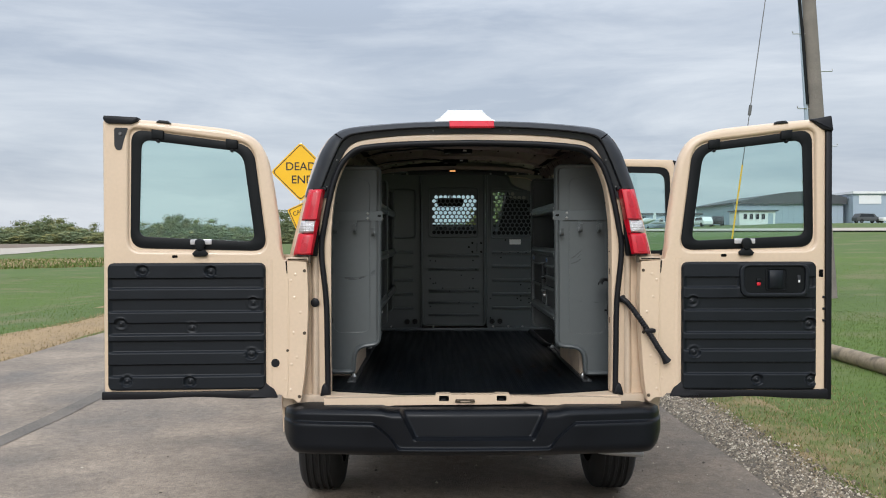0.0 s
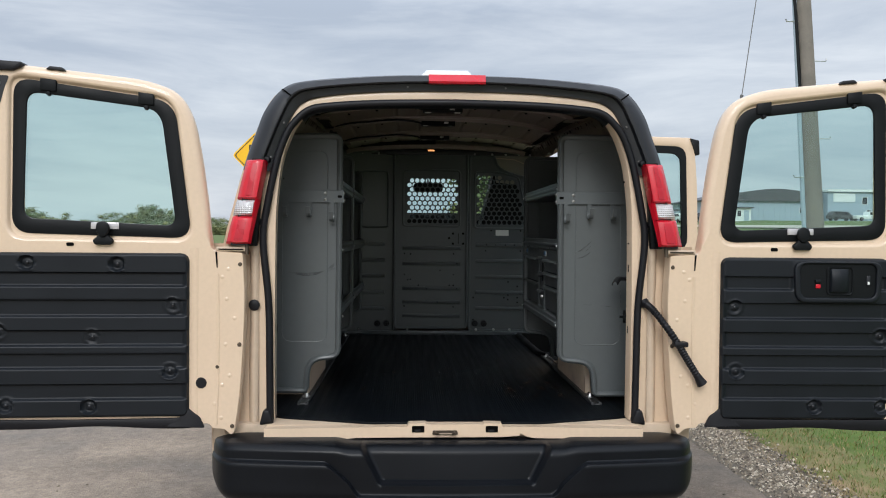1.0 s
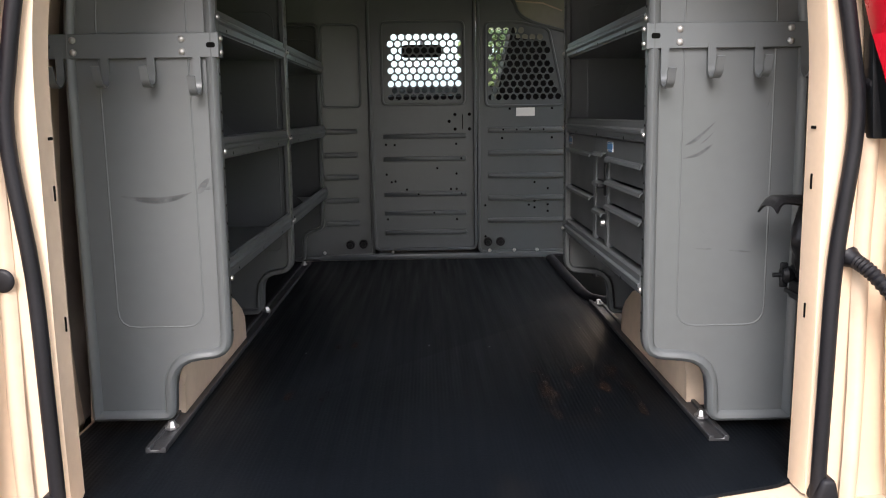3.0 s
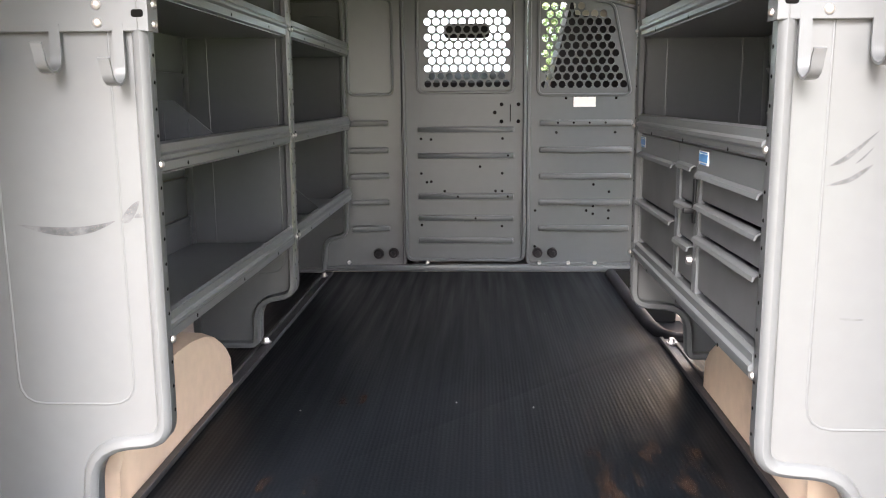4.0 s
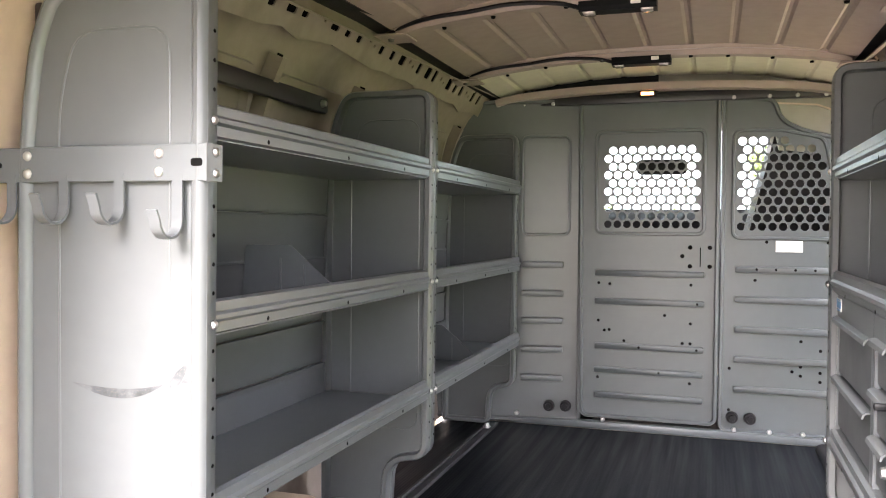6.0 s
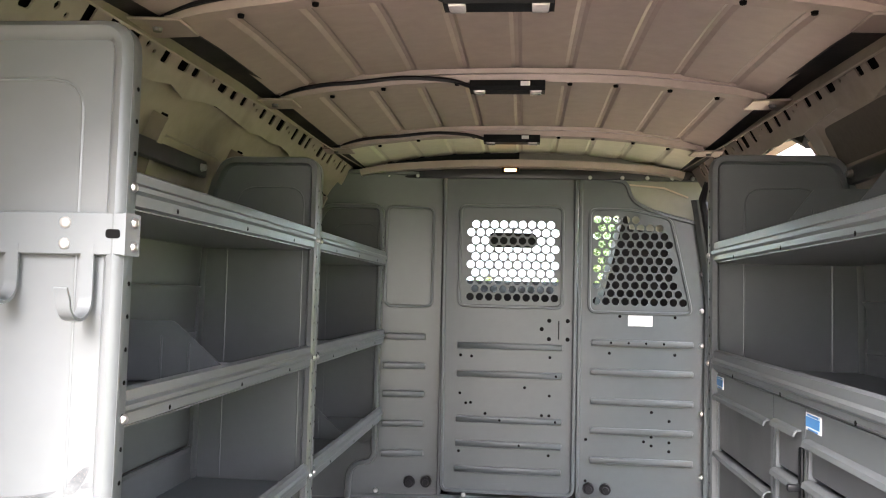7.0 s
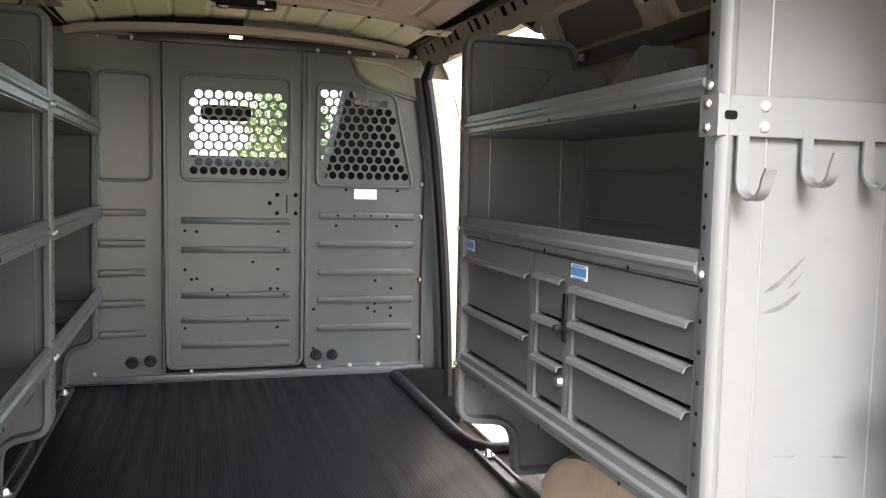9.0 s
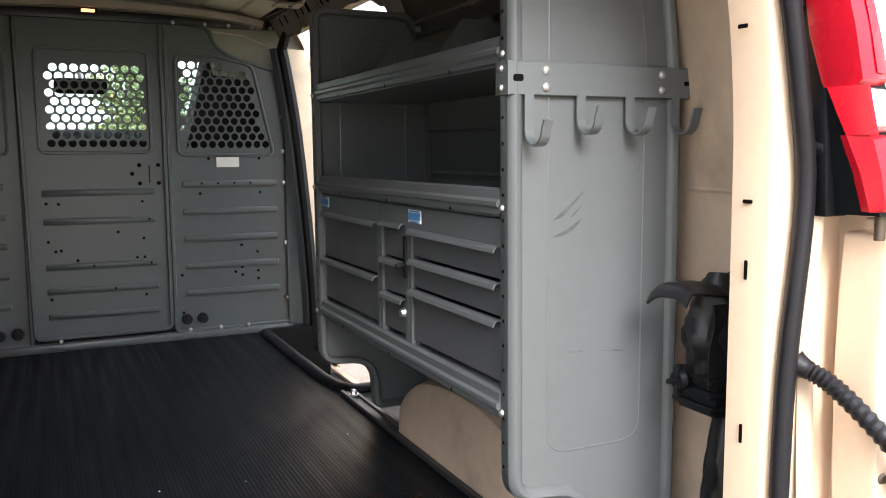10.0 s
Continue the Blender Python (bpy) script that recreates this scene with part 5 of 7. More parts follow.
        for z in (1.22, 1.16, 1.10):
            part("edge_clip", fl(box(0.925, 0.94, -0.004, 0.01, z - 0.006, z + 0.006, 0.002)), RUBBER, door, local=True)
    else:
        part("latch_pocket", fl(plate(rounded([(0.885, 2.080), (0.955, 2.080), (0.955, 1.99), (0.945, 1.968), (0.92, 1.968), (0.905, 2.03)], 0.012), -0.0025, 0.002, "y")), BLACK_PAINT, door, local=True)
        part("latch_bolt", fl(lathe([(-0.008, 0.0), (-0.007, 0.008), (-0.001, 0.010)], (0.925, 0, 2.05), "y", 10)), STEEL_DULL, door, local=True)
        part("corner_seal", fl(soften(plate(rounded([(1.006, 2.140), (0.835, 2.132), (0.838, 2.112), (0.870, 2.098), (0.985, 2.100), (1.006, 2.116)], 0.008), -0.016, 0.06, "y"), 0.006)), RUBBER, door, local=True)
    return door


rear_door(-1)
rear_door(1)
# wiring conduit from the pillar to the right door
line = spline([V(0.785, REAR - 0.005, 1.207), V(0.812, REAR - 0.060, 1.176), V(0.872, REAR - 0.130, 1.078), V(0.930, REAR - 0.130, 0.985), V(0.990, REAR - 0.125, 0.892)], 20)
b = None
pts = [Vector(p) for p in line]
rings = []
for i, p in enumerate(pts):
    d = (pts[min(i + 1, len(pts) - 1)] - pts[max(i - 1, 0)]).normalized()
    sd = d.cross(Vector((0, 1, 0))).normalized()
    up = sd.cross(d)
    r = 0.0125 + (0.003 if i % 2 else 0)
    e_ = min(i, len(pts) - 1 - i)
    if e_ < 9:
        r = 0.022 - 0.0010 * max(0, e_ - 1)
    rings.append([p + sd * r * math.cos(2 * math.pi * j / 10) + up * r * math.sin(2 * math.pi * j / 10) for j in range(10)])
part("wiring_conduit", loft(rings, closed=True, caps=True), RUBBER, van, "corrugated black wiring conduit")
part("conduit_clip", soften(box(VX + 0.870, VX + 0.925, REAR - 0.150, REAR - 0.105, 1.043, 1.063), 0.004), RUBBER, van)


# ---- side cargo doors, standing open ----
def side_door(y, width, turn):
    hinge = pose(0.985, y - 5.9, 0.03, 0, 0, turn)
    outline = rounded([(0.0, 0.52), (width, 0.52), (width, 1.35), (width - 0.012, 1.8), (width - 0.03, 2.0), (width - 0.045, 2.092), (0.0, 2.10)], [0.02, 0.03, 0.1, 0.2, 0.1, 0.03, 0.03])
    hole = rounded([(0.07, 1.40), (width - 0.072, 1.40), (width - 0.09, 2.035), (0.07, 2.045)], 0.07)
    d = part("side_cargo_door", soften(plate(outline, 0, 0.06, "y", [hole]), 0.008, 2, 60), PAINT, van, "beige side cargo door standing open", local=True, at=hinge)
    part("window_band", plate(hole, -0.004, 0.02, "y", [[(0.3 + (x - 0.3) * 0.86, 1.68 + (z - 1.68) * 0.88) for x, z in hole]]), BLACK, d, local=True)
    g = part("window_pane", plate([(0.3 + (x - 0.3) * 0.92, 1.68 + (z - 1.68) * 0.93) for x, z in hole], 0.022, 0.026, "y"), GLASS, d, local=True)
    g.visible_shadow = False
    part("corner_seal", soften(plate(rounded([(width - 0.068, 2.088), (width - 0.008, 2.075), (width - 0.004, 1.985), (width - 0.03, 1.985), (width - 0.045, 2.03)], 0.008), -0.012, 0.055, "y"), 0.006), RUBBER, d, local=True)
    part("edge_seal", soften(box(width - 0.012, width + 0.008, 0.04, 0.07, 0.55, 1.4), 0.006), RUBBER, d, local=True)
    return d


side_door(5.97, 0.62, 2.0)
side_door(7.14, 0.46, 14.0)


# ---- cargo floor mat ----
mat_out = [(-0.88, 4.62), (-0.83, 4.42), (-0.70, 4.34), (-0.35, 4.245), (0, 4.235), (0.35, 4.245), (0.70, 4.34), (0.83, 4.42), (0.88, 4.62), (0.88, 5.96), (0.64, 6.02), (0.625, 7.125), (-0.88, 7.125)]
bm = plate([(VX + a, b_) for a, b_ in rounded(mat_out, 0.02, 2)], 0.712, 0.722, "z", r=0.003)
floor_mat = thing("floor_mat", bm, FLOOR_MAT, "scuffed black ribbed rubber mat on the van floor", "mat", base=(VX, 5.6, 0.712))


# ---- partition behind the seats ----
BY = 7.16
partition = empty("partition", Matrix.Translation((VX, BY, 0.72)), "grey steel bulkhead with two perforated windows", "partition")


def hex_holes(inside, x0, x1, z0, z1, pitch=0.0385, r=0.0165):
    holes = []
    row = 0
    z = z0
    while z < z1:
        x = x0 + (pitch / 2 if row % 2 else 0)
        while x < x1:
            if inside(x, z):
                holes.append(circle(x, z, r, 8, math.pi / 8))
            x += pitch
        z += pitch * 0.866
        row += 1
    return holes


def ribbed_panel(name, outline, holes, y, ribs, label="", coat=GREY):
    p = part(name, plate(outline, y, y + 0.003, "y", holes), coat, partition, label)
    rim = [(x, y - 0.002, z) for x, z in outline]
    part("rolled_edge", sweep(rim, circle(0, 0, 0.009, 6), closed=True, up=(0, 1, 0)), coat, p)
    for x0, x1, z in ribs:
        part("rib", soften(plate(rounded([(x0, z - 0.013), (x1, z - 0.013), (x1, z + 0.013), (x0, z + 0.013)], 0.006, 2), y - 0.011, y, "y"), 0.005, 2, 50), coat, p)
    return p


door_out = rounded([(-0.112, 0.775), (0.418, 0.775), (0.418, 2.075), (-0.125, 2.075)], 0.03)
dh = hex_holes(lambda x, z: True, -0.012, 0.338, 1.566, 1.885)
p = ribbed_panel("partition_door", door_out, dh, BY - 0.012, [(-0.06, 0.372, z) for z in (1.366, 1.25, 1.066, 0.967, 0.864)], "grey partition door with perforated window")
frame_r = rounded([(-0.057, 1.528), (0.366, 1.528), (0.364, 1.942), (-0.057, 1.942)], 0.03)
part("window_bead", sweep([(x, BY - 0.014, z) for x, z in frame_r], circle(0, 0, 0.007, 6), closed=True, up=(0, 1, 0)), GREY, p)
for k, (x, z) in enumerate([(0.285, 1.44), (0.315, 1.475), (0.39, 1.475), (0.315, 1.40), (0.39, 1.40), (-0.045, 1.325), (0.0, 1.322), (0.32, 1.325), (-0.045, 1.17), (-0.02, 1.13), (0.0, 1.133), (0.06, 1.09), (0.22, 1.20), (0.32, 1.17), (0.29, 1.09), (0.32, 1.09), (-0.045, 0.935), (0.32, 0.93)]):
    part("punched_hole", lathe([(-0.0145, 0.0), (-0.0145, 0.0085 if k < 5 else 0.006), (-0.012, 0.009 if k < 5 else 0.0065)], (x, BY, z), "y", 8), DARKHOLE, p)
for x, z in ((0.345, 1.25), (0.345, 1.066), (0.12, 1.066), (0.20, 0.967)):
    part("rib_hole", lathe([(-0.0238, 0.0), (-0.0238, 0.005), (-0.020, 0.0055)], (x, BY, z), "y", 8), DARKHOLE, p)
part("lock_slot", box(0.352, 0.356, BY - 0.0145, BY - 0.012, 1.40, 1.475), DARKHOLE, p)

right_out = rounded([(0.437, 0.755), (0.945, 0.755), (0.945, 1.80), (0.925, 1.875), (0.72, 1.93), (0.64, 1.975), (0.62, 2.05), (0.437, 2.075)], [0.03, 0.02, 0.1, 0.06, 0.1, 0.06, 0.03, 0.02])


def in_right(x, z):
    return x < 0.865 - (z - 1.53) * 0.27 and (z < 1.90 - max(0, x - 0.66) * 0.35)


rh = hex_holes(in_right, 0.505, 0.87, 1.56, 1.905)
p = ribbed_panel("partition_panel", right_out, rh, BY - 0.004, [(0.485, 0.893, z) for z in (1.392, 1.274, 1.156, 1.038, 0.92)], "grey partition panel with perforated window")
frame_r = rounded([(0.475, 1.515), (0.885, 1.515), (0.80, 1.90), (0.64, 1.935), (0.475, 1.935)], 0.03)
part("window_bead", sweep([(x, BY - 0.006, z) for x, z in frame_r], circle(0, 0, 0.007, 6), closed=True, up=(0, 1, 0)), GREY, p)
part("notice_label", box(0.633, 0.73, BY - 0.0075, BY - 0.0045, 1.462, 1.505), PAPER, p, "small white notice label")
for x, z in ((0.73, 1.118), (0.80, 1.085), (0.73, 1.02), (0.80, 1.0), (0.80, 0.965), (0.73, 0.985), (0.70, 1.0), (0.47, 1.0), (0.47, 0.835), (0.56, 1.35), (0.82, 1.35), (0.60, 1.50), (0.82, 1.50)):
    part("punched_hole", lathe([(-0.0065, 0.0), (-0.0065, 0.006), (-0.004, 0.0065)], (x, BY, z), "y", 8), DARKHOLE, p)
for x in (0.565, 0.635, 0.705, 0.775):
    part("rib_hole", lathe([(-0.0158, 0.0), (-0.0158, 0.005), (-0.012, 0.0055)], (x, BY, 1.393), "y", 8), DARKHOLE, p)
for z in (1.80, 1.68, 1.53, 1.39, 1.12, 0.87):
    part("edge_bolt", lathe([(-0.02, 0.0), (-0.018, 0.007), (-0.004, 0.011)], (0.925, BY, z), "y", 8), STEEL, p)

left_out = rounded([(-0.86, 0.74), (-0.125, 0.74), (-0.125, 2.075), (-0.60, 2.07), (-0.74, 1.90), (-0.80, 1.60)], [0.02, 0.02, 0.02, 0.06, 0.1, 0.1])
p = ribbed_panel("partition_wing", left_out, [], BY + 0.004, [(-0.36, -0.19, z) for z in (1.395, 1.275, 1.16, 1.04, 0.92)], "dark grey partition wing panel", GREY_PANEL)
part("panel_bead", sweep([(x, BY + 0.002, z) for x, z in rounded([(-0.36, 1.52), (-0.17, 1.52), (-0.17, 1.93), (-0.36, 1.93)], 0.03)], circle(0, 0, 0.006, 6), closed=True, up=(0, 1, 0)), GREY, p)
for o_ in (p, *[c for c in scene.objects if c.parent is p]):
    for v in o_.data.vertices:
        v.co.y -= 0.25 * min(0.36, max(0.0, -0.125 - VX - v.co.x))
for x in (-0.243, -0.176, 0.483, 0.55):
    part("rubber_plug", lathe([(-0.03, 0.0), (-0.03, 0.011), (-0.022, 0.013), (-0.022, 0.021), (-0.004, 0.024)], (x, BY - (0.25 * (-0.125 - x) if x < 0 else 0.0), 0.806), "y", 16), RUBBER, partition)
part("top_channel", soften(box(-0.62, 0.92, BY - 0.03, BY + 0.02, 2.055, 2.095), 0.006), BLACK_PAINT, partition)
# corner sheets above the panels, up to the roof, added to stop cab light
for s in (-1, 1):
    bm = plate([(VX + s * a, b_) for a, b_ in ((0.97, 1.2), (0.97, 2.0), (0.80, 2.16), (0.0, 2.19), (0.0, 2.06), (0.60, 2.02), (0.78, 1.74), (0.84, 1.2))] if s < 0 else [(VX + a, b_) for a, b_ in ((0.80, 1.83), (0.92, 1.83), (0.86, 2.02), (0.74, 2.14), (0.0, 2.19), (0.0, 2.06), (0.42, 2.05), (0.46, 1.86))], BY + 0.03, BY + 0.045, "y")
    # the left sheet is black to paint its corner dark; the right has pillar paint
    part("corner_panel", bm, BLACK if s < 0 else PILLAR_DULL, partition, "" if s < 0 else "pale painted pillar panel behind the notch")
part("foot_channel", soften(box(-0.68, 0.945, BY - 0.035, BY + 0.01, 0.7225, 0.752), 0.005), GREY, partition)
for x in (-0.45, -0.36, -0.24, 0.47, 0.60, 0.70, 0.80, 0.88):
    part("top_bolt", lathe([(-0.045, 0.0), (-0.043, 0.006), (-0.03, 0.009)], (x, BY, 2.062), "y", 8), STEEL, partition)
for x in (-0.38, -0.02, 0.49, 0.62, 0.74):
    part("foot_bolt", lathe([(-0.05, 0.0), (-0.048, 0.007), (-0.035, 0.01)], (x, BY, 0.765), "y", 8), STEEL, partition)


# the panels' sheets stand a little taller and wider than their drawing
for o_ in [o_ for o_ in scene.objects if o_ is not partition and (o_.parent is partition or (o_.parent and o_.parent.parent is partition))]:
    if o_.data:
        o_.data.transform(Matrix.Translation((0.17, 0.0, 0.086)) @ Matrix.Diagonal((1.012, 1.0, 1.014, 1)) @ Matrix.Translation((-0.17, 0.0, -0.086)))


# ---- shelving ----
def end_outline(s, inner):
    # (u, z), from the low outer corner
    pts = [(0.852, 0.748), (0.648, 0.748), (0.640, 0.894), (inner + 0.005, 0.907), (inner, 1.940), (0.785, 1.940), (0.825, 1.85), (0.848, 1.68), (0.852, 1.3)]
    return [(VX + s * u, z) for u, z in rounded(pts, [0.015, 0.03, 0.06, 0.05, 0.045, 0.04, 0.06, 0.1, 0.1], 5)]


def end_panel(unit, s, y, facing, inner):
    out = end_outline(s, inner)
    d = 0.028 * facing
    p = part("end_panel", plate(out, y, y + 0.0025 * facing, "y"), GREY_PANEL, unit, "grey steel end panel with pressed relief")
    # edge rolled into a raised rim, on both faces
    steps = ((0.0, 0.001), (0.003, -0.008), (0.010, -0.0125), (0.018, -0.011), (0.025, -0.004), (0.027, 0.001))
    part("rolled_edge", loft([[(x, y + dy * facing, z) for x, z in inset(out, d_)] for d_, dy in steps], closed=True), GREY_PANEL, p)
    part("edge_flange", loft([[(x, y + dy * facing, z) for x, z in inset(out, d_)] for d_, dy in ((0.0, 0.0), (0.0005, 0.026), (0.004, 0.030), (0.016, 0.030), (0.019, 0.026), (0.0195, 0.002))], closed=True), GREY_PANEL, p)
    bead = rounded([(VX + s * 0.564, 0.985), (VX + s * 0.771, 0.985), (VX + s * 0.771, 1.74), (VX + s * 0.74, 1.860), (VX + s * 0.564, 1.860)], 0.045)
    part("pressed_bead", sweep([(x, y + 0.00125 * facing, z) for x, z in bead], circle(0, 0, 0.0028, 8), closed=True, up=(0, 1, 0)), GREY_PANEL, p)
    for k in range(21):
        z = 0.97 + k * 0.044
        part("flange_hole", lathe([(s * -0.0006, 0.0), (s * -0.0006, 0.0032), (0, 0.0036)], (VX + s * (inner - 0.0002 + 0.005 * (1.945 - z) / 1.052), y + d * 0.6, z), "x", 6), DARKHOLE, p)
    return p


def bolt(parent, x, y, z, axis, sgn, r=0.0068, material=STEEL):
    part("bolt", lathe([(sgn * 0.006, 0.0), (sgn * 0.0055, r * 0.45), (sgn * 0.004, r * 0.8), (sgn * 0.002, r), (0, r * 1.05)], (x, y, z), axis, 10), material, parent)


def shelf(unit, s, y0, y1, z, inner, divider=None):
    u0, u1 = (0.530 if s < 0 else 0.490), back_u(z) - 0.006
    low = -0.030 if s < 0 else -0.024
    p = part("shelf", box(VX + s * u0, VX + s * u1, y0 + 0.006, y1 - 0.006, z + low - 0.002, z + low + 0.002), GREY_SHELF, unit, "grey enamelled steel shelf")
    lip = [(0.0, low), (-0.006, low + 0.004), (-0.006, -0.010), (-0.011, -0.005), (-0.011, 0.002), (-0.005, 0.007), (-0.005, 0.022), (0.004, 0.026), (0.010, 0.021), (0.002, 0.017), (0.002, low)]
    part("front_lip", loft([[(VX + s * (u0 + a), y, z + b_) for a, b_ in lip] for y in (y0 + 0.032, y1 - 0.032)], closed=True, caps=True), GREY_SHELF, p)
    part("back_lip", box(VX + s * (u1 - 0.002), VX + s * (u1 + 0.002), y0 + 0.01, y1 - 0.01, z + low, z + 0.06), GREY_SHELF, p)
    for y, u in ((y0 + 0.016, inner[0]), (y1 - 0.016, inner[1])):
        bolt(p, VX + s * u, y, z - 0.008, "x", -s)
    for k in range(3):
        y = y0 + (y1 - y0) * (0.2 + 0.3 * k)
        part("lip_hole", lathe([(s * -0.0004, 0.0), (s * -0.0004, 0.004), (0, 0.0045)], (VX + s * (u0 - 0.0062), y, z - 0.02), "x", 6), DARKHOLE, p)
    top = 0.136 if s > 0 else 0.10
    for y in divider or ():
        tri = rounded([(VX + s * 0.545, z + low + 0.003), (VX + s * (u1 - 0.02), z + low + 0.003), (VX + s * (u1 - 0.03), z + top), (VX + s * (0.665 if s > 0 else 0.695), z + top)], 0.008, 2)
        dv = part("divider", plate(tri, y, y + 0.003, "y"), GREY_SHELF, p)
        for f in (0.66, 0.72):
            part("divider_bead", soften(box(VX + s * (f - 0.002), VX + s * (f + 0.002), y - 0.003, y + 0.003, z + low + 0.004, z + (top - 0.03 if f > 0.66 else top - 0.045)), 0.0015, 1), GREY_SHELF, dv)
        part("divider_fold", box(VX + s * 0.54, VX + s * (u1 - 0.02), y, y + 0.03, z + low + 0.0025, z + low + 0.005), GREY_SHELF, dv)
    return p


def hook_bar(unit, s, y, inner):
    z = 1.651
    k = 0.012 if s < 0 else -0.012
    slot = 0.508 if s < 0 else 0.496
    bar = part("hook_bar", soften(box(VX + s * (inner - 0.003), VX + s * (0.878 + k), y - 0.012, y - 0.0075, z - 0.028, z + 0.028), 0.0015, 1), GREY_SHELF, unit, "grey steel bar with four coat hooks")
    part("bar_return", box(VX + s * (inner - 0.005), VX + s * (inner - 0.001), y - 0.012, y + 0.03, z - 0.028, z + 0.028), GREY_SHELF, bar)
    for u in (0.562, 0.81):
        for dz in (-0.014, 0.014):
            bolt(bar, VX + s * (u + k), y - 0.012, z + dz, "y", -1, 0.0078, ZINC_DULL)
    part("bar_slot", plate(rounded(rect(VX + s * (slot - 0.010), VX + s * (slot + 0.010), z - 0.006, z + 0.006), 0.005), y - 0.0128, y - 0.0122, "y"), DARKHOLE, bar)
    part("bar_slot", plate(rounded(rect(VX + s * (0.862 + k), VX + s * (0.874 + k), z - 0.004, z + 0.004), 0.003), y - 0.0128, y - 0.0122, "y"), DARKHOLE, bar)
    for dz in (-0.016, 0.016):
        bolt(bar, VX + s * (inner - 0.005), y + 0.012, z + dz, "x", -s)
    for u in (0.53, 0.635, 0.74, 0.843):
        deep = 0.020 if u < 0.6 else 0.0
        line = [(VX + s * (u + k), y - 0.0105, z - 0.015), (VX + s * (u + k), y - 0.0105, z - 0.062 - deep)]
        for q in range(9):
            a = math.pi * q / 8
            line.append((VX + s * (u + k), y - 0.0375 + 0.027 * math.cos(a), z - 0.066 - deep - 0.027 * math.sin(a)))
        line.append((VX + s * (u + k), y - 0.072, z - 0.048 - deep * 1.2))
        part("hook", soften(sweep(line, rect(-0.002, 0.002, -0.009, 0.009), up=(1, 0, 0)), 0.001, 1), GREY_SHELF, bar)


def back_u(z):
    """The lean of the wall behind the shelves."""
    return 0.848 - max(0, z - 1.42) * 0.06


def shelf_unit(s, y0, y1, levels, label, dividers, rear_hooks, inner):
    unit = empty("shelf_unit", Matrix.Translation((VX + s * 0.66, (y0 + y1) / 2, 0.722)), label, "shelf", "shelving along the van walls")
    end_panel(unit, s, y0, 1, inner[0])
    end_panel(unit, s, y1, -1, inner[1])
    for i, z in enumerate(levels):
        shelf(unit, s, y0, y1, z, inner, dividers.get(i))
    # back of overlapping boards with open joints
    joints = (0.98, 1.17, 1.29, 1.47, 1.59, 1.72)
    for za, zb in zip(joints[:-1], joints[1:]):
        b = part("back_panel", solid(loft([[(VX + s * (back_u(z) - d), y, z) for z, d in ((za + 0.001, 0.0), (za + 0.010, 0.004), (zb - 0.018, 0.004), (zb - 0.001, 0.012))] for y in (y0 + 0.06, y1 - 0.045)]), 0.003), GREY_PANEL, unit)
    if rear_hooks:
        hook_bar(unit, s, y0, inner[0])
    return unit


LY = 4.715      # rear ends of the units along the two walls
RY = 4.633
shelf_unit(-1, LY, 5.845, (1.108, 1.414, 1.724), "grey steel shelf unit with three shelves and coat hooks", {1: (5.34,)}, True, (0.496, 0.520))
shelf_unit(-1, 5.851, 6.985, (1.108, 1.414, 1.724), "shorter grey steel shelf unit next to the partition", {0: (6.47,)}, False, (0.520, 0.538))
shelf_unit(1, RY, RY + 1.127, (1.078, 1.440, 1.700), "grey steel shelf unit with drawers and coat hooks", {2: (RY + 0.53, RY + 0.93)}, True, (0.481, 0.477))


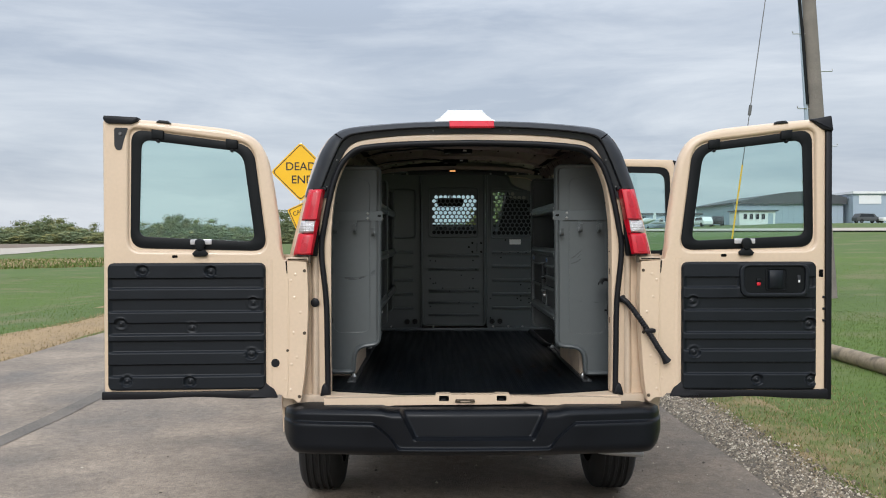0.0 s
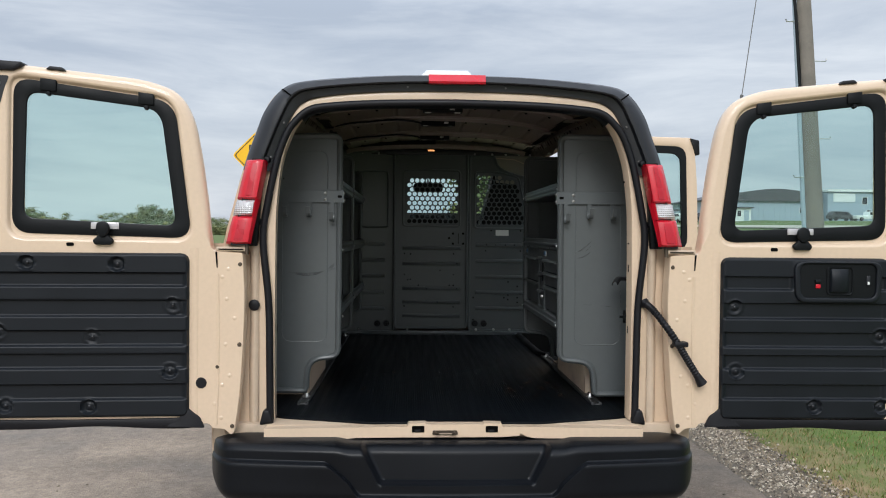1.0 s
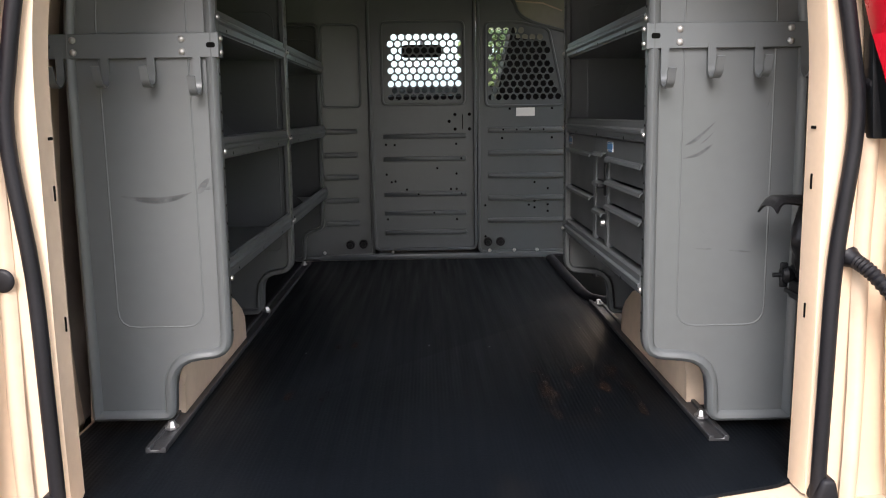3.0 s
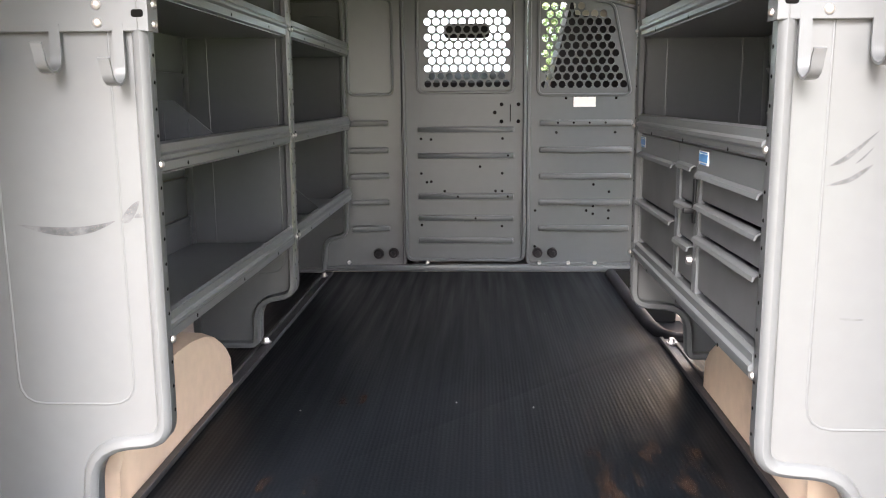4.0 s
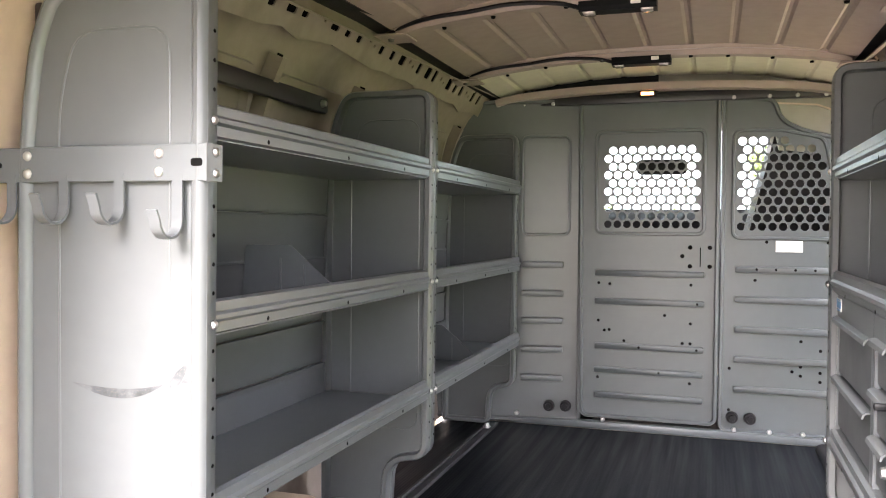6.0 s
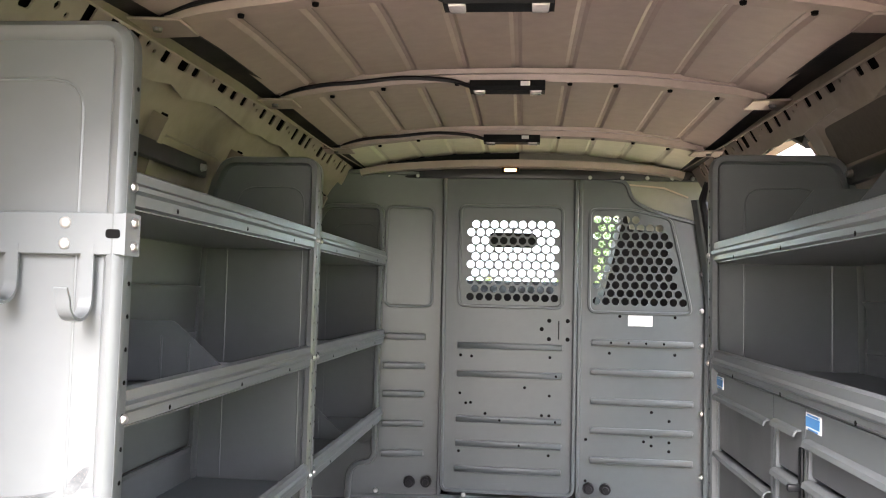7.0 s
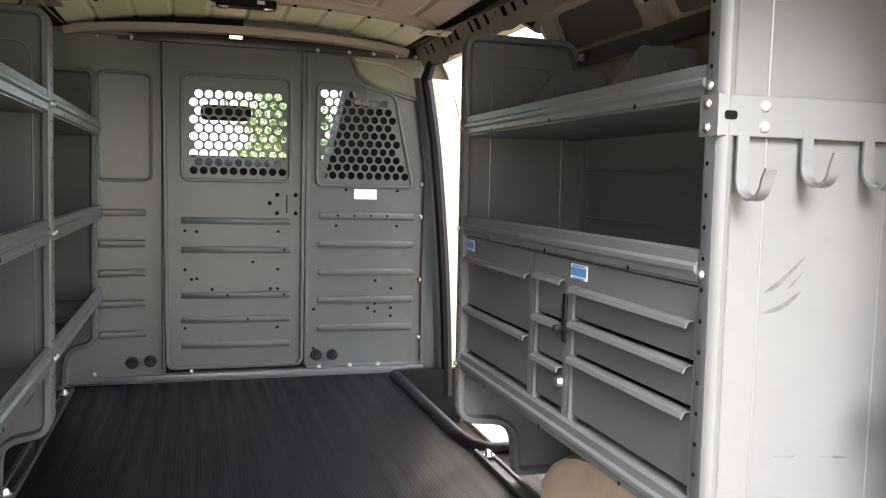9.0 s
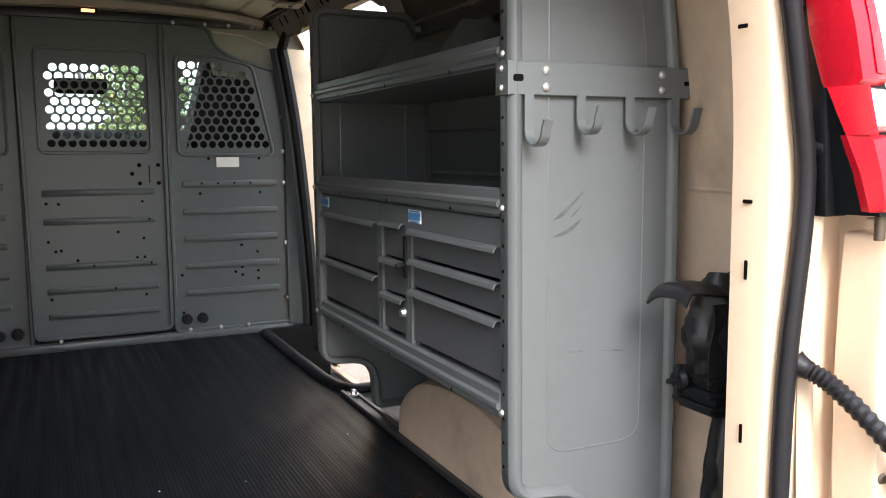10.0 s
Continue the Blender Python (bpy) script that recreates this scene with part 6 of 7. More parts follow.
# ---- drawer cabinets in the right unit ----
def drawer_cabinet(y0, y1, z0, z1, splits, label, tag=True, lock=False):
    u0, u1 = 0.496, 0.82
    cab = empty("drawer_cabinet", Matrix.Translation((VX + 0.66, (y0 + y1) / 2, z0)), label, "drawer cabinet", "drawer cabinets under the shelf")
    body = plate(rect(y0, y1, z0, z1), VX + u0, VX + u1, "x", [rect(y0 + 0.016, y1 - 0.016, z0 + 0.004, splits[0])])
    part("carcass", body, GREY_SHELF, cab)
    for a, b_ in zip(splits[:-1], splits[1:]):
        d = part("drawer", soften(box(VX + u0 + 0.004, VX + u0 + 0.014, y0 + 0.02, y1 - 0.02, b_ + 0.0095, a + 0.002), 0.002, 1), GREY_DRAWER, cab)
        part("drawer_box", box(VX + u0 + 0.0145, VX + u0 + 0.27, y0 + 0.024, y1 - 0.024, b_ + 0.016, a - 0.02), GREY_DRAWER, d)
        h = [(0.004, 0.0), (-0.006, 0.0), (-0.012, -0.004), (-0.014, -0.012), (-0.011, -0.012), (-0.009, -0.006), (-0.005, -0.003), (0.004, -0.003)]
        part("pull", loft([[(VX + u0 + p_[0], y, a + 0.004 + p_[1]) for p_ in h] for y in (y0 + 0.02, y1 - 0.02)], closed=True, caps=True), GREY_SHELF, d, "folded steel drawer pull")
    if tag:
        yc = y1 - 0.040
        lb = part("maker_label", box(VX + u0 - 0.0015, VX + u0 + 0.0005, yc - 0.034, yc + 0.034, z1 - 0.034, z1 - 0.006), PAPER, cab, "blue and white sticker")
        part("label_block", box(VX + u0 - 0.0022, VX + u0 - 0.001, yc - 0.032, yc + 0.032, z1 - 0.028, z1 - 0.012), BLUE, lb)
        for k, (w, dz) in enumerate(((0.05, -0.0085), (0.044, -0.0315))):
            part("print_line", box(VX + u0 - 0.0022, VX + u0 - 0.001, yc - w / 2, yc + w / 2, z1 + dz - 0.002, z1 + dz + 0.001), BLUE, lb)
    if lock:
        part("lock_barrel", lathe([(-0.012, 0.0), (-0.012, 0.009), (-0.002, 0.012)], (VX + u0, y0 + 0.02, z0 + 0.07), "x", 12), STEEL, cab)
        lt = part("latch", box(VX + u0 - 0.006, VX + u0, y0 + 0.002, y0 + 0.018, z0 + 0.15, z0 + 0.245, 0.003), BLACK, cab)
        part("latch_handle", box(VX + u0 - 0.026, VX + u0 - 0.004, y0 + 0.004, y0 + 0.016, z0 + 0.172, z0 + 0.184, 0.003), BLACK, lt)
    return cab


Z0, Z1 = 1.098, 1.410
drawer_cabinet(RY + 0.032, RY + 0.467, Z0, Z1, [1.358, 1.292, 1.224, 1.104], "grey steel cabinet with three wide drawers")
drawer_cabinet(RY + 0.469, RY + 0.644, Z0, Z1, [1.366, 1.278, 1.194, 1.104], "narrow grey steel cabinet with three small drawers", False, True)
drawer_cabinet(RY + 0.646, RY + 1.110, Z0, Z1, [1.358, 1.224, 1.104], "grey steel cabinet with two deep drawers")


# ---- floor tracks, lamps and cables ----
for s in (-1, 1):
    track = empty("floor_track", Matrix.Translation((VX + s * 0.655, 4.57, 0.722)), "dark steel mounting track on the floor", "floor track", "floor tracks")
    y1 = 7.05 if s < 0 else 6.02
    part("track_channel", soften(plate([(VX + s * 0.655 + a, b_) for a, b_ in ((-0.024, 0.722), (0.024, 0.722), (0.024, 0.736), (0.012, 0.736), (0.012, 0.729), (-0.012, 0.729), (-0.012, 0.736), (-0.024, 0.736))], 4.57, y1, "y"), 0.0015, 1), GREY_TRACK, track)
    for y in ((4.70, 5.93, 6.95) if s < 0 else (4.70, 5.95)):
        part("track_bolt", lathe([(0.020, 0.0), (0.019, 0.008), (0.006, 0.013), (0.006, 0.018), (0, 0.018)], (VX + s * 0.655, y, 0.733), "z", 8), STEEL, track)


def dome_lamp(y):
    z = raised(y, 2.109) - 0.042
    lamp = empty("dome_lamp", Matrix.Translation((VX - 0.025, y, z)), "small black dome lamp fixed under a roof bow", "lamp", "dome lamps")
    part("housing", soften(loft([[(VX - 0.025 + u, y + a, z + b_) for a, b_ in ((-0.03, 0.012), (-0.032, -0.004), (-0.024, -0.014), (0.024, -0.014), (0.032, -0.004), (0.03, 0.012))] for u in (-0.10, -0.095, 0.095, 0.10)], closed=True, caps=True), 0.003, 1), BLACK, lamp)
    for u in (-0.075, 0.075):
        part("lens", soften(box(VX - 0.025 + u - 0.016, VX - 0.025 + u + 0.016, y - 0.022, y + 0.022, z - 0.018, z - 0.010), 0.003), CLEAR, lamp)
    part("sticker", box(VX + 0.01, VX + 0.035, y - 0.0345, y - 0.031, z - 0.004, z + 0.008), PAPER, lamp)
    line = spline([(VX - 0.12, y, z), (VX - 0.18, y - 0.04, z + 0.008), (VX - 0.30, y - 0.052, z + 0.012), (VX - 0.42, y - 0.052, z + 0.0), (VX - 0.52, y - 0.052, z - 0.008), (VX - 0.60, y - 0.04, z - 0.02), (VX - 0.675, y - 0.01, z - 0.035)], 5)
    part("cable", tube(line, 0.006, 6), RUBBER, lamp)


for y in (5.14, 5.875, 6.625):
    dome_lamp(y)
lamp = empty("courtesy_lamp", Matrix.Translation((0.143, 7.085, 2.10)), "small warm courtesy lamp lit on the roof header", "lamp")
part("lens", soften(box(0.118, 0.168, 7.070, 7.084, 2.094, 2.106), 0.003), AMBER_GLOW, lamp)
part("bezel", soften(box(0.108, 0.178, 7.078, 7.092, 2.088, 2.112), 0.003), BLACK, lamp)

# rolled edge of the mat along the step well
line = [V(0.63, 7.07, 0.722), V(0.63, 6.6, 0.722), V(0.635, 6.2, 0.722), V(0.65, 6.08, 0.722), V(0.69, 6.03, 0.722), V(0.86, 6.02, 0.722)]
part("rolled_edge", tube(line, 0.026, 10), RUBBER, floor_mat)
for k, (x0, x1, y0, y1) in enumerate(((0.27, 0.56, 4.70, 5.20), (-0.36, -0.26, 5.41, 5.49), (-0.42, -0.28, 4.90, 4.98))):
    part("worn_patch", plate([(VX + a, b_) for a, b_ in rounded([(x0, y0), (x1, y0), (x1, y1), (x0, y1)], 0.03 if k else 0.12)], 0.7242, 0.7246, "z"), RUST, floor_mat)
crumbs = None
for k, (u, y) in enumerate(((-0.42, 5.36), (-0.02, 5.43), (0.28, 6.35), (0.18, 5.40), (0.52, 5.62))):
    crumbs = box(VX + u - 0.0018, VX + u + 0.0018, y - 0.002 - 0.002 * (k % 2), y + 0.002, 0.7238, 0.7256, 0.001, 1, crumbs)
tagged(part("floor_crumbs", crumbs, PAPER), "tiny pale crumbs scattered on the rubber mat", "debris", kind="stuff")


def smear(parent, points, w, y):
    """A thin rubbed mark on an end panel, along (x, z) points."""
    pts = spline([(x, z, 0) for x, z in points], 4)
    n = len(pts)
    rows_ = []
    for i, p in enumerate(pts):
        q = math.sin(math.pi * (i + 0.15) / (n - 0.7))
        rows_.append([(p[0], y, p[1] - w * q), (p[0], y, p[1] + w * q)])
    part("scuff", loft(rows_), SCUFF, parent)


def units_end(s, y):
    for o_ in scene.objects:
        if o_.name.startswith("end_panel") and o_.data and abs(sum((world_of(o_) @ v.co).y for v in o_.data.vertices) / len(o_.data.vertices) - y) < 0.05 and (world_of(o_) @ o_.data.vertices[0].co).x * s > 0:
            return o_


ep = units_end(-1, LY)
smear(ep, [(-0.565, 1.306), (-0.52, 1.297), (-0.473, 1.294), (-0.43, 1.300), (-0.395, 1.312)], 0.0075, LY - 0.0015)
smear(ep, [(-0.385, 1.312), (-0.368, 1.324), (-0.350, 1.345)], 0.012, LY - 0.0015)
smear(ep, [(-0.362, 1.318), (-0.352, 1.322), (-0.338, 1.320)], 0.004, LY - 0.0015)
ep = units_end(1, RY)
smear(ep, [(0.752, 1.408), (0.772, 1.418), (0.790, 1.432), (0.820, 1.460)], 0.005, RY - 0.0015)
smear(ep, [(0.748, 1.378), (0.780, 1.386), (0.800, 1.398), (0.816, 1.410)], 0.0045, RY - 0.0015)
smear(ep, [(0.790, 1.412), (0.802, 1.422), (0.815, 1.436)], 0.002, RY - 0.0015)
smear(ep, [(0.782, 1.170), (0.80, 1.168), (0.822, 1.168)], 0.002, RY - 0.0015)
smear(ep, [(0.862, 1.164), (0.885, 1.162), (0.915, 1.159)], 0.002, RY - 0.0015)
smear(ep, [(0.935, 1.487), (0.940, 1.502), (0.943, 1.522)], 0.002, RY - 0.0015)

# ---- jack bag on the right wall, by the rear pillar ----
bag = empty("jack_bag", Matrix.Translation((1.0, 4.53, 0.74)), "black vinyl jack bag strapped to the wall", "bag")


def crumpled(cx, cy, cz, dx, dy, dz, seed, fold):
    rings = []
    for i in range(25):
        q = i / 24
        z = cz + dz * (q - 0.5)
        k = 0.55 + 0.45 * math.sin(math.pi * min(1, max(0, q * 0.9 + 0.08)))
        ring = []
        for j in range(36):
            a = 2 * math.pi * j / 36
            w = 1 + fold * noise.noise((math.cos(a) * 1.6 + seed, math.sin(a) * 1.6, q * 3)) + 0.4 * fold * noise.noise((math.cos(a) * 4, math.sin(a) * 4 + seed, q * 7))
            ring.append((cx + dx * k * w * math.cos(a), cy + dy * k * w * math.sin(a), z + 0.02 * noise.noise((math.cos(a), math.sin(a) + q * 2, seed))))
        rings.append(ring)
    return loft(rings, closed=True, caps=True)


part("pouch", crumpled(1.030, 4.495, 1.215, 0.085, 0.058, 0.19, 2.0, 0.22), VINYL, bag)
flap_line = spline([(0.890, 1.276, 0), (0.906, 1.300, 0), (0.95, 1.304, 0), (1.0, 1.290, 0), (1.045, 1.262, 0), (1.07, 1.225, 0)], 4)
b = loft([[(x, y + 0.012 * noise.noise((x * 9, y * 9, 1)), z + 0.014 * noise.noise((x * 14, y * 12, 5)) - 0.012 * abs((y - 4.495) / 0.05) ** 3) for x, z, _ in flap_line] for y in np.linspace(4.445, 4.545, 12)])
part("flap", solid(b, 0.005), VINYL, bag)
skirt_x = np.linspace(0.955, 1.075, 9)
b = loft([[(x + 0.010 * noise.noise((x * 20, z * 14, 2)), 4.452 - 0.012 * noise.noise((x * 22, z * 9, 8)) + 0.10 * max(0, z - 1.22) ** 1.0, z - 0.25 * (1.09 - x) * (z < 1.18)) for x in skirt_x] for z in np.linspace(1.27, 1.155, 9)])
part("flap_skirt", solid(b, 0.004), VINYL, bag)
board = part("clamp_board", soften(box(0.968, 1.080, 4.45, 4.550, 1.068, 1.146), 0.008), BLACK, bag)
for z in (1.085, 1.112, 1.136):
    part("board_rib", soften(box(0.961, 0.970, 4.446, 4.555, z - 0.005, z + 0.005), 0.003), BLACK, board)
    part("board_rib", soften(box(0.948, 1.073, 4.443, 4.452, z - 0.005, z + 0.005), 0.003), BLACK, board)
part("lower_pouch", crumpled(1.050, 4.49, 0.915, 0.060, 0.050, 0.30, 7.0, 0.22), VINYL, bag)
nut = part("wing_nut", lathe([(0.0, 0.0), (0.0, 0.012), (-0.016, 0.020), (-0.026, 0.016), (-0.026, 0.0)], (0.966, 4.520, 1.126), "x", 12), BLACK, bag)
for dz in (-0.016, 0.016):
    part("wing", soften(box(0.936, 0.954, 4.516, 4.524, 1.126 + dz - 0.012, 1.126 + dz + 0.012), 0.004), BLACK, nut)
part("stud", lathe([(-0.045, 0.0), (-0.045, 0.005), (-0.02, 0.005)], (0.966, 4.520, 1.126), "x", 8), BLACK, nut)
part("bungee", tube(spline([(1.062, 4.52, 1.27), (1.050, 4.49, 1.315), (1.064, 4.48, 1.385)], 5), 0.009, 8), RUBBER, bag)
part("bungee_hook", tube(spline([(1.050, 4.475, 1.335), (1.045, 4.465, 1.315), (1.055, 4.46, 1.300)], 4), 0.007, 8), RUBBER, bag)

# ---- dead end sign ----
def flat_text(name, body, size, material, parent, m):
    cu = bpy.data.curves.new("lettering", "FONT")
    cu.body, cu.size, cu.align_x, cu.align_y, cu.extrude = body, size, "CENTER", "CENTER", 0.001
    cu.offset = size * 0.004
    tmp = bpy.data.objects.new("lettering", cu)
    me = bpy.data.meshes.new_from_object(tmp)
    bpy.data.objects.remove(tmp)
    me.materials.clear()
    me.materials.append(material)
    ob = new(name, me)
    ob.parent = parent
    me.transform(world_of(parent).inverted() @ m)
    return ob


def diamond(cx, cz, half, r=0.05):
    return rounded([(cx, cz - half), (cx + half, cz), (cx, cz + half), (cx - half, cz)], r)


SX, SY, SZ = -1.94, 12.0, 2.49
sign = empty("road_sign", Matrix.Translation((SX, SY, -0.03)), "yellow diamond dead end sign with a plate below", "sign")
part("post", soften(box(SX - 0.025, SX + 0.025, SY + 0.012, SY + 0.05, -0.1, SZ + 0.42), 0.006), STEEL, sign)
face = part("sign_face", plate(diamond(SX, SZ, 0.43), SY, SY + 0.006, "y"), YELLOW, sign)
part("sign_border", plate(diamond(SX, SZ, 0.405, 0.045), SY - 0.002, SY, "y", [diamond(SX, SZ, 0.39, 0.045)]), BLACK_PAINT, face)
up = Matrix.Rotation(radians(90), 4, "X")
flat_text("lettering", "DEAD", 0.165, BLACK_PAINT, face, Matrix.Translation((SX + 0.0, SY - 0.003, SZ + 0.075)) @ up)
flat_text("lettering", "END", 0.165, BLACK_PAINT, face, Matrix.Translation((SX + 0.03, SY - 0.003, SZ - 0.115)) @ up)
turn_low = Matrix.Translation((SX + 0.10, SY, SZ - 0.62)) @ Matrix.Rotation(radians(-24), 4, "Y")
b = plate(rounded([(-0.24, -0.19), (0.24, -0.19), (0.24, 0.19), (-0.24, 0.19)], 0.03), 0, 0.006, "y")
b.transform(turn_low)
low = part("caution_plate", b, YELLOW, sign)
b = plate(rounded([(-0.225, -0.175), (0.225, -0.175), (0.225, 0.175), (-0.225, 0.175)], 0.03), -0.002, 0, "y", [rounded([(-0.215, -0.165), (0.215, -0.165), (0.215, 0.165), (-0.215, 0.165)], 0.03)])
b.transform(turn_low)
part("sign_border", b, BLACK_PAINT, low)
flat_text("lettering", "CAUTION", 0.085, BLACK_PAINT, low, turn_low @ Matrix.Translation((0, -0.003, 0.09)) @ up)

# ---- utility pole with conduit, steps and a guy wire ----
PX, PY = 9.0, 19.0
pz = ground_z(PX, PY)
pole = empty("utility_pole", Matrix.Translation((PX, PY, pz)), "weathered wooden utility pole with conduit and steps", "pole")
lean = -0.72 / 10.5


def on_pole(h, dx=0.0, dy=0.0):
    return (PX + lean * h + dx, PY + dy, pz + h)


part("pole_shaft", cone(on_pole(-0.3), on_pole(10.5), 0.235, 0.15, 24), WOOD_POLE, pole)
part("conduit", tube([on_pole(h, -0.25 + 0.007 * h, -0.06) for h in (0, 1.5, 3, 5, 7.6)], 0.05, 8), SKIN_WALL, pole)
part("cable", tube([on_pole(h, dx, -0.12) for h, dx in ((4.4, -0.20), (6, -0.21), (7.6, -0.26), (8.2, -0.42), (9, -0.62), (10.2, -0.85))], 0.035, 8), BLACK, pole)
for k in range(9):
    h = 2.6 + k * 0.85
    s = 1 if k % 2 else -1
    part("step_bolt", tube([on_pole(h, s * 0.12, -0.1), on_pole(h, s * 0.42, -0.1), on_pole(h + 0.05, s * 0.43, -0.1)], 0.014, 6), STEEL, pole)
part("wire_arm", tube([on_pole(7.9, -0.3, -0.2), on_pole(8.1, 0.2, -0.2), on_pole(8.9, 2.2, 1.0), on_pole(12, 12.0, 6.0)], 0.015, 6), STEEL, pole)
part("band", lathe([(-0.04, 0.19), (-0.04, 0.20), (0.04, 0.20), (0.04, 0.19)], on_pole(7.8), "z", 20), STEEL, pole)
ax, ay = 6.48, 18.6
az = ground_z(ax, ay)
guy_top = Vector(on_pole(10.2, -0.26))
guy_foot = Vector((ax, ay, az))
guy = empty("guy_wire", Matrix.Translation(guy_foot), "steel guy wire with insulator and yellow guard", "guy wire")
on_guy = lambda q: tuple(guy_foot.lerp(guy_top, q))
part("wire", tube([on_guy(0), on_guy(0.5), on_guy(1)], 0.010, 6), STEEL_DULL, guy)
part("insulator", cone(on_guy(0.41), on_guy(0.432), 0.036, 0.036, 10), STEEL_DULL, guy)
part("guard", cone(on_guy(0.0), on_guy(0.30), 0.019, 0.019, 10), YELLOW, guy)

# ---- barrier log ----
lz = ground_z(5.0, 9.0)
rings = []
for k in range(15):
    y = 5.4 + k * 0.48
    r = 0.100 - 0.001 * k
    rings.append([(5.0 + r * (1 + 0.06 * noise.noise((math.cos(a) * 2, math.sin(a) * 2, k * 0.7))) * math.cos(a), y, ground_z(5.0, y) + 0.055 + r * (1 + 0.06 * noise.noise((math.cos(a) * 2, 5, k * 0.7))) * math.sin(a)) for a in [2 * math.pi * j / 14 for j in range(14)]])
thing("log", loft(rings, closed=True, caps=True), WOOD_LOG, "weathered barrier log lying on the grass", "log", base=(5, 9, lz))


# ---- road edges: gravel and dry grass ----
rng = np.random.default_rng(7)


def scatter(name, count, place, build, material, label, category):
    """Many small pieces joined into one mesh."""
    vs, fs = [], []
    for _ in range(count):
        x, y = place()
        v, f = build(x, y, ground_z(x, y))
        k = len(vs)
        vs += v
        fs += [tuple(i + k for i in q) for q in f]
    me = bpy.data.meshes.new(name)
    me.from_pydata(vs, [], fs)
    me.materials.append(material)
    return tagged(new(name, me), label, category, kind="stuff")


def stone(x, y, z):
    r = 0.0045 + 0.0115 * rng.random() ** 2
    t = rng.random() * 6.28
    v = []
    for a, b_, c in ((1, 0, 0), (0, 1, 0), (-1, 0, 0), (0, -1, 0), (0, 0, 0.8), (0, 0, -0.6)):
        q = r * (0.75 + 0.5 * rng.random())
        v.append((x + q * (a * math.cos(t) - b_ * math.sin(t)), y + q * (a * math.sin(t) + b_ * math.cos(t)), z - 0.012 + q * c + 0.004))
    return v, [(0, 1, 4), (1, 2, 4), (2, 3, 4), (3, 0, 4), (1, 0, 5), (2, 1, 5), (3, 2, 5), (0, 3, 5)]


def blade_of(h0, h1, w):
    def blade(x, y, z):
        h = h0 + (h1 - h0) * rng.random() ** 1.5
        t = rng.random() * 6.28
        bend = h * (0.2 + 0.6 * rng.random())
        c, s = math.cos(t), math.sin(t)
        ww = w * (0.6 + 0.8 * rng.random())
        return [(x - s * ww, y + c * ww, z - 0.035), (x + s * ww, y - c * ww, z - 0.035), (x + c * bend * 0.4 + s * ww * 0.6, y + s * bend * 0.4 - c * ww * 0.6, z - 0.03 + h * 0.6), (x + c * bend, y + s * bend, z - 0.03 + h)], [(0, 1, 2), (0, 2, 3)]
    return blade


bm = loft([[(x + (0.10 * noise.noise((y * 0.8, x, 3.0)) if x > 2 else 0), y, ground_z(x, y) + dz) for x, dz in ((1.85, -0.012), (2.15, -0.008), (2.45, -0.006), (2.68, -0.036))] for y in np.arange(-4, 40, 0.6)])
tagged(part("gravel_bed", bm, GRAVEL_BED), "grey gravel verge along the road edge", "gravel", kind="structure")
bm = loft([[(x + (0.12 if x < 2.7 else 0.45) * noise.noise((y * 0.7, x, 5.0)), y, ground_z(x, y) + dz) for x, dz in ((2.45, -0.034), (2.55, -0.024), (2.95, -0.024), (3.25, -0.034))] for y in np.arange(-4, 30, 0.4)])
tagged(part("thin_turf", bm, DRY_TURF), "thin dry turf between the gravel and the lawn", "ground", kind="structure")
scatter("gravel", 42000, lambda: (2.05 + 0.60 * (rng.random() * 0.6 + rng.random() * 0.4) + 0.05 * rng.normal(), 2.5 + 12 * rng.random() ** 1.6 if rng.random() < 0.85 else 2.5 - 7 * rng.random()), stone, GRAVEL, "loose grey and white gravel stones", "gravel")
scatter("road_grit", 900, lambda: (-2.6 + 4.6 * rng.random() ** 0.6, 0.8 + 5.5 * rng.random()), lambda x, y, z: stone(x, y, z + 0.006), GRAVEL, "scattered grit on the asphalt", "gravel")
scatter("verge_straw", 20000, lambda: (2.42 + 1.7 * rng.random() ** 2, 3.0 + 11 * rng.random() ** 1.3 if rng.random() < 0.88 else 3.0 - 8 * rng.random()), blade_of(0.012, 0.045, 0.0028), STRAW, "dry straw between gravel and grass", "grass")
scatter("verge_grass", 60000, lambda: (2.50 + 5.5 * rng.random() ** 1.3, 3.0 + 13 * rng.random() ** 1.3 if rng.random() < 0.88 else 3.0 - 8 * rng.random()), blade_of(0.012, 0.04, 0.0022), BLADES, "short green grass with dry stalks", "grass")
scatter("far_verge_grass", 26000, lambda: (5.5 + 14 * rng.random(), 8 + 24 * rng.random() ** 1.2), blade_of(0.012, 0.035, 0.005), BLADES, "short green grass beyond the log", "grass")
scatter("dry_grass", 15000, lambda: (-5.5 - 1.6 * rng.random() ** 1.3, 7 + 22 * rng.random() ** 1.2), blade_of(0.012, 0.06, 0.005), STRAW, "dry straw-coloured grass beside the asphalt", "grass")
scatter("field_grass", 30000, lambda: (-6.8 - 16 * rng.random() ** 1.2, 9 + 38 * rng.random() ** 1.2), blade_of(0.015, 0.04, 0.006), BLADES, "green grass of the field", "grass")


def ditch_place():
    q = -0.2 - 0.5 * rng.random()
    y = 58 + 26 * rng.random() ** 1.2 + 40 * (q + 0.5)
    return q * y, y


scatter("rough_grass", 5000, ditch_place, blade_of(0.06, 0.24, 0.05), STRAW, "tall rough grass along the ditch", "grass")
scatter("ditch_weeds", 9000, ditch_place, blade_of(0.06, 0.32, 0.06), BLADES, "tall green weeds along the ditch", "grass")


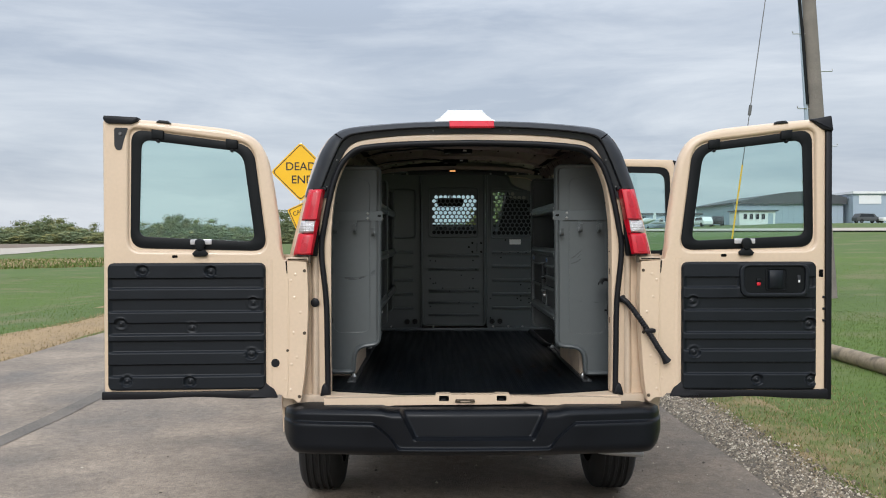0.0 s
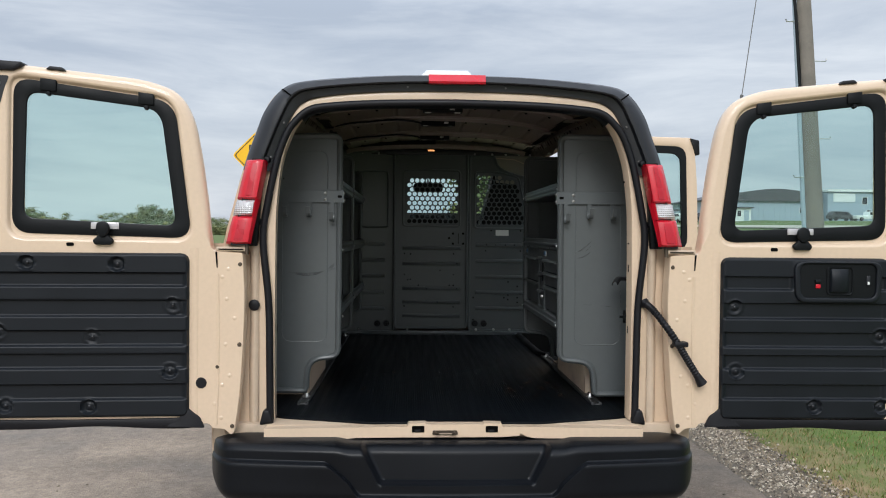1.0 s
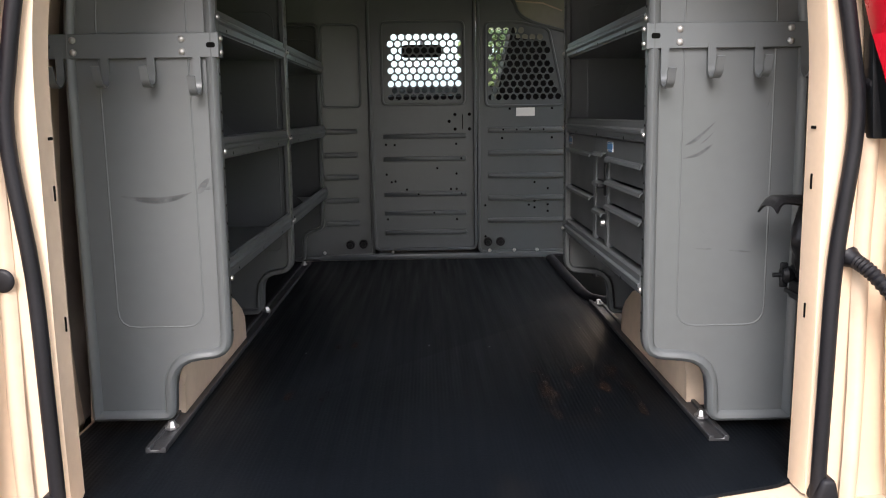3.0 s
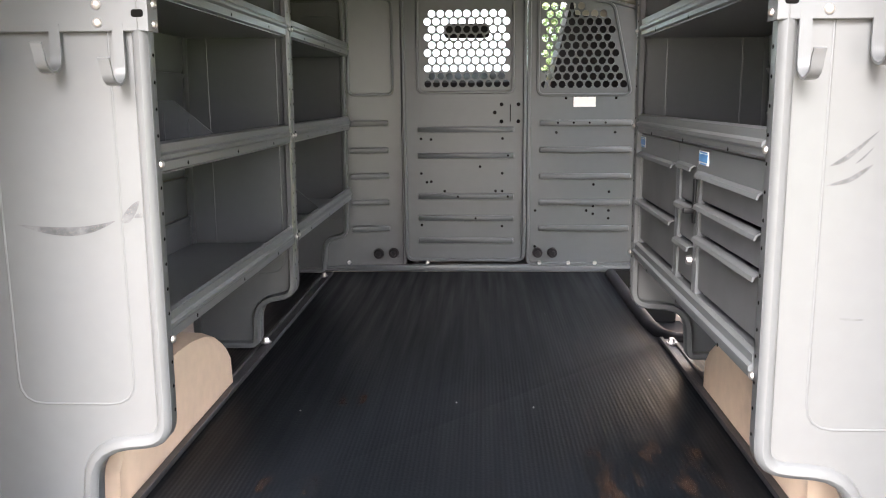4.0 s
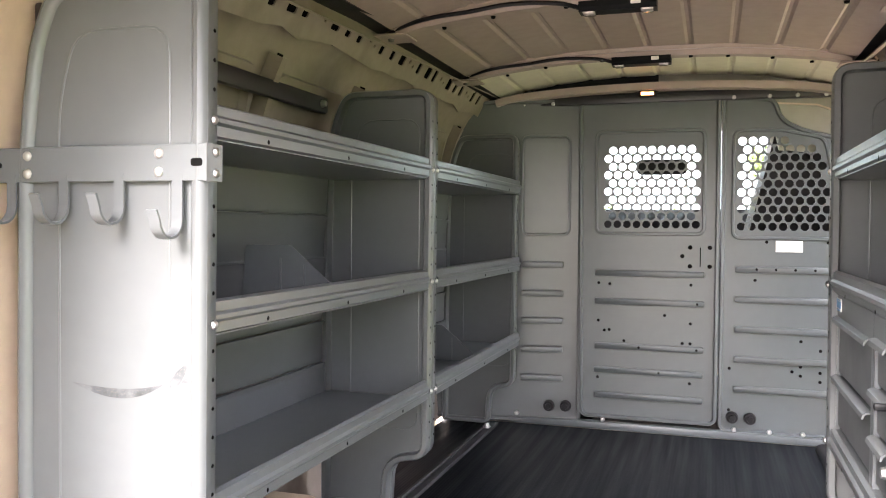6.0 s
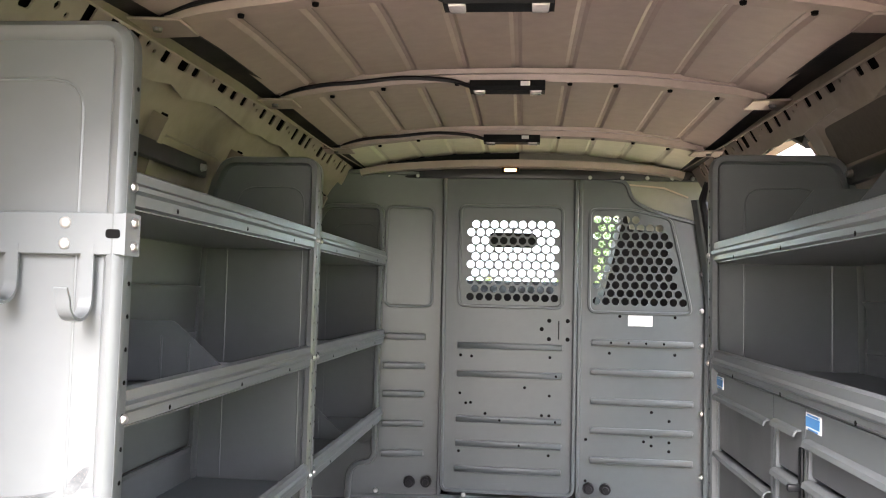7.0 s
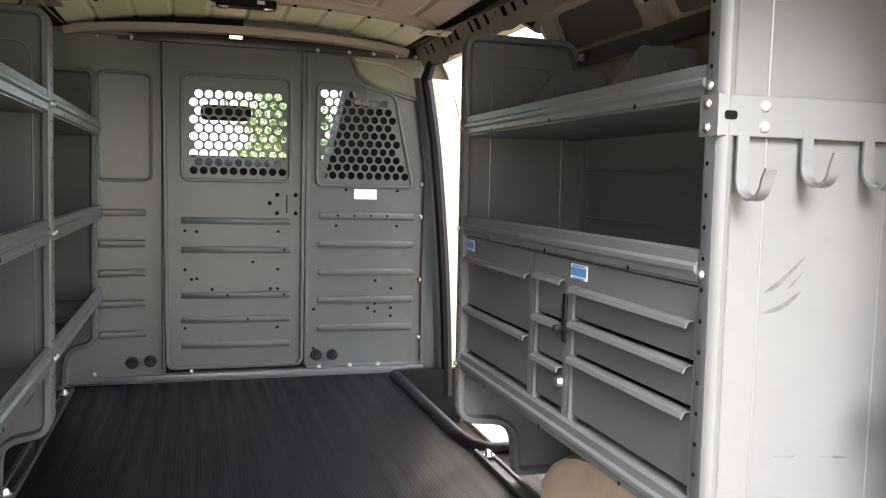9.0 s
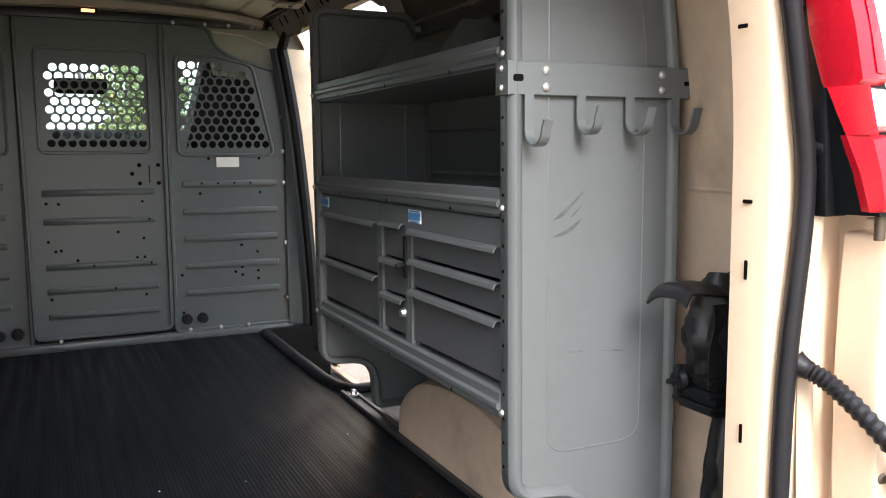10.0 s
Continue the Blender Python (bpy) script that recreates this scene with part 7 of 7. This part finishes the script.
def strip(name, x0, x1, y_of, width, material, label, category, lift=0.02):
    xs_ = np.linspace(x0, x1, 60)
    bm = loft([[(x, y_of(x) + w, ground_z(x, y_of(x) + w) + lift) for w in (-width / 2, 0, width / 2)] for x in xs_])
    return tagged(part(name, bm, material), label, category, kind="structure")


strip("field_edge", -8, -7, lambda x: 20, 1.0, STRAW_GROUND, "bare dry soil at the field edge", "ground", -0.02)
bm = loft([[(x + 0.25 * noise.noise((y * 0.4, x, 9.0)), y, ground_z(x, y) + dz) for x, dz in ((-7.2, -0.04), (-6.6, -0.004), (-5.9, -0.004), (-5.45, -0.045))] for y in np.arange(-4, 60, 0.8)])
tagged(part("dry_verge", bm, STRAW_GROUND), "bare dry verge beside the asphalt", "ground", kind="structure")


def field_band(name, near, far, material, label, category, lift):
    """A stretch of flat land between two edges, each given as (x / y, y)."""
    rows_ = []
    for (q0, y0), (q1, y1) in zip(spline(near, 5), spline(far, 5)):
        row = []
        for w in (0.0, 0.35, 0.7, 1.0):
            q, y = q0 + (q1 - q0) * w, y0 + (y1 - y0) * w
            y *= 1 + 0.02 * noise.noise((q * 22, w * 3, 1.0))
            row.append((q * y, y, ground_z(q * y, y) + lift))
        rows_.append(row)
    return tagged(part(name, loft(rows_), material), label, category, kind="structure")


road_near = [(-1.0, 58), (-0.70, 80), (-0.519, 111), (-0.458, 150), (-0.394, 231), (-0.35, 330)]
road_far = [(-1.0, 90), (-0.70, 134), (-0.519, 190), (-0.458, 240), (-0.394, 325), (-0.35, 385)]
field_band("far_road", road_near, road_far, PALE_ROAD, "pale gravel road across the field", "road", 0.05)
field_band("stubble_field", road_far, [(-1.0, 420), (-0.70, 420), (-0.519, 420), (-0.458, 420), (-0.394, 420), (-0.35, 420)], STUBBLE, "brown stubble field before the woods", "field", 0.04)
field_band("ditch_bank", [(-1.0, 40), (-0.70, 50), (-0.519, 60), (-0.458, 66), (-0.394, 73), (-0.20, 82)], [(-1.0, 70), (-0.70, 80), (-0.519, 84), (-0.458, 85), (-0.394, 86), (-0.20, 92)], STRAW_GROUND, "dry grass bank of the ditch", "ground", 0.03)
rows_ = []
for k in range(25):
    q = 0.22 + 0.46 * k / 24
    y = 2.0 / (0.035 * q + 0.0072)
    rows_.append([(q * y * w, y * w, ground_z(q * y * w, y * w) + 0.10) for w in (0.93, 1.0, 1.07)])
tagged(part("taxiway", loft(rows_), PALE_ROAD), "pale concrete path across the lawn", "path", kind="structure")


# ---- fine cracks in the asphalt ----
def crack(x, y, turn, length, width):
    rows_ = []
    n = max(6, int(length / 0.12))
    for k in range(n + 1):
        q = k / n
        a = turn + 0.5 * noise.noise((x * 3, y * 3, q * 4))
        px = x + length * q * math.cos(a) + 0.05 * noise.noise((q * 17, x, y))
        py = y + length * q * math.sin(a) + 0.05 * noise.noise((q * 15, y, x))
        w = width * (0.4 + 0.9 * abs(noise.noise((q * 9, x * 5, 2)))) * min(1, 6 * q + 0.1, 6 * (1 - q) + 0.1)
        rows_.append([(px - w * math.sin(a), py + w * math.cos(a), -0.0275), (px + w * math.sin(a), py - w * math.cos(a), -0.0275)])
    part("crack", loft(rows_), TAR, road)


for x, y, turn, length, width in ((1.5, 2.6, 1.9, 1.9, 0.006), (1.1, 2.3, 0.5, 1.0, 0.005), (1.72, 3.6, 2.4, 1.3, 0.004), (-0.9, 2.4, 2.7, 1.1, 0.004), (0.3, 2.7, 0.1, 0.9, 0.004), (1.62, 2.2, 1.35, 2.6, 0.005), (1.86, 3.1, 1.75, 1.6, 0.004), (1.35, 2.9, 0.3, 0.6, 0.004)):
    crack(x, y, turn, length, width)


# ---- far woods ----
def woods(name, spots, label):
    vs, fs = [], []

    def quad(c, r):
        a, b_ = rng.normal(size=3), rng.normal(size=3)
        a /= np.linalg.norm(a)
        b_ -= a * a.dot(b_)
        b_ /= np.linalg.norm(b_)
        k = len(vs)
        for p_, q_ in ((-1, -1), (1, -0.7), (0.8, 1), (-0.9, 0.8)):
            vs.append(tuple(c + a * r * p_ + b_ * r * q_))
        fs.append((k, k + 1, k + 2, k + 3))

    for x, y, h, w in spots:
        z = ground_z(x, y)
        leaf = max(h, 5.0) * 0.015
        n = 6
        for j in range(n):
            a0, a1 = 2 * math.pi * j / n, 2 * math.pi * (j + 1) / n
            k = len(vs)
            vs.extend([(x + 0.2 * math.cos(a0), y + 0.2 * math.sin(a0), z - 0.3), (x + 0.2 * math.cos(a1), y + 0.2 * math.sin(a1), z - 0.3), (x + 0.06 * math.cos(a1), y + 0.06 * math.sin(a1), z + h * 0.8), (x + 0.06 * math.cos(a0), y + 0.06 * math.sin(a0), z + h * 0.8)])
            fs.append((k, k + 1, k + 2, k + 3))
        clumps = []
        for _ in range(11):
            a = rng.random() * 6.28
            rr = w * (0.2 + 0.8 * rng.random())
            clumps.append(np.array((x + rr * math.cos(a), y + rr * math.sin(a), z + h * (0.10 + 0.80 * rng.random()))))
        for c in clumps:
            k = len(vs)
            t = np.array((x, y, z + h * 0.3))
            d = np.array((0.05, 0, 0.05))
            vs.extend([tuple(t), tuple(t + d), tuple(c + d * 0.3), tuple(c)])
            fs.append((k, k + 1, k + 2, k + 3))
            rc = np.array((w * 0.17, w * 0.17, h * 0.062)) * (0.8 + 0.5 * rng.random())
            k = len(vs)
            for i_ in range(5):
                for j in range(7):
                    th, ph = math.pi * (i_ + 0.15) / 4.3, 2 * math.pi * (j + 0.5 * (i_ % 2)) / 7
                    d = np.array((math.sin(th) * math.cos(ph), math.sin(th) * math.sin(ph), math.cos(th)))
                    vs.append(tuple(c + d * rc * (0.7 + 0.6 * rng.random())))
            fs.extend([(k + 7 * i_ + j, k + 7 * i_ + (j + 1) % 7, k + 7 * i_ + 7 + (j + 1) % 7, k + 7 * i_ + 7 + j) for i_ in range(4) for j in range(7)])
            for _ in range(125):
                quad(c + np.clip(rng.normal(size=3), -1.4, 1.4) * np.array((w * 0.24, w * 0.24, h * 0.088)), leaf * (0.7 + 0.6 * rng.random()))
    me = bpy.data.meshes.new(name)
    me.from_pydata(vs, [], fs)
    me.materials.append(FOLIAGE)
    return tagged(new(name, me), label, "trees", kind="stuff")


spots = []
for k in range(230):
    x = -195 + 187 * rng.random()
    y = 280 - 0.10 * x + 24 * rng.random()
    wave = 0.86 + 0.20 * math.sin(x * 0.13 + 1.0) + 0.14 * math.sin(x * 0.31)
    spots.append((x, y, (5.2 + 3.4 * rng.random()) * wave * (1.45 if rng.random() < 0.1 else 1), 3.6 + 2.4 * rng.random()))
for k in range(150):
    x = -195 + 187 * (k + rng.random()) / 150
    spots.append((x, 274 - 0.10 * x + 6 * rng.random(), 2.6 + 2.2 * rng.random(), 3.4 + 1.8 * rng.random()))
spots = [(1.36 * x, 1.36 * y, 1.36 * h, 1.36 * w) for x, y, h, w in spots]
woods("far_woods", spots, "hazy green woods along the horizon")
spots = [(3.0 + 10 * rng.random(), 62 + 16 * rng.random(), 2.6 + 2.0 * rng.random(), 2.0 + 1.2 * rng.random()) for _ in range(11)]
spots += [(5.2, 70, 8.5, 2.0), (7.0, 72, 9.6, 2.4), (8.8, 74, 9.0, 2.2), (4.2, 66, 5.0, 1.6)]
woods("trees_ahead", spots, "green trees beyond the end of the road")
woods("trees_beside", [(58 + 7 * k, 42 + 3 * (k % 2), 9.0 + 1.5 * (k % 3), 3.4) for k in range(4)], "reddish green trees beyond the lawn")


# ---- airfield buildings ----
def windows_on(b_root, x0, x1, n, y, z, w, h):
    for k in range(n):
        x = x0 + (x1 - x0) * (k + 0.5) / n
        f = part("window", box(x - w / 2, x + w / 2, y - 0.06, y + 0.1, z, z + h, 0.0), WHITE, b_root)
        part("pane", box(x - w / 2 + 0.08, x + w / 2 - 0.08, y - 0.075, y - 0.06, z + 0.08, z + h - 0.08), DARK_PANE, f)


hz = ground_z(66, 150)
hangar = empty("hangar", Matrix.Translation((67, 158, hz)), "blue-grey metal hangar with a dark curved roof", "hangar")
part("wall", box(54.2, 74.0, 150, 172, hz - 0.8, hz + 3.6), SKIN_WALL, hangar)
roof_line = spline([(53.6, 3.7), (58, 4.6), (62, 5.35), (66, 5.7), (70, 5.4), (74.4, 4.6)], 4)
part("roof", loft([[(x, y, hz + z) for x, z in roof_line] + [(x, y, hz + 3.45) for x, z in reversed(roof_line)] for y in (149.4, 173)], closed=True, caps=True), ROOF_DARK, hangar)
for k in range(19):
    x = 55 + k
    part("cladding_rib", box(x - 0.04, x + 0.04, 149.94, 150, hz, hz + 3.5), SKIN_WALL, hangar)
windows_on(hangar, 70.2, 71.8, 1, 150, hz + 1.3, 0.9, 1.1)

oz = ground_z(54, 146)
office = empty("office_building", Matrix.Translation((53, 148, oz)), "low white airfield office with a row of windows", "building")
part("wall", box(53.3, 59.6, 145, 149.9, oz - 0.5, oz + 2.35), WHITE, office)
part("roof", box(52.9, 60.0, 144.6, 149.9, oz + 2.35, oz + 2.6), ROOF_DARK, office)
windows_on(office, 53.8, 58.0, 4, 145, oz + 0.9, 0.8, 1.1)
part("door", box(58.3, 59.2, 144.94, 145.05, oz, oz + 2.0), SKIN_WALL, office)
annex = empty("annex", Matrix.Translation((41, 152, oz)), "long low blue-grey airfield shed", "shed")
az_ = ground_z(41, 150)
part("wall", box(33, 48, 150, 156, az_ - 0.5, az_ + 2.3), SKIN_WALL, annex)
part("roof", box(32.6, 48.4, 149.6, 156.4, az_ + 2.3, az_ + 2.6), ROOF_DARK, annex)
windows_on(annex, 36, 46, 3, 150, az_ + 0.9, 0.9, 0.8)

tz = ground_z(84, 150)
block = empty("office_block", Matrix.Translation((87, 152, tz)), "two-storey blue-grey block with dark windows", "building")
part("wall", box(74.8, 101.3, 148, 160, tz - 0.5, tz + 5.2), SKIN_WALL, block)
part("roof", box(74.5, 101.8, 147.5, 160.5, tz + 5.2, tz + 5.6), WHITE, block)
part("name_board", box(75.8, 79.8, 147.9, 147.98, tz + 3.4, tz + 4.9), WHITE, block)
windows_on(block, 80.3, 100.3, 8, 148, tz + 2.9, 1.0, 1.4)
windows_on(block, 80.3, 100.3, 5, 148, tz + 0.8, 1.0, 1.2)


def light_plane(x, y, turn):
    z = ground_z(x, y)
    p = empty("light_aircraft", Matrix.Translation((x, y, z)) @ Matrix.Rotation(radians(turn), 4, "Z"), "small white light aircraft parked on the apron", "aircraft", "parked aircraft")
    rings = []
    for u, r, zc in ((-3.6, 0.08, 1.5), (-2.0, 0.35, 1.35), (0, 0.62, 1.25), (1.6, 0.6, 1.2), (2.6, 0.45, 1.15), (3.0, 0.15, 1.15)):
        rings.append([(u, r * math.cos(a), zc + r * math.sin(a)) for a in [2 * math.pi * j / 10 for j in range(10)]])
    part("fuselage", loft(rings, closed=True, caps=True), WHITE, p, local=True)
    part("wing", soften(box(-0.2, 1.2, -5, 5, 0.85, 0.98), 0.04), WHITE, p, local=True)
    part("tailplane", soften(box(-3.6, -2.9, -1.6, 1.6, 1.5, 1.56), 0.02), WHITE, p, local=True)
    part("fin", plate([(-3.7, 1.5), (-2.8, 1.5), (-3.2, 2.7), (-3.7, 2.7)], -0.04, 0.04, "y"), WHITE, p, local=True)
    part("canopy", soften(box(-0.3, 1.3, -0.45, 0.45, 1.6, 2.15), 0.2, 3), DARK_PANE, p, local=True)
    for u, v in ((2.2, 0), (0.2, -1.1), (0.2, 1.1)):
        w = part("undercarriage", box(u - 0.04, u + 0.04, v - 0.04, v + 0.04, 0.2, 0.95), STEEL, p, local=True)
        part("tyre", lathe([(-0.08, 0.08), (-0.08, 0.2), (0.08, 0.2), (0.08, 0.08)], (u, v, 0.2), "y", 12), TYRE, w, local=True)
    return p


light_plane(43.5, 146, 75)
light_plane(37, 147, 110)


def parked_car(x, y, turn, paint, label, length=4.6, pick=False):
    z = ground_z(x, y)
    c = empty("parked_car", Matrix.Translation((x, y, z)) @ Matrix.Rotation(radians(turn), 4, "Z"), label, "car", "parked cars")
    l = length / 2
    body = [(-l, 0.35), (l, 0.35), (l, 0.85), (l - 0.9, 1.02), (l - 1.5, 1.6), (-l + (2.3 if pick else 0.6), 1.65), (-l + (2.2 if pick else 0.1), 1.0), (-l, 0.95)]
    part("body", soften(plate(rounded(body, 0.1), -0.88, 0.88, "y"), 0.06), paint, c, local=True)
    part("windows", plate(rounded([(l - 1.45, 1.05), (l - 1.75, 1.52), (-l + (2.45 if pick else 0.75), 1.55), (-l + (2.4 if pick else 0.45), 1.05)], 0.06), -0.89, 0.89, "y"), DARK_PANE, c, local=True)
    for u in (-l + 0.85, l - 0.85):
        for v in (-0.86, 0.86):
            part("wheel", lathe([(-0.1, 0.1), (-0.11, 0.3), (-0.08, 0.34), (0.08, 0.34), (0.11, 0.3), (0.1, 0.1)], (u, v, 0.33), "y", 16), TYRE, c, local=True)
    return c


parked_car(79.5, 143, 5, WHITE, "white pickup truck parked by the block", 5.4, True)
parked_car(85.0, 143.5, 0, BLACK_PAINT, "dark car parked by the block")
parked_car(49.0, 144, 78, BLACK_PAINT, "dark car parked by the office")
parked_car(46.4, 144, 100, WHITE, "white car parked by the office")
parked_car(75.2, 144, 3, ROOF_DARK, "grey car parked by the hangar")
